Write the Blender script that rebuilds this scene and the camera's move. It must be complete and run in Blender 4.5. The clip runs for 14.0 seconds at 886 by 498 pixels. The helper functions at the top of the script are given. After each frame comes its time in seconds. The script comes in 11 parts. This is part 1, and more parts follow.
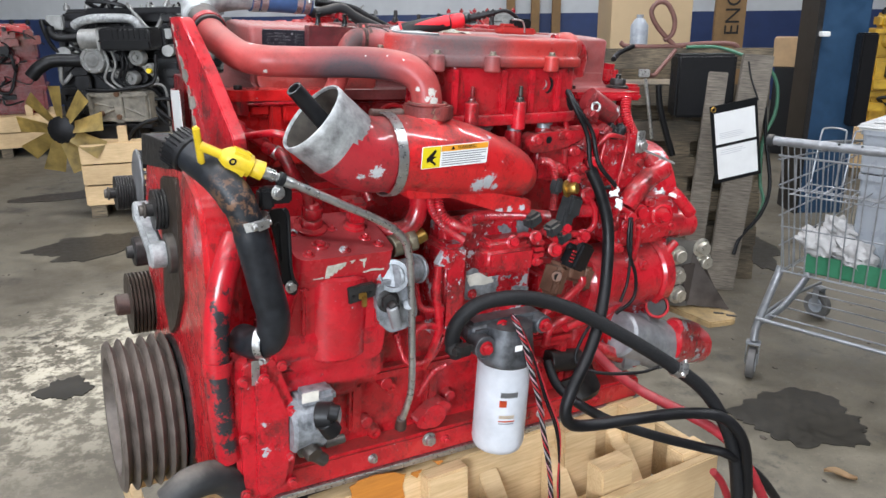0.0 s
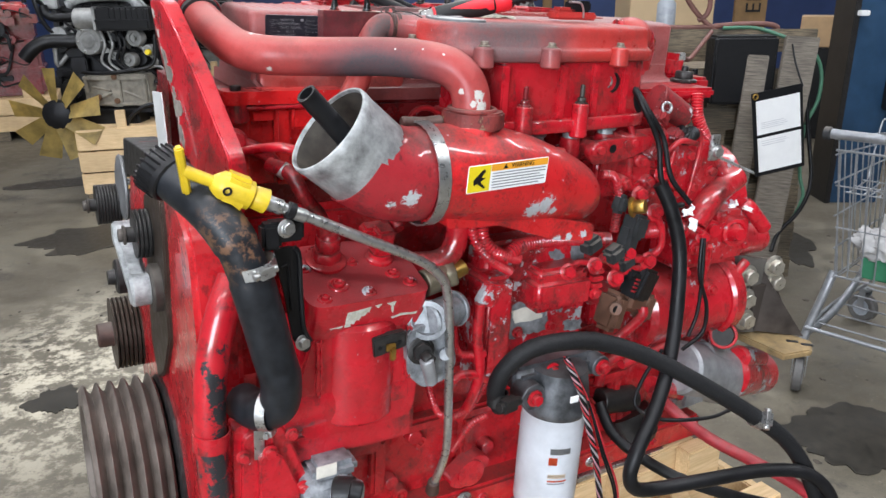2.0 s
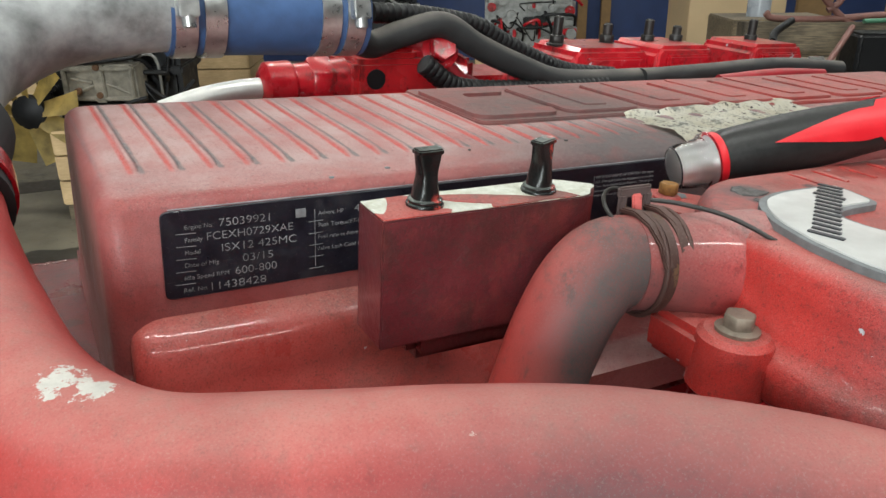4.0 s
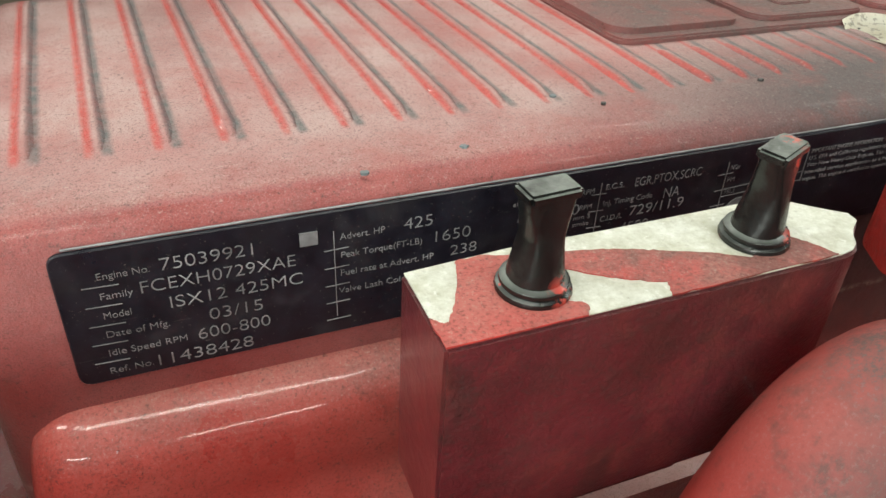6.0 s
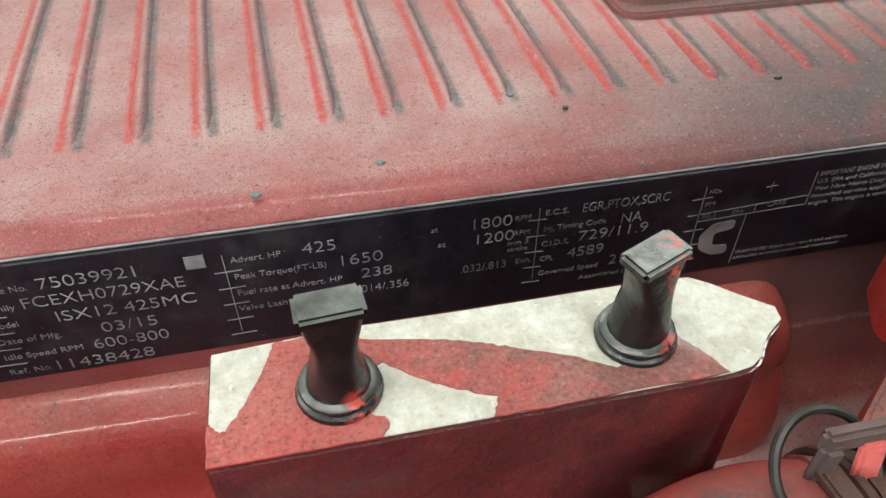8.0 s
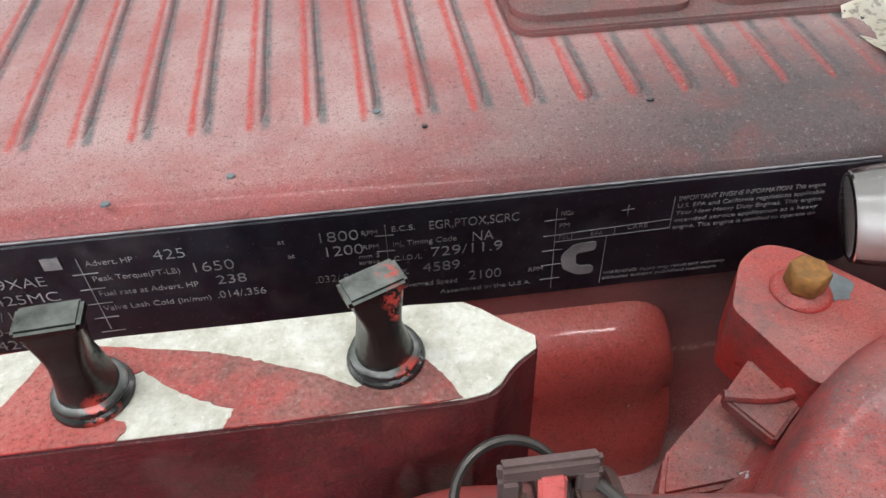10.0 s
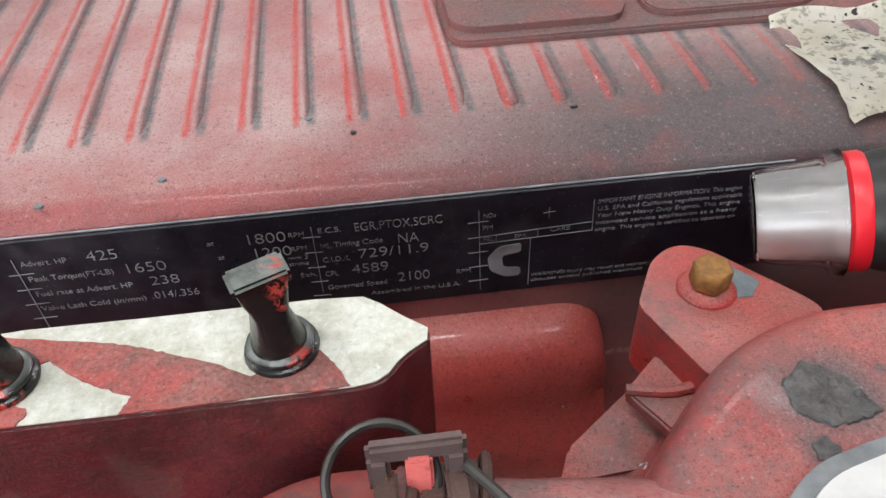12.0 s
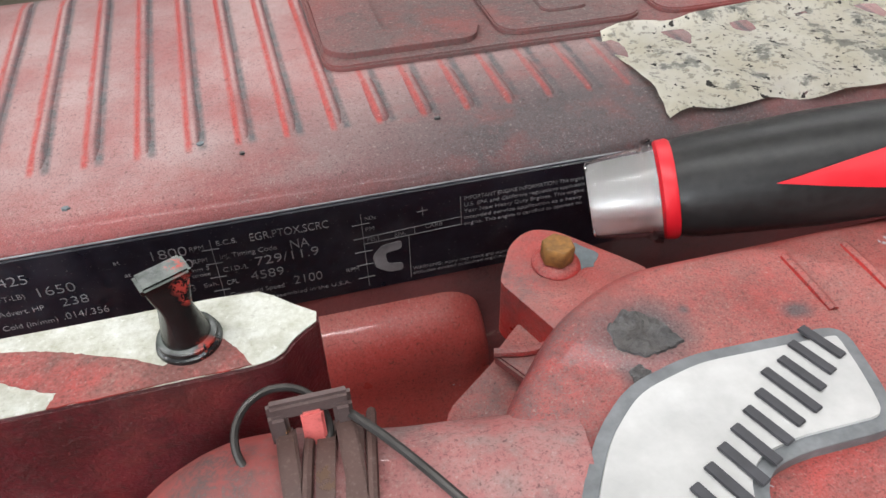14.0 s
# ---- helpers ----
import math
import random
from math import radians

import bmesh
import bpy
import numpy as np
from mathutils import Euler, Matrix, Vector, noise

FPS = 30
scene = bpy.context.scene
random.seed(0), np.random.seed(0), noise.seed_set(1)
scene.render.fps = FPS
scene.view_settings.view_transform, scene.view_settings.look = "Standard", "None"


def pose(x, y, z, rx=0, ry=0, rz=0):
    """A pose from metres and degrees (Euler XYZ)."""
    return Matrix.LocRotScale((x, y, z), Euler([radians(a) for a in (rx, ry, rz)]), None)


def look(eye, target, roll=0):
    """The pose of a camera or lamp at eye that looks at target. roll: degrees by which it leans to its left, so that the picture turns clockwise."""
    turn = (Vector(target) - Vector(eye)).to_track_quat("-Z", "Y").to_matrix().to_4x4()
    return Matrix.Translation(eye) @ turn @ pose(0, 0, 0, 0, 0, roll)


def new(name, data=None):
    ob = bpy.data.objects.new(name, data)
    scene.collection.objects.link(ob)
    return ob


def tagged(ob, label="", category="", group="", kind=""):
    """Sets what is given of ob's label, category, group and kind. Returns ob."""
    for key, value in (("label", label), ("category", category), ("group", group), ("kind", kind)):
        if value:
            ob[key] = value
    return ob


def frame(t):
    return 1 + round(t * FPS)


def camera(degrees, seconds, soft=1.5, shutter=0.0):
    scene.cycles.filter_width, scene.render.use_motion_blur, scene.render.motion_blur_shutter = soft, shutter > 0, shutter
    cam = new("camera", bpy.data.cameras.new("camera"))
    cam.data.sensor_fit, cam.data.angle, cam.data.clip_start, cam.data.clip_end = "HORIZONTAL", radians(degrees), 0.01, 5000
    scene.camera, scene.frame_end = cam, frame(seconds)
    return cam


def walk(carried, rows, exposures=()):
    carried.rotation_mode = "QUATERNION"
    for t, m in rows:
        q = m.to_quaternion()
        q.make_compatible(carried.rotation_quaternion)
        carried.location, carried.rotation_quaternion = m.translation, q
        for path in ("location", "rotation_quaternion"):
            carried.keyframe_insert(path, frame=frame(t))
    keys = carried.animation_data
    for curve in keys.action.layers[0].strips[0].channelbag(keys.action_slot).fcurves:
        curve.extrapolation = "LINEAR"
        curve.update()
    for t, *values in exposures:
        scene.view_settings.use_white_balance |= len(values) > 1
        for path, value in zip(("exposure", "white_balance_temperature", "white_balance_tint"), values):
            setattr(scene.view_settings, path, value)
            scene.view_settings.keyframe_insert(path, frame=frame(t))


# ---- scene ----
cam = camera(61.0, 14.0)
# The engine leans a little on its crate: ENGINE turns its own upright axes into the room's.
PIVOT = Vector((0.3, -0.1, 0.5))
ENGINE = Matrix.Translation(PIVOT) @ Matrix.Rotation(radians(3.9), 4, Vector((math.sin(radians(31.3)), math.cos(radians(31.3)), 0))) @ Matrix.Translation(-PIVOT)
# Room axes: u to the right and v straight ahead of the first camera position, which stands over HERE.
HERE = Vector((-0.362, -1.290, 0.0))
ROOM = Matrix.Translation(HERE) @ Matrix.Rotation(radians(-31.3), 4, "Z")
PATH = [
    (0, (-0.412, -1.259, 1.358), (0.576, 0.368, 0.747), 3.4),
    (0.5, (-0.407, -1.255, 1.357), (0.579, 0.376, 0.752), 3.2),
    (1, (-0.398, -1.24, 1.358), (0.578, 0.396, 0.748), 3.2),
    (1.5, (-0.379, -1.188, 1.361), (0.587, 0.446, 0.731), 3.2),
    (2, (-0.336, -1.022, 1.359), (0.634, 0.596, 0.694), 3.4),
    (2.5, (-0.281, -0.817, 1.371), (0.697, 0.786, 0.683), 3.3),
    (3, (-0.165, -0.607, 1.371), (0.799, 1.01, 0.692), 3.0),
    (3.5, (-0.077, -0.402, 1.392), (0.843, 1.234, 0.704), 3.3),
    (4, (-0.056, -0.264, 1.399), (0.869, 1.344, 0.652), 3.5),
    (4.2, (-0.051, -0.227, 1.395), (0.862, 1.371, 0.612), 3.5),
    (6.3, (0.0129, -0.1332, 1.392), (0.6405, 1.3656, 0.2255), 3.23),
    (6.5, (0.0198, -0.1281, 1.395), (0.6124, 1.3523, 0.1883), 3.15),
    (7, (0.0327, -0.1238, 1.4021), (0.5252, 1.3236, 0.1132), 2.34),
    (7.5, (0.0435, -0.1227, 1.4063), (0.4452, 1.308, 0.0669), 1.49),
    (8, (0.0575, -0.1225, 1.4097), (0.3716, 1.3093, 0.0491), 0.4),
    (8.5, (0.0725, -0.1245, 1.412), (0.3118, 1.311, 0.0406), -0.4),
    (9, (0.0864, -0.1274, 1.4134), (0.2777, 1.3191, 0.0446), -0.69),
    (9.2, (0.0924, -0.1263, 1.4156), (0.2692, 1.3004, 0.025), -0.99),
    (11.3, (0.1144, -0.1423, 1.4167), (0.2268, 1.3435, 0.0826), -2.78),
    (11.5, (0.1164, -0.1413, 1.4157), (0.2338, 1.3414, 0.0788), -2.66),
    (12, (0.1254, -0.1403, 1.4169), (0.2509, 1.3403, 0.0783), -2.65),
    (12.5, (0.1363, -0.1393, 1.4161), (0.268, 1.3372, 0.0738), -2.64),
    (13, (0.1404, -0.1393, 1.4152), (0.2831, 1.3351, 0.0711), -2.52),
    (13.5, (0.1424, -0.1443, 1.4174), (0.3487, 1.3336, 0.0858), -2.12),
    (14, (0.1291, -0.1639, 1.4288), (0.4919, 1.306, 0.1231), -1.51),
]
EXPOSURES = [(0.0, -0.04, 6150, 10), (2.0, -0.12, 6150, 10), (3.0, -0.34, 6250, 10), (4.0, -0.50, 6600, 2), (6.4, -0.42, 7050, 0), (7.2, -0.42, 7050, 0), (8.6, -0.45, 6600, 8), (9.5, -0.45, 6500, 10), (14.0, -0.42, 6500, 10)]
walk(cam, [(t, ENGINE @ look(eye, target, roll)) for t, eye, target, roll in PATH], EXPOSURES)

# ---- light ----
world = bpy.data.worlds.new("world")
scene.world = world
world.use_nodes = True
wn = world.node_tree
sky = wn.nodes.new("ShaderNodeTexSky")
sky.sky_type, sky.sun_disc = "NISHITA", False
sky.sun_elevation, sky.sun_rotation = radians(38), radians(200)
wn.links.new(sky.outputs[0], wn.nodes["Background"].inputs[0])
wn.nodes["Background"].inputs[1].default_value = 0.12


def area_lamp(name, m, sx, sy, watts, colour):
    data = bpy.data.lights.new(name, "AREA")
    data.shape, data.size, data.size_y, data.energy, data.color = "RECTANGLE", sx, sy, watts, colour
    ob = new(name, data)
    ob.matrix_world = m
    return ob


# Unseen fill lamp added behind the camera, at an assumed door. Tubes in the ceiling fixtures.
front_fill = area_lamp("front_fill_lamp", ROOM @ pose(-1.6, -4.45, 2.2, 90, 0, 0), 2.6, 2.2, 440, (0.90, 0.95, 1.0))
TUBES = [(-3.2, -2.2), (-0.4, -2.2), (2.6, -2.2), (-3.2, 0.7), (-0.2, 0.7), (2.8, 0.7), (-3.2, 4.2), (0.0, 4.2), (3.2, 4.2), (-3.2, 8.2), (1.5, 8.2), (5.2, 8.2)]
for tu, tv in TUBES:
    area_lamp("tube_light", ROOM @ pose(tu, tv, 4.28, 0, 0, 0), 2.3, 0.22, 80 if tv < 0 else 84 if tv < 3 else 92 if tv < 6 else 62, (0.98, 0.98, 1.0))

# ---- materials ----
def nodes_of(name, rough=0.5, metal=0.0):
    m = bpy.data.materials.new(name)
    m.use_nodes = True
    nt = m.node_tree
    b = nt.nodes["Principled BSDF"]
    b.inputs["Roughness"].default_value, b.inputs["Metallic"].default_value = rough, metal
    return m, nt, b


def noise_tex(nt, scale, detail=6.0, rough=0.6, stretch=None, space="Object"):
    tc = nt.nodes.new("ShaderNodeTexCoord")
    n = nt.nodes.new("ShaderNodeTexNoise")
    n.inputs["Scale"].default_value, n.inputs["Detail"].default_value, n.inputs["Roughness"].default_value = scale, detail, rough
    out = tc.outputs[space]
    if stretch:
        mp = nt.nodes.new("ShaderNodeMapping")
        mp.inputs["Scale"].default_value = stretch
        nt.links.new(out, mp.inputs[0])
        out = mp.outputs[0]
    nt.links.new(out, n.inputs["Vector"])
    return n.outputs["Fac"]


def ramp(nt, fac, a, b, lo=0.0, hi=1.0):
    r = nt.nodes.new("ShaderNodeMapRange")
    r.inputs[1].default_value, r.inputs[2].default_value = a, b
    r.inputs[3].default_value, r.inputs[4].default_value = lo, hi
    nt.links.new(fac, r.inputs[0])
    return r.outputs[0]


def mixc(nt, fac, a, b):
    m = nt.nodes.new("ShaderNodeMix")
    m.data_type = "RGBA"
    for k, v in ((0, fac), (6, a), (7, b)):
        if isinstance(v, (int, float)):
            m.inputs[k].default_value = v
        elif isinstance(v, tuple):
            m.inputs[k].default_value = (*v, 1) if len(v) == 3 else v
        else:
            nt.links.new(v, m.inputs[k])
    return m.outputs[2]


def math_n(nt, op, a, b=0.0):
    m = nt.nodes.new("ShaderNodeMath")
    m.operation = op
    m.use_clamp = True
    for k, v in ((0, a), (1, b)):
        if isinstance(v, (int, float)):
            m.inputs[k].default_value = v
        else:
            nt.links.new(v, m.inputs[k])
    return m.outputs[0]


def bump(nt, b, height, strength=0.3, dist=0.001):
    bm_ = nt.nodes.new("ShaderNodeBump")
    bm_.inputs["Strength"].default_value, bm_.inputs["Distance"].default_value = strength, dist
    nt.links.new(height, bm_.inputs["Height"])
    nt.links.new(bm_.outputs[0], b.inputs["Normal"])


def up_mask(nt, lo=0.35, hi=0.95):
    """How far a surface faces upwards, where dust settles."""
    g = nt.nodes.new("ShaderNodeNewGeometry")
    s = nt.nodes.new("ShaderNodeSeparateXYZ")
    nt.links.new(g.outputs["Normal"], s.inputs[0])
    return ramp(nt, s.outputs[2], lo, hi)


def spot_mask(nt, centre, r0, r1, scale=(1, 1, 1)):
    """1 inside r0 of a place in the thing's own axes, 0 past r1."""
    tc = nt.nodes.new("ShaderNodeTexCoord")
    mp = nt.nodes.new("ShaderNodeMapping")
    mp.vector_type = "POINT"
    mp.inputs["Location"].default_value = [-c * s for c, s in zip(centre, scale)]
    mp.inputs["Scale"].default_value = scale
    nt.links.new(tc.outputs["Object"], mp.inputs[0])
    ln = nt.nodes.new("ShaderNodeVectorMath")
    ln.operation = "LENGTH"
    nt.links.new(mp.outputs[0], ln.inputs[0])
    return ramp(nt, ln.outputs["Value"], r0, r1, 1.0, 0.0)


def plain(name, colour, rough=0.5, metal=0.0, vary=0.25, scale=40.0, relief=0.15, dist=0.0006, dust=0.0, dust_colour=(0.22, 0.19, 0.16)):
    m, nt, b = nodes_of(name, rough, metal)
    if max(colour) < 0.05:
        b.inputs["Specular IOR Level"].default_value = 0.28
    f = noise_tex(nt, scale)
    big = noise_tex(nt, scale * 0.13, 4)
    dark = tuple(c * (1 - vary) for c in colour)
    light = tuple(min(1, c * (1 + vary * 0.7)) for c in colour)
    col = mixc(nt, ramp(nt, f, 0.3, 0.7), dark, light)
    col = mixc(nt, ramp(nt, big, 0.35, 0.7, 0, 0.5), col, tuple(c * (1 - vary) for c in colour))
    if dust:
        d = math_n(nt, "MULTIPLY", up_mask(nt), ramp(nt, noise_tex(nt, scale * 0.4), 0.25, 0.7, 0, dust))
        col = mixc(nt, d, col, dust_colour)
    nt.links.new(col, b.inputs["Base Color"])
    nt.links.new(ramp(nt, f, 0.3, 0.7, max(0.05, rough - 0.1), min(1, rough + 0.12)), b.inputs["Roughness"])
    if relief:
        bump(nt, b, f, relief, dist)
    return m


def side_mask(nt, lo=0.15, hi=0.6):
    """How far a surface faces the rear of the engine."""
    g = nt.nodes.new("ShaderNodeNewGeometry")
    s = nt.nodes.new("ShaderNodeSeparateXYZ")
    nt.links.new(g.outputs["Normal"], s.inputs[0])
    return ramp(nt, s.outputs[0], lo, hi)


def engine_paint(name, colour=(0.50, 0.006, 0.017), chips=0.62, dust=0.5, soot=None, rough=0.24, gritty=0.0, bare=(0.42, 0.43, 0.45), grain=1300.0, spots=(), ribs=False, specks=0.72, dusty=(0.26, 0.17, 0.145), film=0.012, gloss=0.7, grime=0.75, up=(0.35, 0.95), dark=(0.052, 0.046, 0.045)):
    """Red enamel with chips down to bare metal, settled dust and grit, and dark overspray."""
    m, nt, b = nodes_of(name, rough)
    b.inputs["Coat Weight"].default_value, b.inputs["Coat Roughness"].default_value = gloss, 0.07
    b.inputs["Specular IOR Level"].default_value = 0.32
    if ribs:
        b.inputs["Sheen Weight"].default_value, b.inputs["Sheen Roughness"].default_value = 0.10, 0.45
        b.inputs["Sheen Tint"].default_value = (0.9, 0.78, 0.74, 1)
    fine, mid, big = noise_tex(nt, 260, 8, 0.65), noise_tex(nt, 34, 6, 0.6), noise_tex(nt, 7, 4)
    grit = noise_tex(nt, grain, 2, 0.7)
    col = mixc(nt, ramp(nt, mid, 0.35, 0.7), tuple(c * 0.84 for c in colour), tuple(min(1, c * 1.08) for c in colour))
    col = mixc(nt, ramp(nt, big, 0.5, 0.74, 0, 0.5), col, (colour[0] * 0.45, 0.02, 0.02))
    col = mixc(nt, ramp(nt, fine, 0.55, 0.75, 0, 0.4), col, (colour[0] * 0.4, 0.022, 0.02))
    if grime:
        g = math_n(nt, "ADD", math_n(nt, "MULTIPLY", noise_tex(nt, 14, 7, 0.68), 0.7), math_n(nt, "MULTIPLY", fine, 0.3))
        col = mixc(nt, ramp(nt, g, 0.50, 0.62, 0, grime), col, (0.045, 0.013, 0.012))
        if grime > 0.5:
            # Small oily spots and runs.
            col = mixc(nt, ramp(nt, noise_tex(nt, 70, 7, 0.72, (1, 1, 0.45)), 0.57, 0.64, 0, 0.6), col, (0.030, 0.010, 0.009))
    col = mixc(nt, ramp(nt, mid, 0.3, 0.7, film * 0.4, film * 1.6), col, dusty)
    d = sooty = None
    if dust:
        d = math_n(nt, "MULTIPLY", up_mask(nt, *up), ramp(nt, math_n(nt, "ADD", math_n(nt, "MULTIPLY", fine, 0.35 + gritty), math_n(nt, "MULTIPLY", mid, 0.6)), 0.28, 0.62, 0.35 * dust, dust))
        if ribs:
            d = math_n(nt, "MULTIPLY", d, ramp(nt, side_mask(nt, -0.06, -0.28), 0, 1, 1.0, 0.75))
        if gritty > 0.15:
            # Wiped and settled patches.
            d = math_n(nt, "MULTIPLY", d, ramp(nt, noise_tex(nt, 26, 7, 0.62), 0.36, 0.62, 0.30, 1.0))
        col = mixc(nt, d, col, dusty)
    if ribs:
        # Grey band along the rear side of every rib.
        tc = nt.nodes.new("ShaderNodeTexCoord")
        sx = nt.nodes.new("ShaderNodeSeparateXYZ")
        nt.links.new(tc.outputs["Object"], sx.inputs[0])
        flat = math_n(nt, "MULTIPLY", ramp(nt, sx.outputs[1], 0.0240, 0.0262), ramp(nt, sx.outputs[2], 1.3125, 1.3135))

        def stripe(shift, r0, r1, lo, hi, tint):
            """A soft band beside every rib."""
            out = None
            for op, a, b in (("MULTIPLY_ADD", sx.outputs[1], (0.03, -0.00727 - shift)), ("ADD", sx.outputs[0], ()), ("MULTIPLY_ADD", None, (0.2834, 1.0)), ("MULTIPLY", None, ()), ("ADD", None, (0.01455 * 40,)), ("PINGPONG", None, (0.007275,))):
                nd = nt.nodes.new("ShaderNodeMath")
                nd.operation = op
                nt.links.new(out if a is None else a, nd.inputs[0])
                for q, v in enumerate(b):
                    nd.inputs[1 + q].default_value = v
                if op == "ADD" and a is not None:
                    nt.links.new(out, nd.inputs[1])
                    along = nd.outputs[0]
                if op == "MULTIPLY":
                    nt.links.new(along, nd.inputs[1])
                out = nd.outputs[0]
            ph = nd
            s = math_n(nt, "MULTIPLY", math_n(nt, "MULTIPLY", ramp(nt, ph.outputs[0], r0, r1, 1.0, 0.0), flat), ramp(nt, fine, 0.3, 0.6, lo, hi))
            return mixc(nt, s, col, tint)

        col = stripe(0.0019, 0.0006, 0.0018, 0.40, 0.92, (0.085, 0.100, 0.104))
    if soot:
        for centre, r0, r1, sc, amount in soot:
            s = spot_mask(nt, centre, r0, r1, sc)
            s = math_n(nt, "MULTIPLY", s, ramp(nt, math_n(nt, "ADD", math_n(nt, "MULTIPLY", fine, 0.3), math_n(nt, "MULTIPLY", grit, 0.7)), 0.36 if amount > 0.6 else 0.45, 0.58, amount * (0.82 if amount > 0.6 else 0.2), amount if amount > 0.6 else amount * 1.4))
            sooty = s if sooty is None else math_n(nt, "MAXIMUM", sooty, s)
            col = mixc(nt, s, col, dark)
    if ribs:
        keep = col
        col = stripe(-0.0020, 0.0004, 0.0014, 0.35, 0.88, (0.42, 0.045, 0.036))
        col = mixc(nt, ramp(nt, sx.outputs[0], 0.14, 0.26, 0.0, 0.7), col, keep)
        # Pale worn lines along the rounded front lip.
        for k, (a0, half) in enumerate(((0.0072, 0.0011), (0.0112, 0.0009), (0.0145, 0.0007))):
            up = math_n(nt, "MULTIPLY", ramp(nt, sx.outputs[1], a0 - half, a0), ramp(nt, sx.outputs[1], a0, a0 + half, 1.0, 0.0))
            up = math_n(nt, "MULTIPLY", up, ramp(nt, sx.outputs[0], 0.16, 0.08))
            col = mixc(nt, math_n(nt, "MULTIPLY", up, math_n(nt, "MULTIPLY", ramp(nt, grit, 0.50, 0.60, 0.0, 0.45), ramp(nt, fine, 0.42, 0.60))), col, (0.50, 0.38, 0.33))
        # Glint and wear of the ledge under the plate, painted as a pale line.
        edge = math_n(nt, "MULTIPLY", ramp(nt, sx.outputs[2], 1.2405, 1.2420), ramp(nt, sx.outputs[2], 1.2420, 1.2440, 1.0, 0.0))
        edge = math_n(nt, "MULTIPLY", edge, ramp(nt, fine, 0.42, 0.56, 0.0, 0.4))
        col = mixc(nt, edge, col, (0.60, 0.46, 0.40))
    # Grit: pale grains that cling mostly to upward faces, dark ones everywhere.
    pale = math_n(nt, "MULTIPLY", ramp(nt, grit, 0.55, 0.70, 0, 0.6), math_n(nt, "ADD", math_n(nt, "MULTIPLY", up_mask(nt, -0.1, 0.8), 0.10 + dust * 0.2 + gritty * 0.4), 0.04))
    col = mixc(nt, pale, col, (0.34, 0.30, 0.27))
    col = mixc(nt, ramp(nt, grit, 0.46, 0.33, 0, 0.18 + gritty * 0.9), col, (0.05, 0.027, 0.025))
    if gritty > 0.15:
        g2 = noise_tex(nt, 820, 3, 0.75)
        col = mixc(nt, ramp(nt, g2, 0.42, 0.30, 0, 0.65), col, (0.045, 0.026, 0.024))
        col = mixc(nt, math_n(nt, "MULTIPLY", ramp(nt, g2, 0.60, 0.70, 0, 0.32), up_mask(nt, 0.0, 0.9)), col, (0.42, 0.36, 0.32))
        big2 = noise_tex(nt, 45, 5, 0.7)
        col = mixc(nt, ramp(nt, big2, 0.50, 0.70, 0, 0.30), col, (0.30, 0.055, 0.045))
    chip = None
    bare_c = mixc(nt, fine, tuple(c * 0.6 for c in bare), tuple(min(1, c * 1.3) for c in bare))
    if chips:
        c1 = noise_tex(nt, 22, 9, 0.68)
        chip = ramp(nt, c1, chips, chips + 0.012)
        if specks:
            chip = math_n(nt, "MAXIMUM", chip, ramp(nt, noise_tex(nt, 105, 4, 0.6), specks, specks + 0.012))
    if chips and chips < 0.76:
        # Worn corners: bare metal on sharp edges, in broken runs.
        geo = nt.nodes.new("ShaderNodeNewGeometry")
        edge_cut = 0.60 if chips < 0.7 else 0.69
        worn = math_n(nt, "MULTIPLY", ramp(nt, geo.outputs["Pointiness"], 0.58, 0.63), ramp(nt, noise_tex(nt, 60, 6, 0.75), edge_cut, edge_cut + 0.02))
        chip = math_n(nt, "MAXIMUM", chip, worn)
    rag_ = noise_tex(nt, 210, 7, 0.75)
    for x, y, z, r in spots:
        s = spot_mask(nt, (x, y, z), r * 3.1, r * 3.1 + 0.0005)
        wob = math_n(nt, "MULTIPLY", rag_, r * 4.2)
        ln = s.node.inputs[0].links[0].from_node
        k = nt.nodes.new("ShaderNodeMath")
        k.operation = "ADD"
        nt.links.new(ln.outputs["Value"], k.inputs[0])
        nt.links.new(wob, k.inputs[1])
        nt.links.new(k.outputs[0], s.node.inputs[0])
        chip = s if chip is None else math_n(nt, "MAXIMUM", chip, s)
    if chip is not None:
        col = mixc(nt, chip, col, bare_c)
    nt.links.new(col, b.inputs["Base Color"])
    r = ramp(nt, mid, 0.3, 0.7, rough - 0.08, rough + 0.16)
    if dust:
        r = math_n(nt, "ADD", r, math_n(nt, "MULTIPLY", d, 0.45))
        if gloss:
            nt.links.new(ramp(nt, d, 0.0, 0.5, gloss, 0.0), b.inputs["Coat Weight"])
    if sooty is not None:
        r = math_n(nt, "ADD", r, math_n(nt, "MULTIPLY", sooty, 0.4))
    nt.links.new(r, b.inputs["Roughness"])
    h = math_n(nt, "ADD", math_n(nt, "MULTIPLY", fine, 0.35 + gritty), math_n(nt, "MULTIPLY", mid, 0.6))
    h = math_n(nt, "ADD", h, math_n(nt, "MULTIPLY", grit, 0.08 + gritty * 0.35))
    if chip is not None:
        h = math_n(nt, "SUBTRACT", h, math_n(nt, "MULTIPLY", chip, 0.25))
    bump(nt, b, h, 0.35 + gritty, 0.0008)
    return m


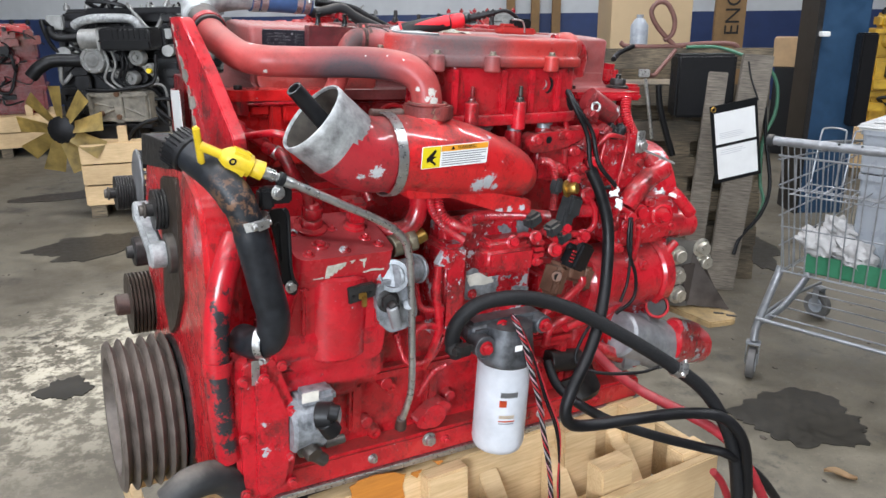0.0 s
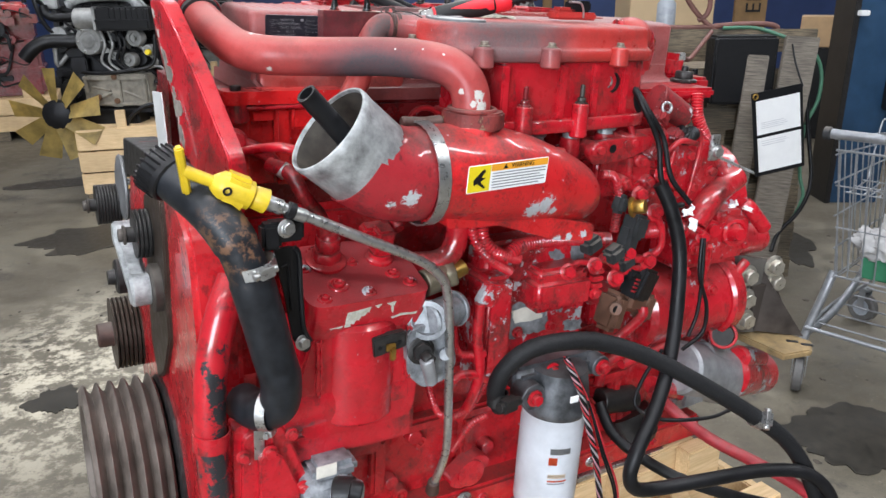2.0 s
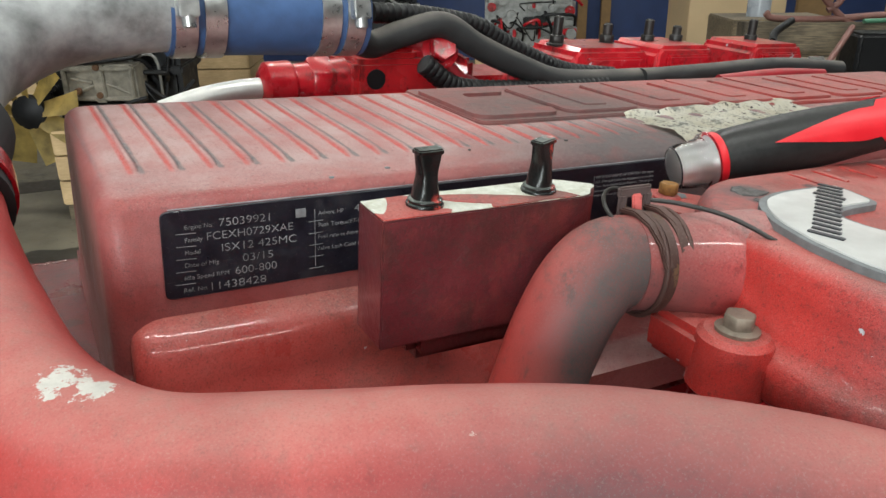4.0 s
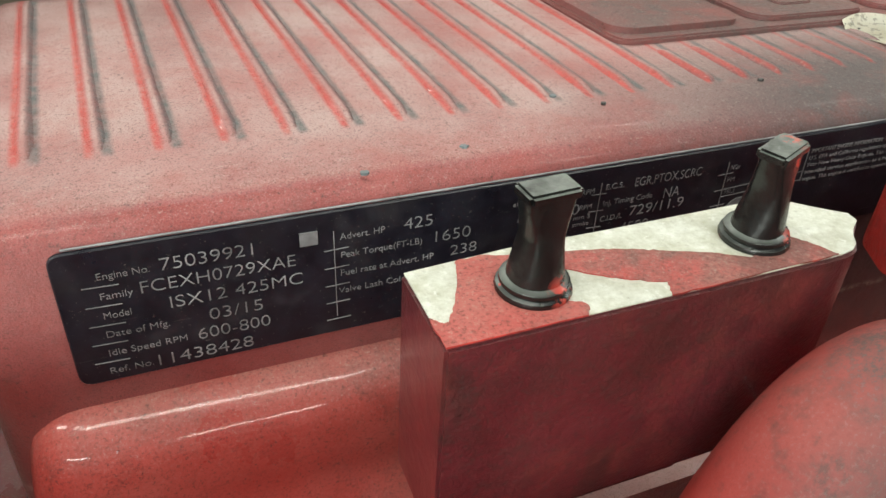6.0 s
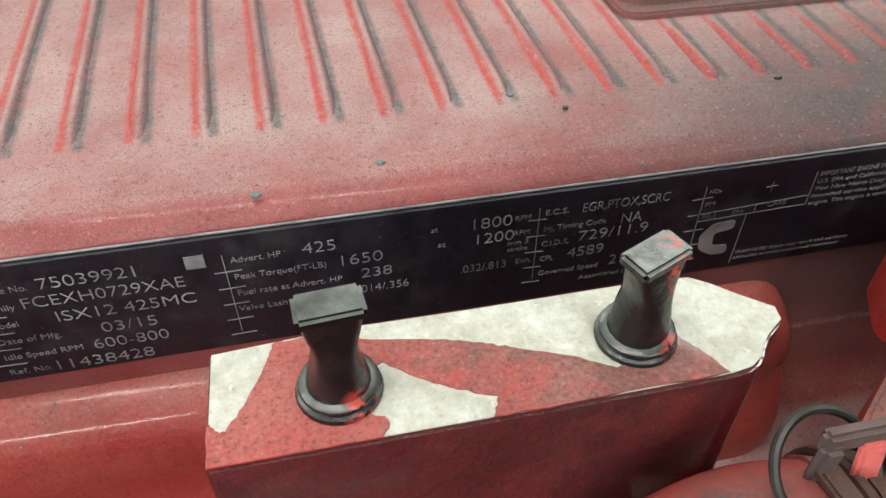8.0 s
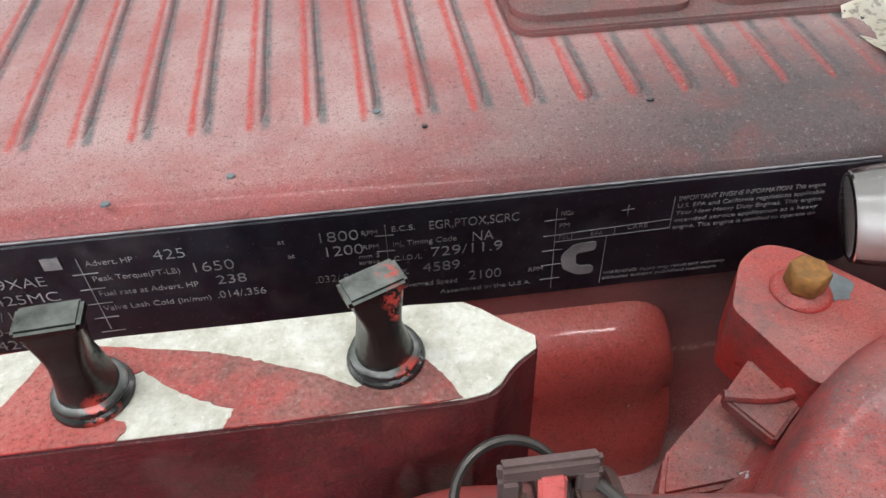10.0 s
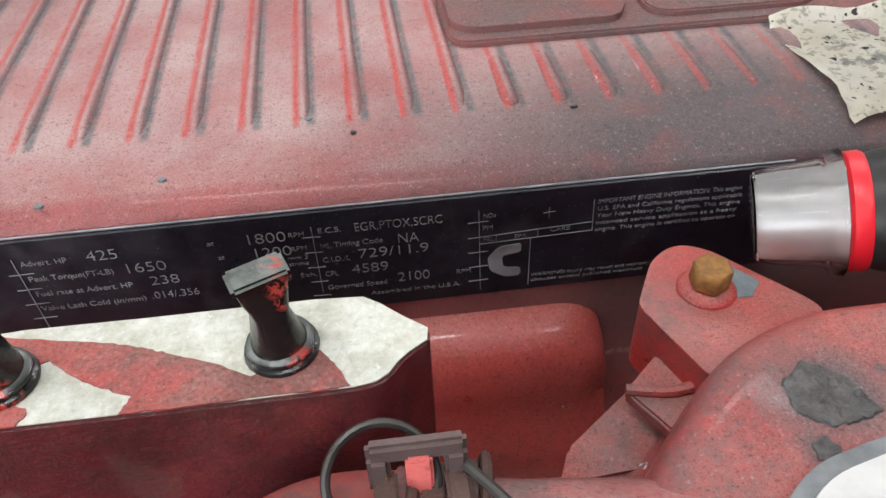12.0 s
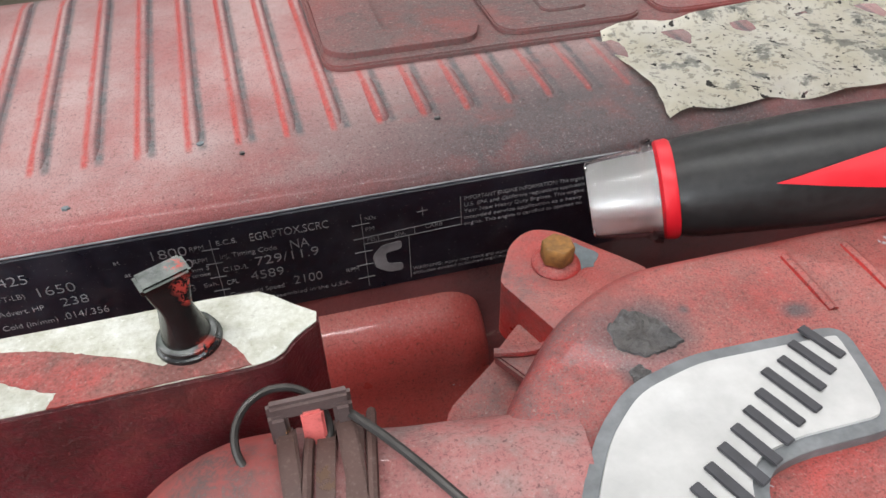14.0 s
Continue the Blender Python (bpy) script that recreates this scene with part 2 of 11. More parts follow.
PIPE_SPOTS = ((0.0844, -0.1810, 1.2810, 0.0009), (0.1287, -0.2215, 1.2790, 0.0014), (0.1612, -0.2332, 1.2600, 0.0017), (0.1522, -0.2356, 1.2455, 0.0040), (0.1455, -0.2400, 1.2380, 0.0030), (0.1640, -0.2515, 1.2340, 0.0060), (0.1660, -0.2530, 1.2210, 0.0065), (0.1560, -0.2520, 1.2240, 0.0035), (-0.0490, -0.1060, 1.2486, 0.0032),
              (-0.0564, -0.0700, 1.2850, 0.0062), (-0.0500, -0.0770, 1.2868, 0.0048), (-0.0630, -0.0800, 1.2780, 0.0024), (-0.0600, -0.1000, 1.2640, 0.0016), (-0.0470, -0.1090, 1.2690, 0.0014), (0.1100, -0.2030, 1.2830, 0.0010), (0.0313, -0.1320, 1.2855, 0.0010))
RED = engine_paint("red_paint", chips=0.715, dust=0.28)
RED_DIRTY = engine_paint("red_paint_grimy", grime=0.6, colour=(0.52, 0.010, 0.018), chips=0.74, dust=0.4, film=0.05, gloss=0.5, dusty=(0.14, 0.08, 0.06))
# Brighter copy of RED, less grimy: missing light is put into the colour.
RED_LIT = engine_paint("red_paint_lit", colour=(0.72, 0.012, 0.014), chips=0.78, dust=0.25, grime=0.2, up=(0.8, 1.0), dusty=(0.40, 0.16, 0.13))
RED_CHIPPED = engine_paint("red_paint_chipped", chips=0.635, dust=0.22)
RED_WORN = engine_paint("red_paint_worn", chips=0.575, dust=0.22)
# Base red holds the lip's shade; only the flat top wears pale dust.
RED_COVER = engine_paint("red_paint_dusty_shaded", colour=(0.25, 0.022, 0.022), chips=0, dust=0.90, gritty=0.42, rough=0.36, grain=2400, ribs=True, grime=0.2, up=(0.88, 0.999), dusty=(0.405, 0.290, 0.275), film=0.15, gloss=0.06, dark=(0.064, 0.060, 0.062),
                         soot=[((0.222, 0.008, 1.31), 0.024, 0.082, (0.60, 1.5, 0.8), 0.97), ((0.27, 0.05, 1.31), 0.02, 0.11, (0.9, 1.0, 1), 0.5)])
RED_PANEL = engine_paint("red_paint_panel", colour=(0.40, 0.036, 0.032), chips=0, dust=0.7, gritty=0.2, rough=0.42, grain=1500, dusty=(0.24, 0.17, 0.155), film=0.2, gloss=0.0, dark=(0.085, 0.076, 0.074),
                         soot=[((0.20, 0.07, 1.31), 0.03, 0.12, (0.8, 1.0, 1), 0.8)])
RED_PIPE = engine_paint("red_paint_pipe", colour=(0.37, 0.030, 0.030), chips=0.74, dust=0.58, up=(0.60, 1.0), dusty=(0.40, 0.235, 0.20), rough=0.36, film=0.10, gloss=0.0, grime=0.25, bare=(0.50, 0.48, 0.44), spots=PIPE_SPOTS, specks=0.77,
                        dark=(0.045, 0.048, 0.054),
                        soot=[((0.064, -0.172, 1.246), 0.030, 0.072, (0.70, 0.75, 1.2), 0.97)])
RED_CASE2 = engine_paint("red_paint_deep", colour=(0.16, 0.008, 0.012), chips=0.74, dust=0.25, grime=0.4)
RED_INTAKE = engine_paint("red_paint_intake", colour=(0.46, 0.024, 0.020), chips=0.74, dust=0.52, gritty=0.45, grain=2200, rough=0.32, film=0.05, gloss=0.10, grime=0.5, up=(0.50, 0.99), dusty=(0.30, 0.205, 0.180),
                          dark=(0.10, 0.088, 0.090),
                          soot=[((0.176, -0.060, 1.312), 0.004, 0.024, (1, 1, 1), 0.6), ((0.178, -0.036, 1.300), 0.003, 0.013, (1, 1, 1), 0.5), ((0.166, -0.056, 1.290), 0.003, 0.016, (1, 1, 1), 0.6), ((0.160, -0.085, 1.312), 0.004, 0.020, (1, 1, 1), 0.5), ((0.235, -0.198, 1.305), 0.03, 0.09, (0.7, 1.1, 1), 0.92), ((0.168, -0.085, 1.305), 0.0, 0.035, (1, 1, 1), 0.4), ((0.193, -0.0720, 1.3145), 0.005, 0.0118, (0.85, 1.0, 1), 0.97), ((0.1868, -0.0818, 1.3145), 0.001, 0.0040, (1, 1, 1), 0.95), ((0.227, -0.075, 1.3145), 0.0012, 0.0038, (0.8, 1.2, 1), 0.95), ((0.2045, -0.0685, 1.3145), 0.0004, 0.0018, (1, 1, 1), 0.9)])
# Maroon holds the shade of the block's upright sides; PAINT_FILM is the lit top.
RED_BLOCK_SHADE = engine_paint("maroon_paint", colour=(0.105, 0.011, 0.016), chips=0, dust=0.2, gritty=0.5, rough=0.34, film=0.05, dusty=(0.14, 0.08, 0.085))
RED_LEDGE = engine_paint("red_paint_ledge", colour=(0.46, 0.038, 0.032), chips=0.79, dust=0.60, gritty=0.22, rough=0.30, film=0.20, gloss=0.35, grime=0.4, specks=0.74, up=(0.6, 1.0))
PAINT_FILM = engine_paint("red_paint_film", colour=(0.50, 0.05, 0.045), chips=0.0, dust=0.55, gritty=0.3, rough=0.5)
def flaked_alloy():
    """Weathered bare alloy: pale, with yellow-grey blotches and fine dark pits."""
    m, nt, b = nodes_of("bare_aluminium", 0.5, 0.08)
    col = mixc(nt, ramp(nt, noise_tex(nt, 210, 6, 0.7), 0.38, 0.66), (0.60, 0.61, 0.55), (0.40, 0.40, 0.32))
    col = mixc(nt, ramp(nt, noise_tex(nt, 75, 7, 0.72), 0.48, 0.66, 0, 0.70), col, (0.33, 0.32, 0.23))
    col = mixc(nt, ramp(nt, noise_tex(nt, 900, 3, 0.7), 0.56, 0.70, 0, 0.35), col, (0.22, 0.21, 0.16))
    col = mixc(nt, ramp(nt, noise_tex(nt, 620, 4, 0.7), 0.60, 0.70, 0, 0.6), col, (0.72, 0.73, 0.70))
    nt.links.new(col, b.inputs["Base Color"])
    bump(nt, b, noise_tex(nt, 480, 6, 0.7), 0.6, 0.0005)
    return m


BARE_ALU = flaked_alloy()
CAST_ALU = plain("cast_aluminium", (0.36, 0.37, 0.385), 0.42, 0.45, 0.4, 40, 0.3, 0.0008, dust=0.25)
STEEL = plain("zinc_steel", (0.55, 0.55, 0.54), 0.32, 0.9, 0.25, 150, 0.15)
DARK_STEEL = plain("dark_steel", (0.045, 0.043, 0.042), 0.42, 0.6, 0.4, 90, 0.3, dust=0.18)
RUST = plain("rusty_steel", (0.15, 0.075, 0.038), 0.75, 0.25, 0.6, 160, 0.6, 0.0008)
IRON = plain("worn_iron", (0.085, 0.075, 0.066), 0.5, 0.6, 0.45, 60, 0.3, dust=0.35)
RUBBER = plain("black_rubber", (0.007, 0.007, 0.008), 0.42, 0, 0.4, 60, 0.2, dust=0.12, dust_colour=(0.10, 0.095, 0.09))
GREY_RUBBER = plain("grey_rubber", (0.032, 0.033, 0.034), 0.6, 0, 0.4, 60, 0.2, dust=0.6)
BLACK = plain("black_plastic", (0.008, 0.008, 0.009), 0.42, 0, 0.3, 80, 0.15, dust=0.05)
YELLOW = plain("yellow_plastic", (0.62, 0.43, 0.015), 0.4, 0, 0.25, 60, 0.15, dust=0.15)
BRASS = plain("brass", (0.45, 0.28, 0.07), 0.35, 0.9, 0.3, 120, 0.2)
WHITE = plain("white_paint", (0.78, 0.78, 0.76), 0.4, 0, 0.08, 30, 0.05)
PAPER = plain("white_paper", (0.78, 0.78, 0.77), 0.7, 0, 0.05, 20, 0.05)
BLUE_RUBBER = plain("blue_silicone", (0.045, 0.095, 0.22), 0.5, 0, 0.3, 60, 0.2, dust=0.4)
def scuffed_plate():
    m, nt, b = nodes_of("plate_black", 0.36, 0.1)
    col = mixc(nt, ramp(nt, noise_tex(nt, 260, 6), 0.35, 0.7), (0.005, 0.0052, 0.009), (0.012, 0.0125, 0.020))
    scratch = ramp(nt, noise_tex(nt, 60, 5, 0.7, (1.0, 1.0, 16.0)), 0.66, 0.74, 0, 0.35)
    col = mixc(nt, scratch, col, (0.20, 0.19, 0.18))
    smear = ramp(nt, noise_tex(nt, 45, 4, 0.6), 0.55, 0.75, 0, 0.22)
    col = mixc(nt, smear, col, (0.09, 0.08, 0.08))
    col = mixc(nt, ramp(nt, noise_tex(nt, 1500, 2), 0.68, 0.74, 0, 0.4), col, (0.20, 0.18, 0.165))
    nt.links.new(col, b.inputs["Base Color"])
    nt.links.new(ramp(nt, noise_tex(nt, 90, 5), 0.3, 0.7, 0.26, 0.55), b.inputs["Roughness"])
    bump(nt, b, noise_tex(nt, 180, 5), 0.2, 0.0003)
    return m


PLATE_BLACK = scuffed_plate()
PRINT = plain("plate_print", (0.27, 0.27, 0.28), 0.5, 0.2, 0.6, 110, 0)
HOSE_RED = plain("red_hose", (0.36, 0.02, 0.03), 0.5, 0, 0.3, 80, 0.2, dust=0.3)


# ---- mesh helpers ----
def merge(bm, other):
    me = bpy.data.meshes.new("tmp")
    other.to_mesh(me)
    other.free()
    bm.from_mesh(me)
    bpy.data.meshes.remove(me)
    return bm


def box(bm, c, size, bevel=0.002, turn=None, seg=2):
    t = bmesh.new()
    bmesh.ops.create_cube(t, size=1.0)
    bmesh.ops.scale(t, vec=size, verts=t.verts)
    if bevel:
        bmesh.ops.bevel(t, geom=t.edges[:], offset=min(bevel, min(size) * 0.45), segments=seg, affect="EDGES")
    m = Matrix.Translation(c) @ (turn.to_4x4() if turn else Matrix())
    bmesh.ops.transform(t, matrix=m, verts=t.verts)
    return merge(bm, t)


def span(bm, lo, hi, bevel=0.002, seg=2):
    """A bevelled box between two corners."""
    return box(bm, [(a + b) / 2 for a, b in zip(lo, hi)], [abs(b - a) for a, b in zip(lo, hi)], bevel, None, seg)


def axes_to(axis):
    return Vector(axis).normalized().to_track_quat("Z", "Y").to_matrix()


def lathe(bm, profile, origin, axis, seg=24, close=True):
    """Turns rows of (distance along the axis, radius) round the axis."""
    q = axes_to(axis)
    rings = []
    for a, r in profile:
        if r <= 1e-6:
            rings.append([bm.verts.new(Vector(origin) + q @ Vector((0, 0, a)))])
        else:
            rings.append([bm.verts.new(Vector(origin) + q @ Vector((r * math.cos(2 * math.pi * k / seg), r * math.sin(2 * math.pi * k / seg), a))) for k in range(seg)])
    for p, n in zip(rings, rings[1:]):
        for k in range(seg):
            k2 = (k + 1) % seg
            loop = ([p[0]] if len(p) == 1 else [p[k], p[k2]]) + ([n[0]] if len(n) == 1 else [n[k2], n[k]])
            if len(loop) > 2:
                bm.faces.new(loop)
    if close:
        for ring, flip in ((rings[0], True), (rings[-1], False)):
            if len(ring) > 1:
                bm.faces.new(ring[::-1] if flip else ring)
    return bm


def cyl(bm, p0, p1, r0, r1=None, seg=20, bevel=0.0015):
    r1 = r0 if r1 is None else r1
    d = Vector(p1) - Vector(p0)
    n = d.length
    b = min(bevel, n * 0.3, min(r0, r1) * 0.4)
    return lathe(bm, [(0, max(r0 - b, 1e-4)), (b, r0), (n - b, r1), (n, max(r1 - b, 1e-4))], p0, d, seg)


def curve_points(pts, n=8):
    """A smooth line through the points."""
    pts = [Vector(p) for p in pts]
    if len(pts) < 3:
        return pts
    ext = [2 * pts[0] - pts[1]] + pts + [2 * pts[-1] - pts[-2]]
    out = []
    for i in range(1, len(ext) - 2):
        a, b, c, d = ext[i - 1 : i + 3]
        for k in range(n):
            t = k / n
            out.append(0.5 * ((2 * b) + (c - a) * t + (2 * a - 5 * b + 4 * c - d) * t * t + (3 * b - a - 3 * c + d) * t ** 3))
    return out + [pts[-1]]


def sweep(bm, pts, r, seg=14, n=8, close=True, radius=None):
    """A round bar along a smooth line; radius(s) with s from 0 to 1 scales it on the way."""
    line = curve_points(pts, n)
    rings, prev = [], None
    for i, p in enumerate(line):
        t = (line[min(i + 1, len(line) - 1)] - line[max(i - 1, 0)]).normalized()
        if prev is None:
            side = t.orthogonal().normalized()
        else:
            side = (prev - t * prev.dot(t)).normalized()
        prev = side
        up = t.cross(side)
        rr = r * (radius(i / (len(line) - 1)) if radius else 1)
        rings.append([bm.verts.new(p + rr * (math.cos(2 * math.pi * k / seg) * side + math.sin(2 * math.pi * k / seg) * up)) for k in range(seg)])
    for a, b in zip(rings, rings[1:]):
        for k in range(seg):
            bm.faces.new((a[k], a[(k + 1) % seg], b[(k + 1) % seg], b[k]))
    if close:
        bm.faces.new(rings[0][::-1])
        bm.faces.new(rings[-1])
    return bm


def corrugated(bm, pts, r, pitch=0.006, depth=0.16, seg=12):
    """A ribbed conduit along a smooth line."""
    line = curve_points(pts, 10)
    length = sum((b - a).length for a, b in zip(line, line[1:]))
    count = max(4, int(length / pitch))
    cum = [0.0]
    for a, b in zip(line, line[1:]):
        cum.append(cum[-1] + (b - a).length)
    dense, j = [], 0
    for i in range(count * 3 + 1):
        s = length * i / (count * 3)
        while j < len(cum) - 2 and cum[j + 1] < s:
            j += 1
        f = (s - cum[j]) / max(1e-9, cum[j + 1] - cum[j])
        dense.append(line[j].lerp(line[j + 1], min(1, f)))
    total = len(dense)
    return sweep(bm, dense, r, seg, 1, True, lambda s: 1 - depth if round(s * (total - 1)) % 3 == 0 else 1)


def prism(bm, pts, origin, u, v, w, bevel=0.002, seg=2):
    """A flat outline in the plane of u and v, thickened along w (its length is the thickness), with worn edges."""
    t = bmesh.new()
    o, u, v, w = Vector(origin), Vector(u), Vector(v), Vector(w)
    lo = [t.verts.new(o + a * u + b * v) for a, b in pts]
    hi = [t.verts.new(o + a * u + b * v + w) for a, b in pts]
    t.faces.new(lo[::-1])
    t.faces.new(hi)
    for k in range(len(pts)):
        t.faces.new((lo[k], lo[(k + 1) % len(pts)], hi[(k + 1) % len(pts)], hi[k]))
    bmesh.ops.recalc_face_normals(t, faces=t.faces[:])
    if bevel:
        bmesh.ops.bevel(t, geom=t.edges[:], offset=bevel, segments=seg, affect="EDGES", clamp_overlap=True)
    return merge(bm, t)


def rounded(pts, r, n=5):
    """An outline with its corners rounded."""
    out = []
    for i in range(len(pts)):
        p, a, b = Vector(pts[i]), Vector(pts[i - 1]), Vector(pts[(i + 1) % len(pts)])
        d = min(r, (a - p).length * 0.48, (b - p).length * 0.48)
        s, e = p + (a - p).normalized() * d, p + (b - p).normalized() * d
        for k in range(n + 1):
            f = k / n
            out.append(tuple((1 - f) ** 2 * s + 2 * f * (1 - f) * p + f * f * e))
    return out


def hexbolt(bm, base, axis, af=0.013, h=0.008, washer=True):
    """A hexagon head on a flange."""
    q = axes_to(axis)
    ax = Vector(axis).normalized()
    if washer:
        lathe(bm, [(0, af * 0.78), (af * 0.13, af * 0.80), (af * 0.2, af * 0.68)], base, axis, 20)
    t = bmesh.new()
    bmesh.ops.create_cone(t, segments=6, radius1=af * 0.577, radius2=af * 0.577, depth=h, cap_ends=True)
    bmesh.ops.bevel(t, geom=t.edges[:], offset=af * 0.05, segments=1, affect="EDGES")
    bmesh.ops.transform(t, matrix=Matrix.Translation(Vector(base) + ax * (h / 2 + af * 0.1)) @ q.to_4x4(), verts=t.verts)
    return merge(bm, t)


def ring(bm, c, axis, R, r, seg=28, sub=10, arc=360.0, start=0.0):
    q = axes_to(axis)
    n = max(4, int(seg * arc / 360))
    pts = [Vector(c) + q @ Vector((R * math.cos(radians(start + arc * k / n)), R * math.sin(radians(start + arc * k / n)), 0)) for k in range(n + (0 if arc >= 360 else 1))]
    if arc < 360:
        return sweep(bm, pts, r, sub, 1)
    loops = []
    for p in pts:
        d = (p - Vector(c)).normalized()
        a = Vector(axis).normalized()
        loops.append([bm.verts.new(p + r * (math.cos(2 * math.pi * k / sub) * d + math.sin(2 * math.pi * k / sub) * a)) for k in range(sub)])
    for i in range(n):
        a, b = loops[i], loops[(i + 1) % n]
        for k in range(sub):
            bm.faces.new((a[k], a[(k + 1) % sub], b[(k + 1) % sub], b[k]))
    return bm


def band(bm, c, axis, r, width, thick=0.0012, screw=True, turn=(0, 0, 1)):
    """A worm-drive band clamp round a hose."""
    ax = Vector(axis).normalized()
    lathe(bm, [(-width / 2, r), (-width / 2, r + thick), (width / 2, r + thick), (width / 2, r), (-width / 2, r)], c, axis, 28, close=False)
    if screw:
        out = Vector(turn) - ax * ax.dot(Vector(turn))
        out.normalize()
        side = ax.cross(out)
        p = Vector(c) + out * (r + thick + width * 0.3)
        box(bm, p, (width * 0.9, width * 1.3, width * 0.7), 0.0008, Matrix((ax, side, out)).transposed())
        cyl(bm, p - side * width * 1.0, p + side * width * 1.1, width * 0.32, seg=10, bevel=0.0004)
    return bm


BASE = {}


def finish(ob, bm, mat, sharp=38.0):
    bmesh.ops.recalc_face_normals(bm, faces=bm.faces[:])
    for f in bm.faces:
        f.smooth = True
    for e in bm.edges:
        if len(e.link_faces) == 2 and e.calc_face_angle(0) > radians(sharp):
            e.smooth = False
    me = ob.data
    bm.to_mesh(me)
    bm.free()
    if mat:
        me.materials.append(mat)
    return ob


def part(name, bm, mat, parent, label="", sharp=38.0):
    """Links a bmesh as one mesh object under a thing or a part."""
    ob = new(name, bpy.data.meshes.new(name))
    finish(ob, bm, mat, sharp)
    ob.parent = parent
    if parent.name in BASE:
        ob.matrix_basis = BASE[parent.name]
    if label:
        tagged(ob, label)
    return ob


def thing(name, bm, mat, label, category, group="", m=None, kind="", sharp=38.0):
    """A top-level mesh object."""
    ob = new(name, bpy.data.meshes.new(name))
    finish(ob, bm, mat, sharp)
    if m is not None:
        ob.matrix_world = m
    return tagged(ob, label, category, group, kind)


def empty(name, label, category, m=None, group="", base=None):
    """A top-level Empty at a thing's base, under which its parts hang."""
    ob = new(name)
    ob.empty_display_size = 0.1
    base = Vector(base or (0, 0, 0))
    ob.matrix_world = (m if m is not None else Matrix()) @ Matrix.Translation(base)
    BASE[ob.name] = Matrix.Translation(-base)
    return tagged(ob, label, category, group)


def nb():
    return bmesh.new()


def words(text, size, origin, u, v, mat, parent, name="lettering", depth=0.0002, align="LEFT", width=None, thin=0.0):
    """Built-in lettering as a thin mesh, its line running along u and its tops along v."""
    cu = bpy.data.curves.new("words", "FONT")
    cu.body, cu.size, cu.align_x, cu.extrude, cu.offset = text, size, align, depth, thin
    ob = bpy.data.objects.new("words", cu)
    scene.collection.objects.link(ob)
    me = bpy.data.meshes.new_from_object(ob.evaluated_get(bpy.context.evaluated_depsgraph_get()))
    bpy.data.objects.remove(ob)
    u, v = Vector(u).normalized(), Vector(v).normalized()
    m = Matrix((u, v, u.cross(v))).transposed().to_4x4()
    if width:
        span_x = max(p.co.x for p in me.vertices) - min(p.co.x for p in me.vertices)
        m = m @ Matrix.Diagonal((width / max(span_x, 1e-6), 1, 1, 1))
    me.transform(Matrix.Translation(origin) @ m)
    me.materials.clear()
    me.materials.append(mat)
    o = new(name, me)
    o.parent = parent
    if parent.name in BASE:
        o.matrix_basis = BASE[parent.name]
    return o

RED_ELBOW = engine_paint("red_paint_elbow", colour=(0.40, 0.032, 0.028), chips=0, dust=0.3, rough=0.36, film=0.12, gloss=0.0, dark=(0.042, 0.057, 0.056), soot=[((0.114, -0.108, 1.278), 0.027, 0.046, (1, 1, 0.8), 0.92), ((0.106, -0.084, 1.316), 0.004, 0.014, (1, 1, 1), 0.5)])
DARK_PATCH = plain("flaked_metal", (0.105, 0.103, 0.105), 0.7, 0.2, 0.8, 420, 1.0, 0.0025, dust=0.3)
BADGE_WHITE = plain("badge_white", (0.50, 0.50, 0.485), 0.5, 0, 0.25, 70, 0.1, dust=0.2)
STEEL_WARM = plain("zinc_plated_steel", (0.50, 0.47, 0.40), 0.35, 0.75, 0.3, 90, 0.15)
BOLT_TAN = plain("dusty_bolt", (0.22, 0.18, 0.14), 0.55, 0.4, 0.4, 300, 0.4, dust=0.4)
CLAMP_RUST = engine_paint("rusty_painted_strap", colour=(0.045, 0.020, 0.016), chips=0.64, dust=0.2, rough=0.5, gloss=0.0, bare=(0.10, 0.055, 0.03))
CLAMP_GREY = engine_paint("grey_painted_clamp", colour=(0.085, 0.060, 0.058), chips=0.50, dust=0.15, rough=0.45, gloss=0.0, grime=0.2, bare=(0.30, 0.14, 0.045), specks=0.66)
PINK_PAINT = engine_paint("pink_paint", colour=(0.60, 0.13, 0.12), chips=0, dust=0.2, rough=0.45, gloss=0.1)
BADGE_INK = plain("badge_ink", (0.045, 0.045, 0.05), 0.6, 0, 0.4, 200, 0.1)
RED_FLANGE = engine_paint("red_paint_flange", colour=(0.20, 0.030, 0.026), chips=0.60, dust=0.5, rough=0.5, gloss=0.0, bare=(0.20, 0.13, 0.08), dusty=(0.24, 0.15, 0.12))
RED_NECK = engine_paint("lilac_dust_paint", colour=(0.36, 0.05, 0.05), chips=0, dust=0.8, rough=0.45, gritty=0.16, dusty=(0.32, 0.235, 0.220), soot=[((0.122, -0.09, 1.29), 0.012, 0.034, (1, 1, 0.8), 0.85)])
RUST_BOLT = plain("rusty_bolt_head", (0.27, 0.13, 0.035), 0.7, 0.2, 0.5, 500, 0.6, 0.0005)
TEAL_METAL = plain("blue_grey_primer", (0.16, 0.19, 0.20), 0.6, 0.1, 0.3, 400, 0.3, 0.0004)
BADGE_RIM = plain("badge_rim", (0.17, 0.18, 0.185), 0.55, 0.1, 0.4, 200, 0.3)


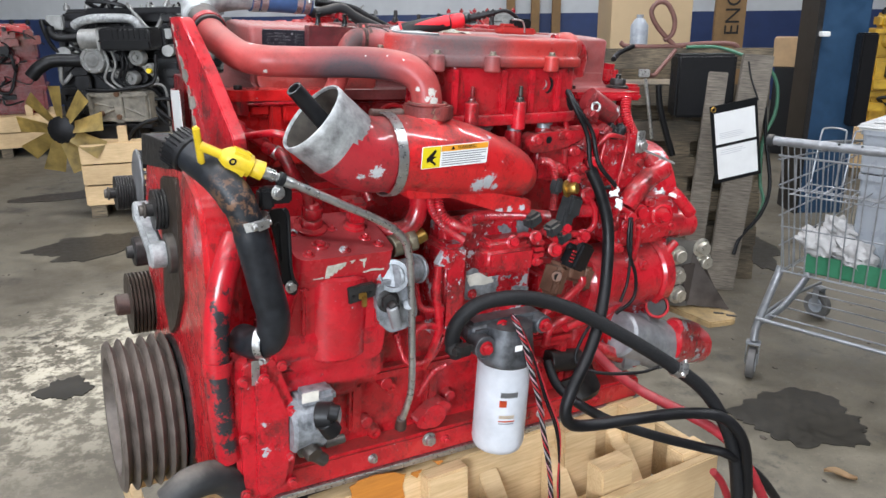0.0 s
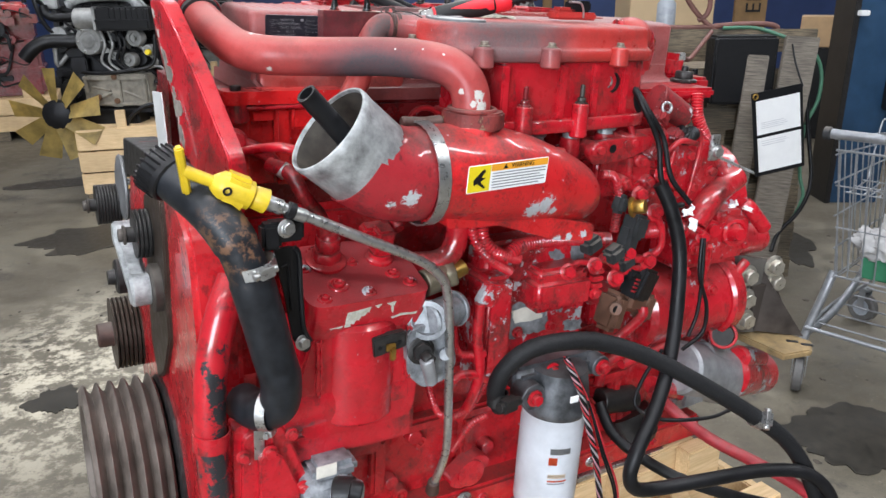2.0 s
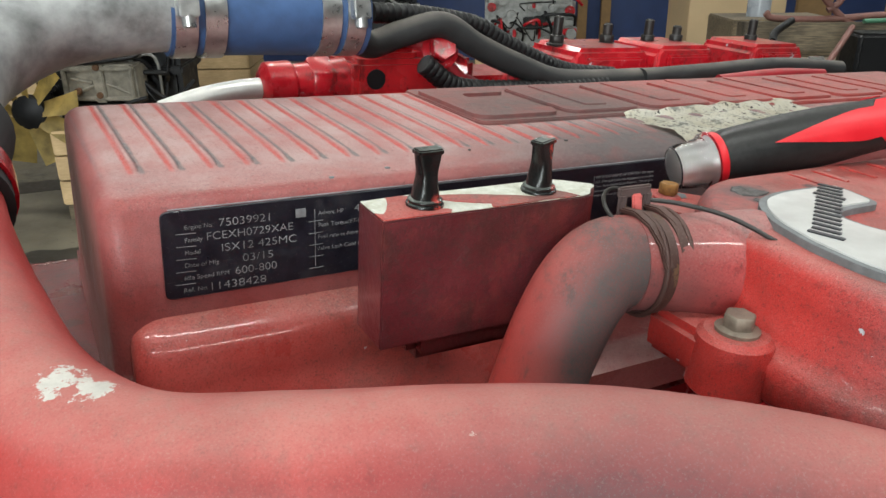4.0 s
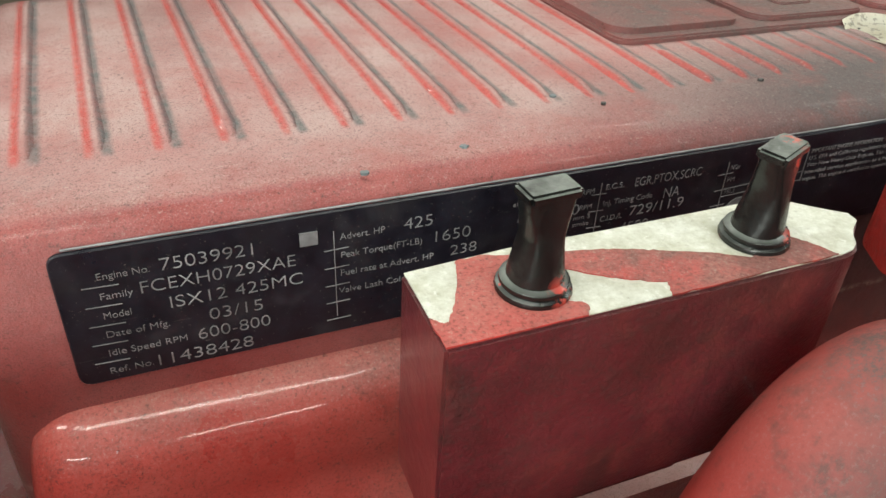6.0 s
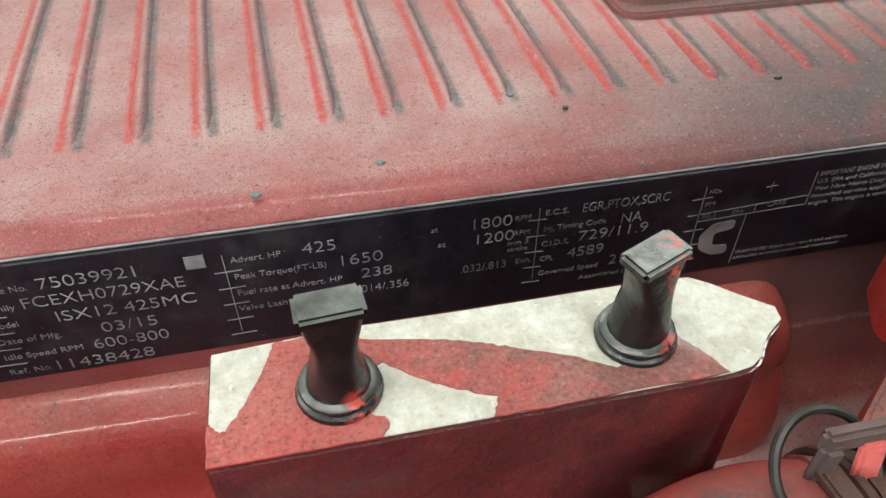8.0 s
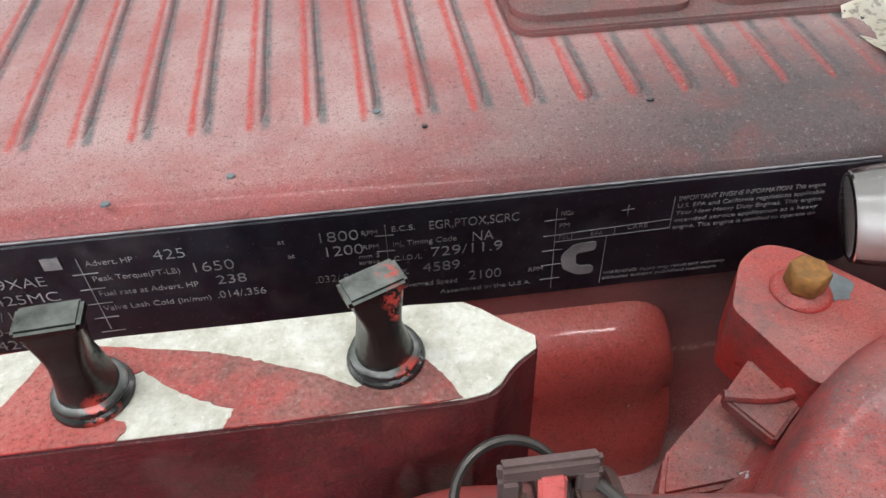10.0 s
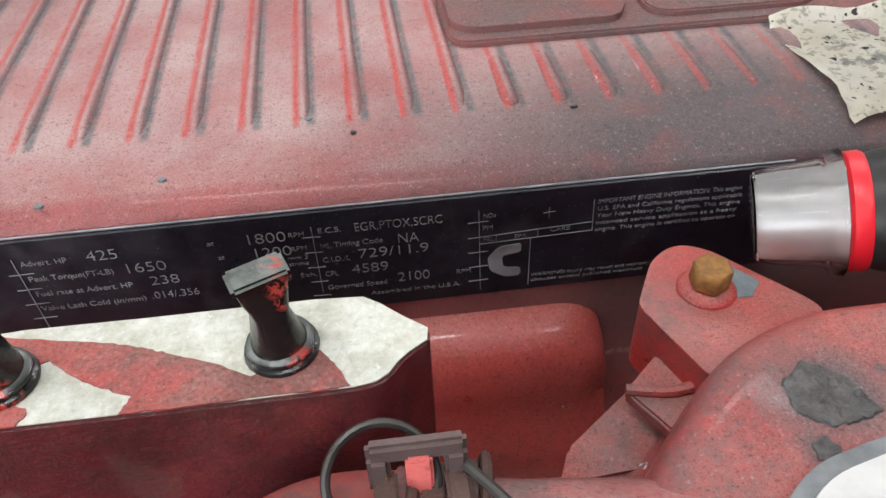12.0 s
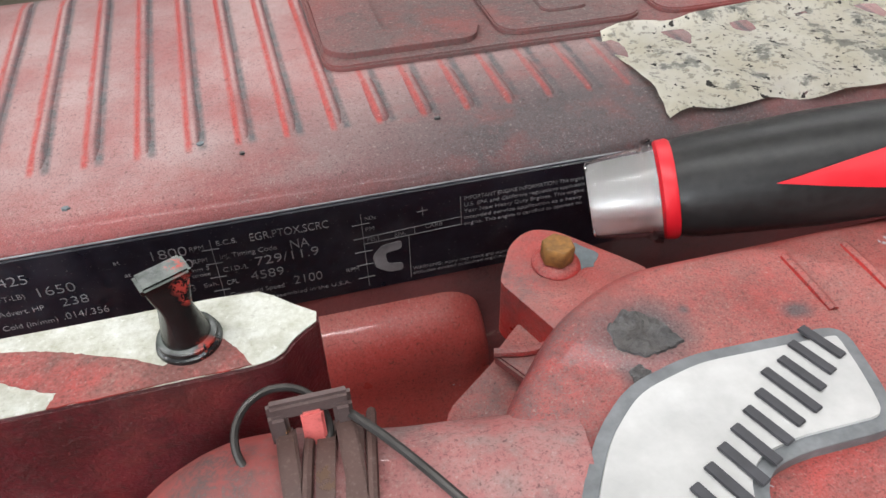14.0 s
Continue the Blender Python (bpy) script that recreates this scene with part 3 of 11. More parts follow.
def old_paper():
    m, nt, b = nodes_of("stained_paper", 0.75)
    col = mixc(nt, ramp(nt, noise_tex(nt, 60, 6), 0.35, 0.7), (0.60, 0.56, 0.44), (0.72, 0.70, 0.62))
    col = mixc(nt, ramp(nt, noise_tex(nt, 420, 3), 0.55, 0.62, 0, 0.6), col, (0.22, 0.19, 0.14))
    col = mixc(nt, ramp(nt, noise_tex(nt, 260, 2), 0.63, 0.66), col, (0.03, 0.025, 0.02))
    col = mixc(nt, ramp(nt, noise_tex(nt, 55, 6, 0.7), 0.57, 0.62, 0, 0.75), col, (0.15, 0.15, 0.135))
    nt.links.new(col, b.inputs["Base Color"])
    bump(nt, b, noise_tex(nt, 90, 5), 0.4, 0.001)
    return m


OLD_PAPER = old_paper()
RED_BRACKET = engine_paint("red_paint_bracket", chips=0.70, dust=0.15, rough=0.26, bare=(0.50, 0.47, 0.42), spots=((-0.1625, -0.006, 1.305, 0.006), (-0.1600, -0.012, 1.280, 0.009), (-0.1585, -0.020, 1.262, 0.007), (-0.1560, -0.030, 1.240, 0.010), (-0.1545, -0.038, 1.225, 0.006), (-0.1525, -0.048, 1.204, 0.010), (-0.1510, -0.056, 1.186, 0.008), (-0.1500, -0.057, 1.160, 0.006), (-0.1485, -0.058, 1.125, 0.008)))
RED_COOLANT = engine_paint("red_paint_coolant", chips=0.575, dust=0.15, rough=0.35, bare=(0.022, 0.022, 0.026), spots=((*(-0.156, -0.236, 0.89), 0.010), (*(-0.154, -0.238, 0.867), 0.014), (*(-0.153, -0.238, 0.84), 0.012), (*(-0.16, -0.24, 0.795), 0.016), (*(-0.158, -0.24, 0.766), 0.018), (*(-0.157, -0.24, 0.732), 0.016), (*(-0.15, -0.236, 0.693), 0.012)))
RED_MIXER = engine_paint("red_paint_mixer", colour=(0.56, 0.010, 0.014), chips=0.73, dust=0.25, rough=0.3, bare=(0.48, 0.49, 0.51), spots=((*(0.255, -0.283, 1.096), 0.013), (*(0.24, -0.284, 1.09), 0.012), (*(0.275, -0.279, 1.085), 0.006), (*(0.268, -0.279, 1.11), 0.005), (*(0.263, -0.277, 1.124), 0.003), (*(0.283, -0.275, 1.095), 0.003), (*(0.28, -0.266, 1.144), 0.004), (*(0.267, -0.262, 1.165), 0.004), (*(0.338, -0.255, 1.098), 0.004), (*(0.295, -0.268, 1.04), 0.006), (*(0.316, -0.268, 1.041), 0.005), (*(0.341, -0.268, 1.042), 0.005)))
RED_THROAT = engine_paint("red_paint_throat", bare=(0.46, 0.47, 0.48), spots=((*(0.113, -0.276, 1.156), 0.008), (*(0.095, -0.284, 1.139), 0.006), (*(0.059, -0.286, 1.123), 0.009), (*(0.035, -0.284, 1.114), 0.007), (*(0.136, -0.268, 1.176), 0.006)), colour=(0.34, 0.012, 0.02), chips=0.68, dust=0.25, rough=0.5)
IRON_RED = plain("rust_red_iron", (0.085, 0.045, 0.036), 0.6, 0.3, 0.5, 60, 0.4, dust=0.4)
PULLEY_BROWN = plain("pulley_brown", (0.060, 0.044, 0.034), 0.42, 0.5, 0.5, 40, 0.3, dust=0.2, dust_colour=(0.16, 0.11, 0.07))
IRON_PULLEY = plain("pulley_iron", (0.145, 0.118, 0.100), 0.48, 0.35, 0.5, 26, 0.3, dust=0.35)
RAW_ALU = plain("mottled_aluminium", (0.42, 0.43, 0.43), 0.5, 0.3, 0.6, 55, 0.35, 0.001)
LABEL_YELLOW = plain("label_yellow", (0.72, 0.56, 0.01), 0.45, 0, 0.06, 30, 0)
LABEL_ORANGE = plain("label_orange", (0.75, 0.32, 0.02), 0.45, 0, 0.06, 30, 0)
PRINT_GREY = plain("print_grey", (0.22, 0.22, 0.22), 0.6, 0, 0.2, 300, 0)
FILTER_HEAD = plain("filter_head_metal", (0.12, 0.125, 0.135), 0.45, 0.5, 0.8, 30, 0.25, dust=0.3)
OLD_LABEL = plain("old_label", (0.66, 0.62, 0.54), 0.7, 0, 0.25, 40, 0.2)
LABEL_RED = plain("print_red", (0.62, 0.08, 0.02), 0.5, 0, 0.1, 40, 0)
LABEL_PALE = plain("print_pale", (0.66, 0.55, 0.42), 0.5, 0, 0.1, 40, 0)
FOOT_RUST = plain("rusty_base", (0.27, 0.185, 0.085), 0.65, 0.2, 0.6, 26, 0.4, dust=0.3, dust_colour=(0.36, 0.27, 0.13))
FOOT_DARK = plain("brown_black_steel", (0.075, 0.062, 0.055), 0.45, 0.5, 0.6, 18, 0.3, dust=0.3, dust_colour=(0.24, 0.15, 0.07))
FOOT_STEEL = plain("foot_steel", (0.17, 0.16, 0.145), 0.5, 0.55, 0.5, 14, 0.3, dust=0.25, dust_colour=(0.3, 0.2, 0.09))
BROWN = plain("brown_plastic", (0.16, 0.075, 0.045), 0.6, 0, 0.35, 50, 0.3, dust=0.4)
POLISHED = plain("polished_metal", (0.66, 0.65, 0.62), 0.42, 0.6, 0.2, 60, 0.05)
GLOSS_RED = plain("red_plastic", (0.60, 0.012, 0.022), 0.4, 0, 0.15, 60, 0.08)
GRIP = plain("soft_grip", (0.016, 0.016, 0.016), 0.40, 0, 0.35, 400, 0.2, dust=0.15, dust_colour=(0.12, 0.115, 0.10))
WIRE_WHITE = plain("white_wire", (0.36, 0.34, 0.34), 0.5, 0, 0.2, 80, 0)
WIRE_RED = plain("red_wire", (0.45, 0.02, 0.03), 0.5, 0, 0.2, 80, 0)
WIRE_PINK = plain("pink_wire", (0.50, 0.24, 0.28), 0.5, 0, 0.2, 80, 0)
BRAID = plain("braided_rubber", (0.011, 0.011, 0.012), 0.6, 0, 0.5, 300, 0.7, 0.0015, dust=0.2, dust_colour=(0.10, 0.10, 0.10))


def clear_plastic():
    m, nt, b = nodes_of("clear_plastic", 0.12)
    b.inputs["Base Color"].default_value = (0.97, 0.97, 0.98, 1)
    b.inputs["Transmission Weight"].default_value = 1.0
    b.inputs["IOR"].default_value = 1.22
    f = noise_tex(nt, 120, 5)
    nt.links.new(ramp(nt, f, 0.35, 0.7, 0.03, 0.16), b.inputs["Roughness"])
    return m


CLEAR = clear_plastic()

# Shaded copy of the red paint: the shade is put into the colour.
RED_CASE = engine_paint("shaded_maroon_paint", colour=(0.17, 0.006, 0.008), chips=0.76, dust=0.3, film=0.04, gloss=0.15, dusty=(0.10, 0.06, 0.05))
ALT_METAL = plain("alternator_metal", (0.20, 0.20, 0.205), 0.45, 0.5, 0.35, 60, 0.2, dust=0.2)
LINING = plain("sooty_lining", (0.055, 0.048, 0.038), 0.75, 0, 0.6, 60, 0.5, 0.001, dust=0.4, dust_colour=(0.12, 0.10, 0.075))


def worn_hose():
    m, nt, b = nodes_of("worn_hose", 0.45)
    b.inputs["Specular IOR Level"].default_value = 0.35
    col = mixc(nt, ramp(nt, noise_tex(nt, 60, 6), 0.35, 0.7), (0.007, 0.008, 0.010), (0.018, 0.020, 0.024))
    w = math_n(nt, "MULTIPLY", spot_mask(nt, (-0.141, -0.29, 1.1), 0.02, 0.055), ramp(nt, noise_tex(nt, 70, 6, 0.7), 0.50, 0.58, 0, 0.8))
    col = mixc(nt, w, col, (0.17, 0.085, 0.045))
    d = math_n(nt, "MULTIPLY", up_mask(nt), ramp(nt, noise_tex(nt, 30, 6), 0.35, 0.65, 0, 0.25))
    col = mixc(nt, d, col, (0.10, 0.095, 0.09))
    nt.links.new(col, b.inputs["Base Color"])
    bump(nt, b, noise_tex(nt, 90, 5), 0.15, 0.0006)
    return m


WORN_HOSE = worn_hose()

RED_COMP = engine_paint("red_paint_compressor", chips=0.72, dust=0.7, rough=0.22, grime=0.2, dusty=(0.20, 0.05, 0.05), up=(0.7, 0.95), gritty=0.1)
PALE_ALU = plain("pale_cast_alloy", (0.30, 0.315, 0.335), 0.45, 0.3, 0.6, 70, 0.35, 0.0008, dust=0.15)
OLD_BRASS = plain("tarnished_brass", (0.27, 0.235, 0.165), 0.42, 0.6, 0.4, 90, 0.25, dust=0.2)
FILTER_WHITE = plain("filter_white", (0.55, 0.565, 0.60), 0.38, 0, 0.16, 22, 0.05, dust=0.1)
CHIP_METAL = plain("chipped_metal", (0.30, 0.275, 0.24), 0.5, 0.4, 0.5, 120, 0.4)
LID_WHITE = plain("lid_plastic", (0.50, 0.50, 0.49), 0.45, 0, 0.15, 12, 0.05, dust=0.2)


def PLATE_TEXT():
    """The engraved print: five columns of rows, 4.9 mm apart."""
    y = -0.0018
    row = lambda k, top: top - 0.00492 * k

    def level(x, z):
        """Keeps the rows parallel to the plate's edges."""
        return z + 0.0019 - 0.030 * x - (0.0009 if 0.034 < x < 0.078 else 0.0)

    def put(text, x, z, width, cap):
        z = level(x, z)
        words(text, cap / 0.70, (x, y, z), (1, 0, 0), (0, 0, 1), PRINT, plate, "lettering", 0.00005, width=width, thin=-cap * 0.022)

    def line(x0, z0, x1, z1, r=0.00012):
        z0, z1 = level(x0, z0), level(x1, z1)
        bm = nb()
        sweep(bm, [(x0, y, z0), (x1, y, z1)], r, 4, 1)
        part("engraved_line", bm, PRINT, plate)

    big, small = 0.0031, 0.0017
    z0 = 1.2977
    for k, (name, x, w) in enumerate((("Engine No.", -0.0120, 0.0100), ("Family", -0.0122, 0.0062), ("Model", -0.0124, 0.0053), ("Date of Mfg.", -0.0128, 0.0126), ("Idle Speed RPM", -0.0132, 0.0160), ("Ref. No.", -0.0138, 0.0088))):
        put(name, x, row(k, z0) - 0.0001, w, small)
        if k < 5:
            line(x - 0.003, row(k, z0) - 0.0017, x + 0.004, row(k, z0) - 0.0017)
    put("75039921", 0.0000, row(0, z0), 0.0188, big)
    put("FCEXH0729XAE", -0.0046, row(1, z0), 0.0322, big)
    put("ISX12 425MC", 0.0005, row(2, z0), 0.0284, big)
    put("03/15", 0.0082, row(3, z0), 0.0115, big)
    put("600-800", 0.0052, row(4, z0), 0.0158, big)
    put("11438428", -0.0048, row(5, z0) - 0.0004, 0.0206, big)
    z1 = 1.2997
    put("Advert. HP", 0.0382, row(0, z1), 0.0105, small)
    put("Peak Torque(FT-LB)", 0.0382, row(1, z1), 0.0195, small)
    put("Fuel rate at Advert. HP", 0.0380, row(2, z1), 0.0228, small)
    put("Valve Lash Cold (in/mm)", 0.0375, row(3, z1), 0.0252, small)
    put("425", 0.0532, row(0, z1) + 0.0002, 0.0070, big)
    put("1650", 0.0602, row(1, z1) + 0.0003, 0.0090, big)
    put("238", 0.0652, row(2, z1) + 0.0008, 0.0068, big * 0.92)
    put(".014/.356", 0.0642, row(3, z1) + 0.0010, 0.0115, big * 0.75)
    line(0.0368, 1.3022, 0.0370, 1.2785)
    for k in range(5):
        line(0.0345, row(k, 1.2972), 0.0402, row(k, 1.2975))
    put("at", 0.0812, 1.3008, 0.0016, 0.0014)
    put("at", 0.0828, 1.2962, 0.0016, 0.0014)
    put("1800", 0.0898, 1.3002, 0.0088, big)
    put("1200", 0.0908, 1.2957, 0.0085, big)
    put("RPM", 0.1003, 1.3014, 0.0036, 0.0015)
    put("RPM", 0.1003, 1.2970, 0.0036, 0.0015)
    put("mm 3", 0.0990, 1.2942, 0.0048, 0.0013)
    put("stroke", 0.0990, 1.2922, 0.0048, 0.0013)
    put(".032/.813", 0.0880, 1.2872, 0.0108, big * 0.75)
    put("Exh.", 0.1012, 1.2881, 0.0038, 0.0015)
    line(0.1060, 1.3042, 0.1060, 1.2825)
    z2 = 1.3020
    for k, (name, w) in enumerate((("E.C.S.", 0.0053), ("Inj. Timing Code", 0.0150), ("C.I.D./L", 0.0066), ("CPL", 0.0032), ("Governed Speed", 0.0150))):
        put(name, 0.1073, row(k, z2) + 0.0002 * k, w, 0.0016)
        line(0.1035, row(k, z2) - 0.0010, 0.1078, row(k, z2) - 0.0010)
    put("EGR,PTOX,SCRC", 0.1160, 1.3018, 0.0210, 0.0026)
    put("NA", 0.1260, 1.2970, 0.0050, big)
    put("729/11.9", 0.1160, 1.2930, 0.0172, big)
    put("4589", 0.1140, 1.2880, 0.0090, big)
    put("2100", 0.1252, 1.2840, 0.0080, big)
    put("RPM", 0.1402, 1.2850, 0.0036, 0.0015)
    put("Assembled in the U.S.A.", 0.1180, 1.2800, 0.0232, 0.0014)
    line(0.1462, 1.3052, 0.1465, 1.2785)
    for k in range(5):
        line(0.1435, row(k, 1.3015), 0.1485, row(k, 1.3018))
    put("NOx", 0.1472, 1.3028, 0.0030, 0.0014)
    put("PM", 0.1470, 1.2990, 0.0024, 0.0014)
    put("FEL", 0.1472, 1.2952, 0.0026, 0.0014)
    put("EPA", 0.1550, 1.2955, 0.0030, 0.0014)
    put("CARB", 0.1640, 1.2968, 0.0050, 0.0014)
    line(0.1465, 1.2968, 0.1745, 1.2990)
    line(0.1465, 1.2945, 0.1745, 1.2962)
    line(0.1505, 1.2948, 0.1505, 1.2970)
    line(0.1610, 1.2955, 0.1610, 1.2977)
    line(0.1745, 1.3060, 0.1748, 1.2960)
    line(0.1592, 1.2950, 0.1592, 1.2790)
    line(0.1620, 1.3030, 0.1650, 1.3033)
    line(0.1635, 1.3018, 0.1635, 1.3045)
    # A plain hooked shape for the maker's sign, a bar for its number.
    bm = nb()
    prism(bm, rounded([(x, level(x, z)) for x, z in [(0.1570, 1.2938), (0.1512, 1.2930), (0.1483, 1.2895), (0.1490, 1.2850), (0.1530, 1.2825), (0.1570, 1.2827), (0.1570, 1.2855), (0.1525, 1.2858), (0.1520, 1.2900), (0.1570, 1.2908)]], 0.0012, 3), (0, -0.0016, 0), (1, 0, 0), (0, 0, 1), (0, -0.0002, 0), 0)
    part("sign_shape", bm, PRINT, plate)
    bm = nb()
    box(bm, (0.0312, y, 1.3012), (0.0040, 0.0003, 0.0034), 0)
    part("print_square", bm, PRINT, plate, "small pale printed square")
    put("IMPORTANT ENGINE INFORMATION: This engine", 0.1755, 1.3046, 0.0360, 0.0014)
    put("U.S. EPA and California regulations applicable", 0.1755, 1.3024, 0.0365, 0.0013)
    put("Year New Heavy Duty Engines. This engine", 0.1755, 1.3002, 0.0365, 0.0013)
    put("intended service application as a heavy", 0.1755, 1.2979, 0.0360, 0.0013)
    put("engine. This engine is certified to operate on", 0.1755, 1.2957, 0.0362, 0.0013)
    put("WARNING: Injury may result and warranty", 0.1598, 1.2818, 0.0320, 0.0012)
    put("altitudes exceed published maximum", 0.1598, 1.2800, 0.0300, 0.0012)

# ---- the room ----
PALE = (-1.50, -0.75, 0.0)


def concrete():
    m, nt, b = nodes_of("concrete_floor", 0.6)
    fine, mid, big = noise_tex(nt, 140, 6, 0.75), noise_tex(nt, 7.5, 9, 0.72), noise_tex(nt, 1.1, 8, 0.66)
    col = mixc(nt, ramp(nt, mid, 0.36, 0.64), (0.098, 0.085, 0.061), (0.188, 0.165, 0.121))
    col = mixc(nt, ramp(nt, big, 0.47, 0.60, 0, 0.75), col, (0.076, 0.063, 0.043))
    col = mixc(nt, ramp(nt, noise_tex(nt, 2.6, 10, 0.74), 0.56, 0.64, 0, 0.8), col, (0.040, 0.036, 0.030))
    col = mixc(nt, ramp(nt, fine, 0.57, 0.70, 0, 0.75), col, (0.038, 0.034, 0.028))
    col = mixc(nt, ramp(nt, noise_tex(nt, 46, 8, 0.75), 0.58, 0.66, 0, 0.6), col, (0.055, 0.050, 0.041))
    col = mixc(nt, ramp(nt, noise_tex(nt, 70, 7, 0.75), 0.60, 0.68, 0, 0.55), col, (0.36, 0.325, 0.25))
    pale = math_n(nt, "MULTIPLY", spot_mask(nt, PALE, 0.15, 0.75, (1.0, 0.75, 1)), ramp(nt, noise_tex(nt, 10, 11, 0.78), 0.47, 0.55))
    col = mixc(nt, pale, col, (0.52, 0.47, 0.36))
    nt.links.new(col, b.inputs["Base Color"])
    nt.links.new(ramp(nt, mid, 0.35, 0.65, 0.38, 0.72), b.inputs["Roughness"])
    bump(nt, b, fine, 0.35, 0.0012)
    return m


CONCRETE = concrete()
OIL = plain("oil_stain", (0.046, 0.041, 0.033), 0.45, 0, 0.6, 30, 0.1)
WALL_WHITE = plain("wall_white", (0.66, 0.68, 0.70), 0.6, 0, 0.12, 3, 0.05)
WALL_BLUE = plain("wall_blue", (0.030, 0.055, 0.16), 0.55, 0, 0.25, 4, 0.05)
# Unseen walls and ceiling, kept dark so that less light bounces back.
WALL_SIDE = plain("wall_grey", (0.17, 0.17, 0.17), 0.7, 0, 0.15, 3, 0.05)
CEIL = plain("ceiling_sheet", (0.10, 0.10, 0.10), 0.7, 0, 0.15, 2, 0.05)


def wood(name, light, dark, scale=1.0, stain=0.0):
    m, nt, b = nodes_of(name, 0.65)
    grain = noise_tex(nt, 9 * scale, 6, 0.6, (1.0, 14.0, 14.0))
    big = noise_tex(nt, 3.0, 4)
    col = mixc(nt, ramp(nt, grain, 0.3, 0.7), dark, light)
    oi = nt.nodes.new("ShaderNodeObjectInfo")
    col = mixc(nt, ramp(nt, oi.outputs["Random"], 0, 1, 0, 0.35), col, tuple(c * 0.65 for c in dark))
    col = mixc(nt, ramp(nt, big, 0.45, 0.7, 0, 0.5 + stain), col, tuple(c * 0.5 for c in dark))
    nt.links.new(col, b.inputs["Base Color"])
    bump(nt, b, grain, 0.25, 0.001)
    return m


PINE = wood("pine", (0.76, 0.56, 0.32), (0.56, 0.38, 0.19), 1.6)
OLD_WOOD = wood("weathered_wood", (0.27, 0.205, 0.125), (0.022, 0.017, 0.011), 1.6, 0.4)
GREY_WOOD = wood("grey_wood", (0.34, 0.295, 0.235), (0.085, 0.068, 0.052), 1.6, 0.3)
CARD = plain("cardboard", (0.46, 0.31, 0.17), 0.8, 0, 0.15, 12, 0.1)
DEBRIS = plain("floor_dirt", (0.075, 0.062, 0.048), 0.8, 0, 0.6, 30, 0.3)
CARD_DARK = plain("brown_board", (0.28, 0.17, 0.075), 0.8, 0, 0.2, 12, 0.1)
BLUE_STEEL = plain("blue_painted_steel", (0.020, 0.060, 0.125), 0.45, 0.1, 0.3, 9, 0.1)
CHROME = plain("galvanised_wire", (0.30, 0.31, 0.325), 0.42, 0.6, 0.25, 40, 0.1)
CLEAR_PLASTIC = plain("milky_plastic", (0.30, 0.32, 0.35), 0.3, 0, 0.1, 12, 0.05)

bm = nb()
box(bm, (0, 0, -0.1), (44, 44, 0.2), 0)
floor = thing("floor", bm, CONCRETE, "stained bare concrete workshop floor", "floor", kind="structure", m=ROOM @ pose(0, 3.5, 0))
for nm, lo, hi in (("wall_far", (-9.2, 11.5, 1.27), (9.7, 11.7, 5.0)), ("wall_left", (-9.2, -4.7, 0), (-9.0, 11.5, 5.0)), ("wall_right", (9.5, -4.7, 0), (9.7, 11.5, 5.0))):
    bm = nb()
    span(bm, lo, hi, 0)
    thing(nm, bm, WALL_WHITE if nm == "wall_far" else WALL_SIDE, "white-painted workshop wall" if nm == "wall_far" else "unseen grey workshop wall, dark to cut bounced light", "wall", kind="structure", m=ROOM)
bm = nb()
span(bm, (-9.0, 11.47, 0), (9.5, 11.7, 1.268), 0)
thing("wainscot", bm, WALL_BLUE, "dark blue painted lower band of the wall", "wall", kind="structure", m=ROOM)
bm = nb()
for lo, hi in (((-9.2, -4.9, 0), (-3.9, -4.7, 5.0)), ((1.9, -4.9, 0), (9.7, -4.7, 5.0)), ((-3.9, -4.9, 3.9), (1.9, -4.7, 5.0))):
    span(bm, lo, hi, 0)
thing("wall_near", bm, WALL_SIDE, "unseen dark grey wall round an assumed door opening", "wall", kind="structure", m=ROOM)
bm = nb()
span(bm, (-9.2, -4.9, 5.0), (9.7, 11.7, 5.15), 0)
thing("ceiling", bm, CEIL, "unseen grey ceiling, dark to cut bounced light", "ceiling", kind="structure", m=ROOM)
TUBE = bpy.data.materials.new("lit_tube")
TUBE.use_nodes = True
TUBE.node_tree.nodes["Principled BSDF"].inputs["Emission Color"].default_value = (1, 0.98, 0.93, 1)
TUBE.node_tree.nodes["Principled BSDF"].inputs["Emission Strength"].default_value = 4.0
for tu, tv in TUBES:
    fx = empty("ceiling_light", "long white fluorescent ceiling light", "lamp", ROOM @ pose(tu, tv, 4.32), "ceiling lights")
    bm = nb()
    span(bm, (-1.22, -0.14, 0.03), (1.22, 0.14, 0.09), 0.01)
    span(bm, (-0.03, -0.03, 0.09), (0.03, 0.03, 0.68), 0.004)
    part("housing", bm, WHITE, fx)
    for y in (-0.07, 0.07):
        bm = nb()
        cyl(bm, (-1.18, y, 0.012), (1.18, y, 0.012), 0.013, seg=12)
        part("tube", bm, TUBE, fx)
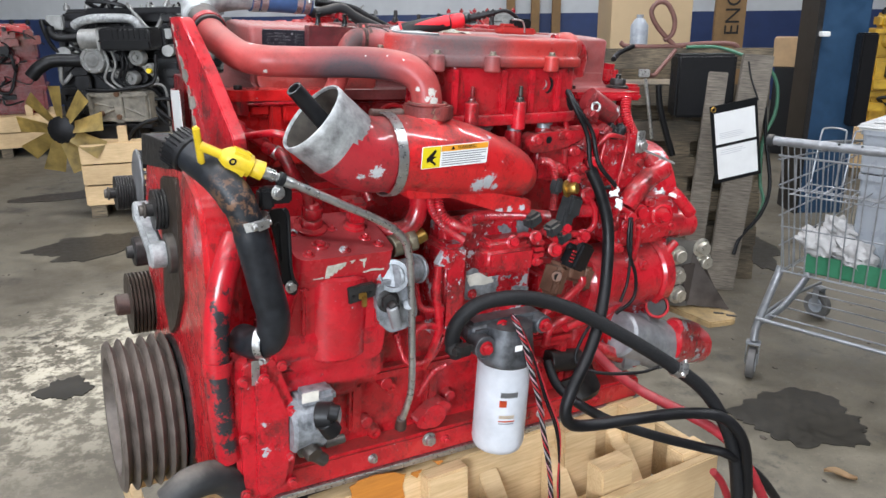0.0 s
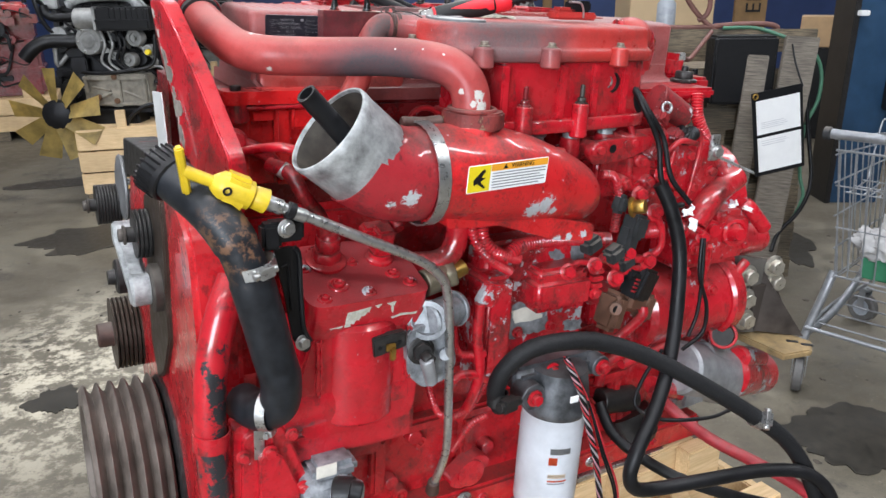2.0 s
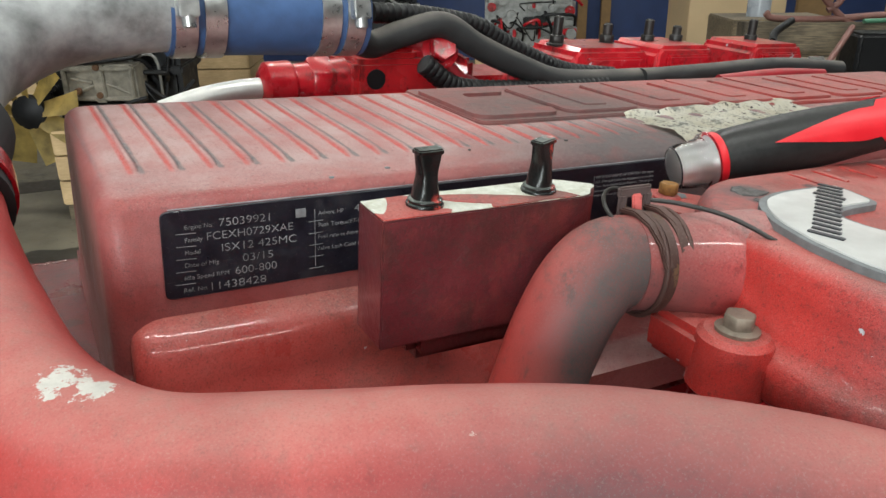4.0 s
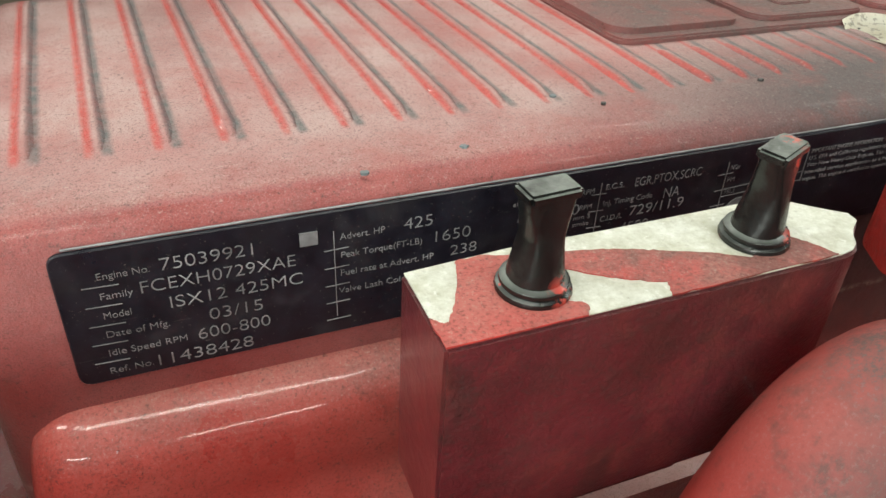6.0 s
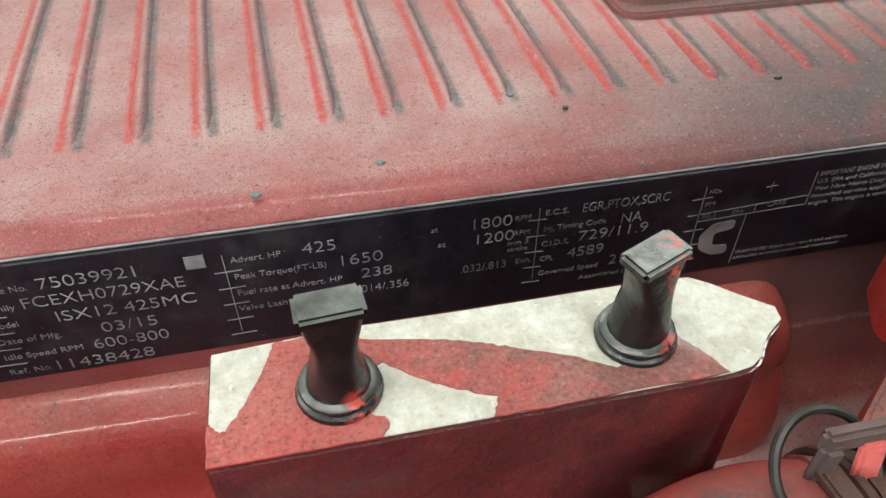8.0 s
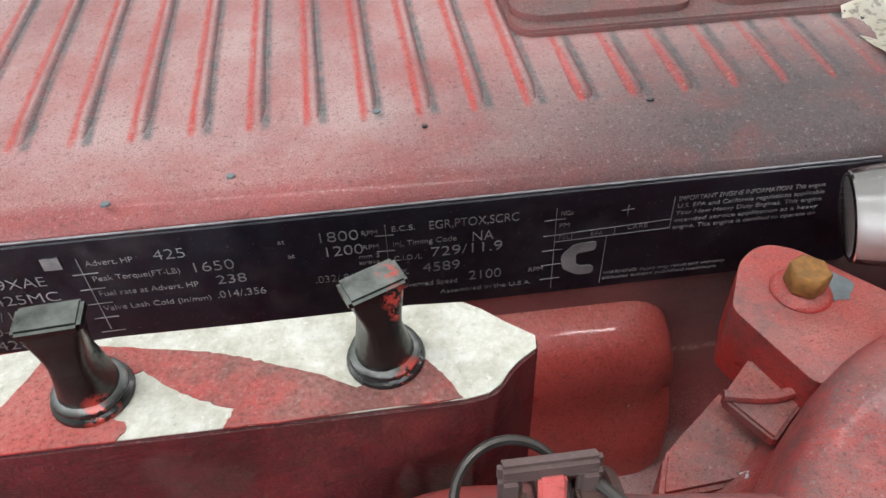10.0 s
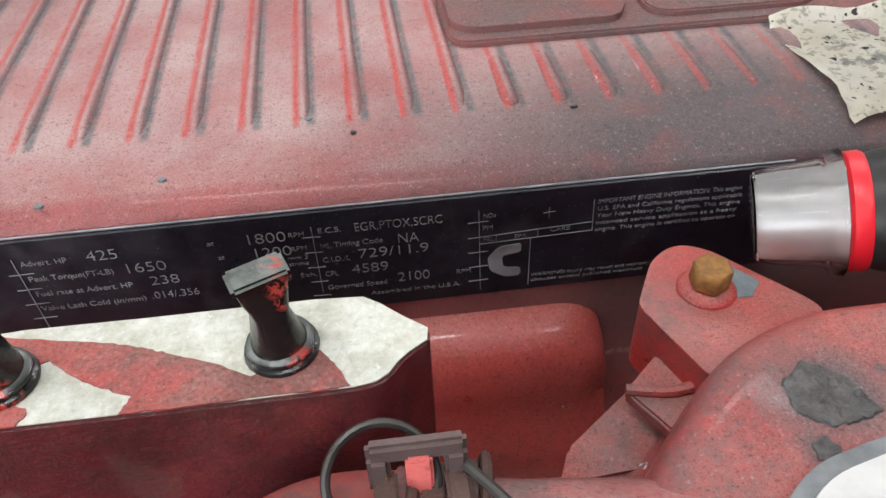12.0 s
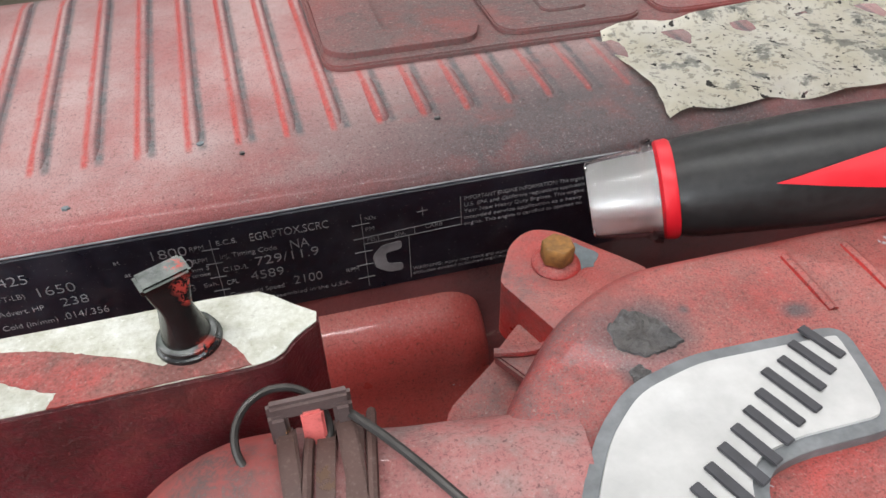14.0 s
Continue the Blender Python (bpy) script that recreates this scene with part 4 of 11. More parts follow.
for i, (u, v, a, b_) in enumerate(((1.19, 2.30, 0.215, 0.165), (-2.9, 5.7, 0.55, 0.16), (-2.15, 4.4, 0.42, 0.28), (-1.50, 2.52, 0.085, 0.10), (1.7, 4.2, 0.3, 0.12))):
    bm = nb()
    rnd = random.Random(40 + i)
    pts = []
    for k in range(90):
        th = 2 * math.pi * k / 90
        w = 1 + 0.5 * noise.noise((math.cos(th) * 1.3, math.sin(th) * 1.3, i * 3.7)) + 0.22 * noise.noise((math.cos(th) * 5, math.sin(th) * 5, i * 2.1)) + 0.03 * rnd.uniform(-1, 1)
        pts.append((a * math.cos(th) * w, b_ * math.sin(th) * w))
    prism(bm, pts, (0, 0, 0), (1, 0, 0), (0, 1, 0), (0, 0, 0.004), 0)
    thing("oil_stain", bm, OIL, "dark oil stain on the concrete", "stain", "oil stains", ROOM @ pose(u, v, 0, 0, 0, 20 * i), "structure")
YELLOW_BOARD = wood("yellow_board", (0.58, 0.40, 0.08), (0.45, 0.28, 0.04))
RUBBER_GREY = plain("grey_caster", (0.11, 0.105, 0.10), 0.6, 0, 0.3, 40, 0.2)
RAG = plain("white_cloth", (0.42, 0.41, 0.40), 0.85, 0, 0.2, 30, 0.4, 0.002)
GREEN = plain("green_plastic", (0.03, 0.16, 0.08), 0.45, 0, 0.2, 30, 0.1)
GREEN_HOSE = plain("green_hose", (0.06, 0.17, 0.10), 0.5, 0, 0.3, 30, 0.1)
HOSE_BROWN = plain("brown_hose", (0.17, 0.075, 0.06), 0.55, 0, 0.35, 30, 0.15)
CARD_TAPE = plain("packing_tape", (0.42, 0.29, 0.15), 0.35, 0, 0.1, 30, 0)
TAN = plain("tan_board", (0.56, 0.41, 0.24), 0.6, 0, 0.12, 3, 0.05)
FAN_YELLOW = plain("fan_yellow", (0.50, 0.36, 0.11), 0.55, 0, 0.6, 9, 0.15, dust=0.4)
PRINT_PALE = plain("print_pale_grey", (0.50, 0.50, 0.52), 0.6, 0, 0.1, 90, 0)

# ---- the engine: upper side ----
engine = empty("diesel_engine", "red six-cylinder diesel truck engine, chipped and dusty, on a timber crate", "engine", ENGINE, base=(0.35, 0.05, 0.50))


def loft(bm, profile, x0, x1, lean=0.0, end=0.008, steps=4):
    """An outline in y and z drawn out along x, its two ends rounded in."""
    cy = sum(p[0] for p in profile) / len(profile)
    cz = sum(p[1] for p in profile) / len(profile)
    rows = [(x0 + end * (1 - math.cos(a)), end * (1 - math.sin(a))) for a in [math.pi / 2 * k / steps for k in range(steps + 1)]]
    rows += [(x1 - (r[0] - x0), r[1]) for r in rows[::-1]]
    loops = []
    for x, inset in rows:
        loop = []
        for y, z in profile:
            d = Vector((y - cy, z - cz))
            k = max(0.0, 1 - inset / max(d.length, 1e-6))
            loop.append(bm.verts.new((x, cy + d.x * k, cz + d.y * k)))
        loops.append(loop)
    n = len(profile)
    for a, b in zip(loops, loops[1:]):
        for k in range(n):
            bm.faces.new((a[k], a[(k + 1) % n], b[(k + 1) % n], b[k]))
    bm.faces.new(loops[0][::-1])
    bm.faces.new(loops[-1])
    return bm


# Valve cover: flat ribbed top, softly rounded front edge, a moulded ledge under the data plate, bolted flange.
COVER = [(0.0, 1.262), (0.0, 1.3076), (0.0025, 1.3100), (0.008, 1.3121), (0.016, 1.3132), (0.027, 1.314), (0.06, 1.3152), (0.140, 1.3160),
         (0.150, 1.3145), (0.158, 1.310), (0.165, 1.300), (0.175, 1.240), (0.180, 1.215), (0.215, 1.213), (0.215, 1.195),
         (-0.030, 1.195), (-0.030, 1.212), (-0.012, 1.214), (-0.004, 1.218), (0.0, 1.226)]
bm = nb()
loft(bm, COVER, -0.040, 0.735, end=0.010)
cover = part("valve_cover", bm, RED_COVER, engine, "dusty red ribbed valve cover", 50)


# Moulded ledge under the plate, ending in a rounded nose.
LEDGE = [(0.004, 1.266), (-0.0015, 1.2655), (-0.0095, 1.2615), (-0.0140, 1.2545), (-0.0155, 1.2440), (-0.0165, 1.2350), (-0.0195, 1.2290), (-0.0220, 1.2200), (-0.0220, 1.2120), (0.004, 1.2120)]
bm = nb()
loft(bm, LEDGE, -0.034, 0.181, end=0.013, steps=6)
part("cover_ledge", bm, RED_LEDGE, cover, "", 50)


def rib_at(k):
    """Where the k-th rib crosses the cover's front edge."""
    return 0.0065 + 0.01455 * k - 0.00006 * k * k


def ridge(bm, x, y0, y1, w=0.0032, h=0.0017, z=1.3140):
    """A low rounded rib that runs from front to back and fades at its ends."""
    n = 12
    rows = []
    for i in range(n + 1):
        s = i / n
        y = y0 + (y1 - y0) * s
        k = min(1.0, min(s, 1 - s) * (y1 - y0) / 0.004) ** 0.5
        zz = z + (y - 0.027) * 0.0165 if y < 0.14 else z + 0.0018
        rows.append([bm.verts.new((x - 0.03 * (y - 0.0255) + a * w * (0.5 + 0.5 * k), y, zz + b * h * k - 0.0004)) for a, b in ((-1, 0), (-0.62, 0.5), (-0.22, 0.92), (0.12, 1), (0.45, 0.75), (0.8, 0))])
    for a, b in zip(rows, rows[1:]):
        for k in range(5):
            bm.faces.new((a[k], a[k + 1], b[k + 1], b[k]))
    return bm


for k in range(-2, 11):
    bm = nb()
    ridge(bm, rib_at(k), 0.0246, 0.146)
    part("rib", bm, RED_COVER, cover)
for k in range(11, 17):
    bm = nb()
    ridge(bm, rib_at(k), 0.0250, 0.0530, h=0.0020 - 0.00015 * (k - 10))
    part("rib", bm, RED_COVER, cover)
bm = nb()
prism(bm, rounded([(0.1468, 0.0565), (0.62, 0.0565), (0.62, 0.147), (0.1452, 0.147)], 0.007), (0, 0, 1.3145), (1, 0, 0), (0, 1, 0), (0, 0, 0.0026), 0.0007)
panel = part("raised_panel", bm, RED_PANEL, cover)
# Plain raised shapes stand where the casting carries its maker's letters.
for k in range(7):
    bm = nb()
    x = 0.1478 + 0.0590 * k
    if k == 0:
        prism(bm, rounded([(x, 0.066), (x + 0.006, 0.0610), (x + 0.050, 0.0610), (x + 0.0555, 0.075), (x + 0.038, 0.0745), (x + 0.021, 0.0735), (x + 0.021, 0.118), (x + 0.052, 0.118), (x + 0.052, 0.134), (x, 0.134)], 0.005), (0, 0, 1.3166), (1, 0, 0), (0, 1, 0), (0, 0, 0.0026), 0.0007)
    else:
        prism(bm, rounded([(x, 0.0615), (x + 0.053, 0.0615), (x + 0.053, 0.134), (x, 0.134)], 0.009), (0, 0, 1.3166), (1, 0, 0), (0, 1, 0), (0, 0, 0.0024), 0.0006)
        prism(bm, rounded([(x + 0.019, 0.072), (x + 0.036, 0.072), (x + 0.036, 0.134), (x + 0.019, 0.134)], 0.004), (0, 0, 1.3186), (1, 0, 0), (0, 1, 0), (0, 0, 0.0012), 0.0004)
    part("raised_shape", bm, RED_PANEL, panel)

def torn(pts, amount=0.0005, n=6, seed=1):
    """An outline whose sides wander, as flaked paint does."""
    rnd = random.Random(seed)
    out = []
    for i, p in enumerate(pts):
        q = pts[(i + 1) % len(pts)]
        for k in range(n):
            f = k / n
            j = amount if k else amount * 0.4
            out.append((p[0] + (q[0] - p[0]) * f + rnd.uniform(-j, j), p[1] + (q[1] - p[1]) * f + rnd.uniform(-j, j)))
    return out


FLECKS = ((0.0724, 0.0094, 0.0011, TEAL_METAL), (0.1068, 0.0280, 0.0011, TEAL_METAL), (0.1745, 0.0225, 0.0009, DARK_PATCH), (0.0240, 0.0180, 0.0011, DARK_PATCH), (0.0458, 0.0035, 0.0011, TEAL_METAL), (0.106, 0.0635, 0.0012, TEAL_METAL), (0.118, 0.020, 0.0007, DARK_PATCH))
for x, y, r, mat_ in FLECKS:
    bm = nb()
    prism(bm, torn([(x + r * math.cos(k), y + r * 0.8 * math.sin(k)) for k in range(6)], r * 0.25, 3, int(x * 1e4)), (0, 0, 1.3122 if y < 0.02 else 1.3138), (1, 0, 0), (0, 1, 0), (0, 0, 0.0006), 0)
    part("fleck", bm, mat_, cover)
# Rear step of the cover, seen over the intake.
bm = nb()
span(bm, (0.738, -0.035, 1.190), (0.815, 0.20, 1.222), 0.006)
span(bm, (0.735, -0.02, 1.215), (0.765, 0.17, 1.262), 0.012, 4)
part("cover_step", bm, RED, cover)
for x, y in ((-0.075, -0.046), (0.78, -0.02), (0.785, 0.17), (0.61, -0.045)):
    bm = nb()
    cyl(bm, (x, y, 1.175), (x, y, 1.206), 0.017, 0.015)
    b = part("bolt_boss", bm, RED, cover)
    bm = nb()
    lathe(bm, [(0, 0.0125), (0.004, 0.0125), (0.005, 0.010)], (x, y, 1.206), (0, 0, 1))
    hexbolt(bm, (x, y, 1.211), (0, 0, 1), 0.013, 0.009)
    part("cover_bolt", bm, DARK_STEEL, b, "dark flange bolt with rubber isolator")

# Data plate.
bm = nb()
prism(bm, rounded([(-0.0200, 1.2730), (0.2260, 1.2745), (0.2260, 1.3074), (-0.0200, 1.3070)], 0.0030), (0, -0.0004, 0), (1, 0, 0), (0, 0, 1), (0, -0.0012, 0), 0.0003, 1)
plate = part("data_plate", bm, PLATE_BLACK, engine, "long black engine data plate with engraved white print")
bm = nb()
sweep(bm, [(-0.017, -0.0006, 1.3074), (0.06, -0.0006, 1.3075), (0.15, -0.0006, 1.3076), (0.224, -0.0006, 1.3077)], 0.00028, 6, 4)
part("plate_edge", bm, PRINT, plate, "worn bright plate edge")
PLATE_TEXT()

# Alloy block with its two dark plugs.
TOP = [(0.0376, -0.0628), (0.0625, -0.0628), (0.0890, -0.0628), (0.1165, -0.0626), (0.1202, -0.0620), (0.1225, -0.0605), (0.1243, -0.0580), (0.1262, -0.0562), (0.1296, -0.0538), (0.1300, -0.0510), (0.1256, -0.0472), (0.1218, -0.0434), (0.1188, -0.0412), (0.1095, -0.0406), (0.0800, -0.0408), (0.0580, -0.0406), (0.0380, -0.0420)]
BTOP = 1.3182
bm = nb()
prism(bm, TOP, (0, 0, 1.2715), (1, 0, 0), (0, 1, 0), (0, 0, BTOP - 1.2715 - 0.0004), 0.0006, 2)
span(bm, (0.052, -0.058, 1.260), (0.100, -0.022, 1.274), 0.004)
block = part("sensor_block", bm, RED_BLOCK_SHADE, engine, "alloy block, side shade in its maroon, paint flaked off its top", 30)
bm = nb()
prism(bm, [(0.084 + (x - 0.084) * 0.992, -0.0517 + (y + 0.0517) * 0.955) for x, y in TOP], (0, 0, BTOP - 0.00045), (1, 0, 0), (0, 1, 0), (0, 0, 0.0003), 0)
bare = part("bare_top", bm, BARE_ALU, block, "bare grey-white alloy where paint has flaked")


FILMS = [
    [(0.0379, -0.0625), (0.0379, -0.0552), (0.0392, -0.0568), (0.0404, -0.0572), (0.0430, -0.0532), (0.0450, -0.0495), (0.0468, -0.0450), (0.0480, -0.0420), (0.0525, -0.0418), (0.0590, -0.0436), (0.0655, -0.0450), (0.0745, -0.0468), (0.0800, -0.0486), (0.0843, -0.0505), (0.0929, -0.0540), (0.0992, -0.0577),
     (0.1040, -0.0560), (0.1096, -0.0520), (0.1118, -0.0550), (0.1138, -0.0582), (0.1158, -0.0620), (0.089, -0.0625), (0.0785, -0.0625), (0.0792, -0.0608), (0.0800, -0.0590), (0.0745, -0.0567), (0.0729, -0.0557), (0.0685, -0.0530), (0.0642, -0.0493), (0.0610, -0.0510), (0.0600, -0.0577), (0.0632, -0.0593), (0.0634, -0.0608), (0.0623, -0.0625)],
]
for i, f in enumerate(FILMS):
    bm = nb()
    prism(bm, torn(f, 0.0002, 5, 3 + i), (0, 0, BTOP - 0.0003), (1, 0, 0), (0, 1, 0), (0, 0, 0.00035), 0)
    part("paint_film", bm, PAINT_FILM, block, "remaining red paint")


def plug(x, y, z, turn, lean):
    """A rubber plug: round foot, waisted stem, flat flared grip."""
    bm = nb()
    lathe(bm, [(0, 0.0064), (0.0008, 0.0066), (0.0016, 0.0064), (0.0020, 0.0058), (0.0026, 0.0060), (0.0032, 0.0059), (0.0038, 0.0050)], (0, 0, 0), (0, 0, 1), 26)
    n = 14
    loops = []
    for i in range(n + 1):
        s = i / n
        zz = 0.0030 + 0.0200 * s
        wx = 0.0050 - 0.0020 * math.sin(min(1, s * 1.25) * math.pi * 0.62) + (0.0014 * max(0, s - 0.55) / 0.45 * 0.9)
        wy = 0.0048 - 0.0027 * s + 0.0010 * max(0, s - 0.7)
        e = 2 + 4 * s
        loop = []
        for k in range(20):
            a = 2 * math.pi * k / 20
            c, d = math.cos(a), math.sin(a)
            loop.append(bm.verts.new((wx * math.copysign(abs(c) ** (2 / e), c), wy * math.copysign(abs(d) ** (2 / e), d), zz)))
        loops.append(loop)
    for a, b in zip(loops, loops[1:]):
        for k in range(20):
            bm.faces.new((a[k], a[(k + 1) % 20], b[(k + 1) % 20], b[k]))
    bm.faces.new(loops[0][::-1])
    bm.faces.new(loops[-1])
    box(bm, (0, 0, 0.0238), (0.0096, 0.0056, 0.0026), 0.0006)
    bmesh.ops.transform(bm, matrix=pose(x, y, z, lean[0], lean[1], turn) @ Matrix.Diagonal((1, 1, 0.79, 1)), verts=bm.verts)
    p = part("plug", bm, PLUG, block, "dark grey rubber plug with flared grip")
    return p


def speckled_rubber():
    m, nt, b = nodes_of("plug_rubber", 0.27)
    col = mixc(nt, ramp(nt, noise_tex(nt, 260, 6), 0.35, 0.7), (0.003, 0.0033, 0.0035), (0.009, 0.010, 0.010))
    col = mixc(nt, math_n(nt, "MULTIPLY", up_mask(nt, 0.85, 0.98), ramp(nt, noise_tex(nt, 180, 5), 0.3, 0.6, 0.3, 0.9)), col, (0.15, 0.165, 0.150))
    col = mixc(nt, ramp(nt, noise_tex(nt, 170, 4), 0.70, 0.72), col, (0.40, 0.05, 0.04))
    # Smears of red paint on top and down the sides.
    rag = noise_tex(nt, 420, 5, 0.7)
    for c, r in (((0.1060, -0.0522, 1.3378), 0.0021), ((0.1068, -0.0545, 1.3350), 0.0028), ((0.1072, -0.0550, 1.3318), 0.0020), ((0.0578, -0.0548, 1.3386), 0.0007), ((0.0600, -0.0585, 1.3202), 0.0036), ((0.1085, -0.0575, 1.3195), 0.0034)):
        k = math_n(nt, "MULTIPLY", spot_mask(nt, c, r * 0.4, r), ramp(nt, rag, 0.47, 0.53, 0, 0.85))
        col = mixc(nt, k, col, (0.46, 0.055, 0.042))
    nt.links.new(col, b.inputs["Base Color"])
    bump(nt, b, noise_tex(nt, 330, 5), 0.35, 0.0006)
    return m


PLUG = speckled_rubber()
plug(0.0572, -0.0530, 1.3180, 4, (2, 0))
plug(0.1043, -0.0523, 1.3180, 22, (2, -3))

# Breather elbow under the block's right end, into the intake.
bm = nb()
ELBOW = [(0.049, -0.091, 1.10), (0.0505, -0.0905, 1.155), (0.0560, -0.089, 1.188), (0.0670, -0.0875, 1.210), (0.0778, -0.0865, 1.230), (0.0862, -0.0863, 1.2570), (0.0930, -0.0863, 1.2785), (0.1015, -0.0864, 1.2945), (0.1115, -0.0865, 1.3015), (0.1235, -0.0873, 1.3010)]
sweep(bm, ELBOW, 1.0, 26, 8, radius=lambda f: 0.0162)
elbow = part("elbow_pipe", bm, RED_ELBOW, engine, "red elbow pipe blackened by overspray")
bm = nb()
sweep(bm, [(0.1185, -0.0868, 1.3012), (0.138, -0.0915, 1.2998), (0.168, -0.098, 1.296)], 1.0, 26, 4, radius=lambda f: 0.0170 + 0.0047 * max(0.0, f - 0.45) * 1.8)
part("elbow_hose", bm, RED_NECK, engine, "dusty lilac-grey inlet neck")
bm = nb()
for x in (0.1255, 0.1365):
    ring(bm, (x - 0.003, -0.0880, 1.3008), (1, -0.16, -0.05), 0.0178, 0.0010, 32, 8)
for x in (0.1285, 0.1335):
    lathe(bm, [(-0.0016, 0.0173), (-0.0016, 0.0180), (0.0016, 0.0180), (0.0016, 0.0173), (-0.0016, 0.0173)], (x - 0.003, -0.0882, 1.3008), (1, -0.16, -0.05), 32, close=False)
clamp = part("hose_clamp", bm, CLAMP_RUST, engine, "rusty wire hose clamp")
bm = nb()
box(bm, (0.1254, -0.0790, 1.3240), (0.0146, 0.0022, 0.0040), 0.0007)
for x, w in ((0.1198, 0.0034), (0.1310, 0.0034)):
    box(bm, (x, -0.0798, 1.3195), (w, 0.0022, 0.0085), 0.0007)
bridge = part("clamp_bridge", bm, CLAMP_GREY, clamp, "grey painted clamp bridge with rusty edges")
bm = nb()
box(bm, (0.1256, -0.0812, 1.3185), (0.0040, 0.0016, 0.0100), 0.0005, Euler((radians(-12), 0, 0)).to_matrix())
part("clamp_tongue", bm, PINK_PAINT, clamp, "pink-red painted tongue")
for x in (0.1205, 0.1310):
    bm = nb()
    prism(bm, [(-0.0790, 1.3190), (-0.0870, 1.3200), (-0.0950, 1.3178), (-0.1015, 1.3130), (-0.1060, 1.3060), (-0.1045, 1.3052), (-0.1003, 1.3116), (-0.0943, 1.3162), (-0.0870, 1.3182), (-0.0790, 1.3170)], (x - 0.0018, 0, 0), (0, 1, 0), (0, 0, 1), (0.0036, 0, 0), 0.0005)
    part("clamp_strap", bm, CLAMP_RUST, clamp)
bm = nb()
ring(bm, (0.1200, -0.0806, 1.3190), (0.10, -0.60, 0.75), 0.0082, 0.00075, 36, 8, 360, 0)
sweep(bm, [(0.1318, -0.0798, 1.3205), (0.139, -0.090, 1.3210), (0.150, -0.106, 1.3185), (0.172, -0.132, 1.304)], 0.00085, 8, 8)
part("clamp_wire", bm, DARK_STEEL, clamp, "bent dark wire of the clamp")

# Intake module: ribbed cover with lugs and bolts.
PLAN = [(0.1465, -0.105), (0.1560, -0.081), (0.1770, -0.0575), (0.1960, -0.0478), (0.300, -0.047), (0.500, -0.046), (0.520, -0.060), (0.524, -0.150), (0.505, -0.178), (0.43, -0.190), (0.30, -0.205), (0.21, -0.204), (0.182, -0.200), (0.158, -0.188), (0.146, -0.165), (0.145, -0.135)]


def shells(bm, plan, levels):
    """Stacked outlines: rows of (z, inset) from the bottom up, closed at both ends."""
    c = Vector((sum(p[0] for p in plan) / len(plan), sum(p[1] for p in plan) / len(plan)))
    loops = []
    n = len(plan)
    turn = sum(plan[i - 1][0] * plan[i][1] - plan[i][0] * plan[i - 1][1] for i in range(n))
    for z, inset in levels:
        loop = []
        for i, p in enumerate(plan):
            a, b = Vector(plan[i - 1]), Vector(plan[(i + 1) % n])
            t = (b - a).normalized()
            nrm = Vector((-t.y, t.x))
            if turn < 0:
                nrm = -nrm
            q = Vector(p) + nrm * inset
            loop.append(bm.verts.new((q.x, q.y, z)))
        loops.append(loop)
    for a, b in zip(loops, loops[1:]):
        for k in range(n):
            bm.faces.new((a[k], a[(k + 1) % n], b[(k + 1) % n], b[k]))
    bm.faces.new(loops[0][::-1])
    bm.faces.new(loops[-1])
    return bm


INTAKE = rounded(PLAN, 0.010, 4)
bm = nb()
shells(bm, INTAKE, [(1.268, -0.004), (1.270, -0.006), (1.282, -0.006), (1.284, -0.003), (1.288, 0.001), (1.302, 0.0018), (1.3095, 0.0032), (1.3128, 0.0050), (1.3143, 0.0075), (1.3147, 0.011)])
intake = part("intake_cover", bm, RED_INTAKE, engine, "red intake cover with dusty rounded shoulders", 60)
bm = nb()
BODY = rounded([(0.215, -0.110), (0.212, -0.060), (0.300, -0.050), (0.500, -0.048), (0.520, -0.060), (0.524, -0.150), (0.505, -0.178), (0.43, -0.190), (0.30, -0.205), (0.23, -0.200)], 0.012, 4)
shells(bm, BODY, [(1.188, 0.004), (1.19, 0.002), (1.266, 0.004), (1.2675, 0.006)])
ibody = part("intake_body", bm, RED, engine, "", 50)
for x in (0.23, 0.33, 0.395, 0.46):
    bm = nb()
    span(bm, (x - 0.006, -0.212 + max(0, x - 0.28) * 0.13, 1.192), (x + 0.006, -0.15, 1.264), 0.002)
    part("body_rib", bm, RED, ibody)
bm = nb()
shells(bm, BODY, [(1.172, -0.004), (1.174, -0.006), (1.188, -0.006), (1.190, -0.004)])
part("intake_flange", bm, RED, engine, "", 50)
for x, y, low in ((0.192, -0.212, 1.262), (0.293, -0.218, 1.262), (0.428, -0.200, 1.262), (0.138, -0.122, 1.266)):
    bm = nb()
    cyl(bm, (x, y, low), (x, y, 1.288), 0.0135, 0.0125, 24, 0.002)
    span(bm, (x - 0.011, y, low + 0.004), (x + 0.011, y + 0.03, 1.286), 0.003)
    lug = part("cover_lug", bm, RED_INTAKE, intake)
    bm = nb()
    hexbolt(bm, (x, y, 1.288), (0, 0, 1), 0.0092, 0.0055)
    part("lug_bolt", bm, BOLT_TAN, lug, "weathered hex bolt")
for x, y in ((0.263, -0.211), (0.365, -0.204)):
    bm = nb()
    cyl(bm, (x, y, 1.165), (x, y, 1.212), 0.0125, 0.0115, 20)
    lug = part("flange_lug", bm, RED, intake)
    bm = nb()
    hexbolt(bm, (x, y, 1.212), (0, 0, 1), 0.011, 0.007)
    cyl(bm, (x, y, 1.22), (x, y, 1.238), 0.0035, seg=10)
    part("flange_stud", bm, RED_CASE2 if x < 0.3 else IRON, lug)
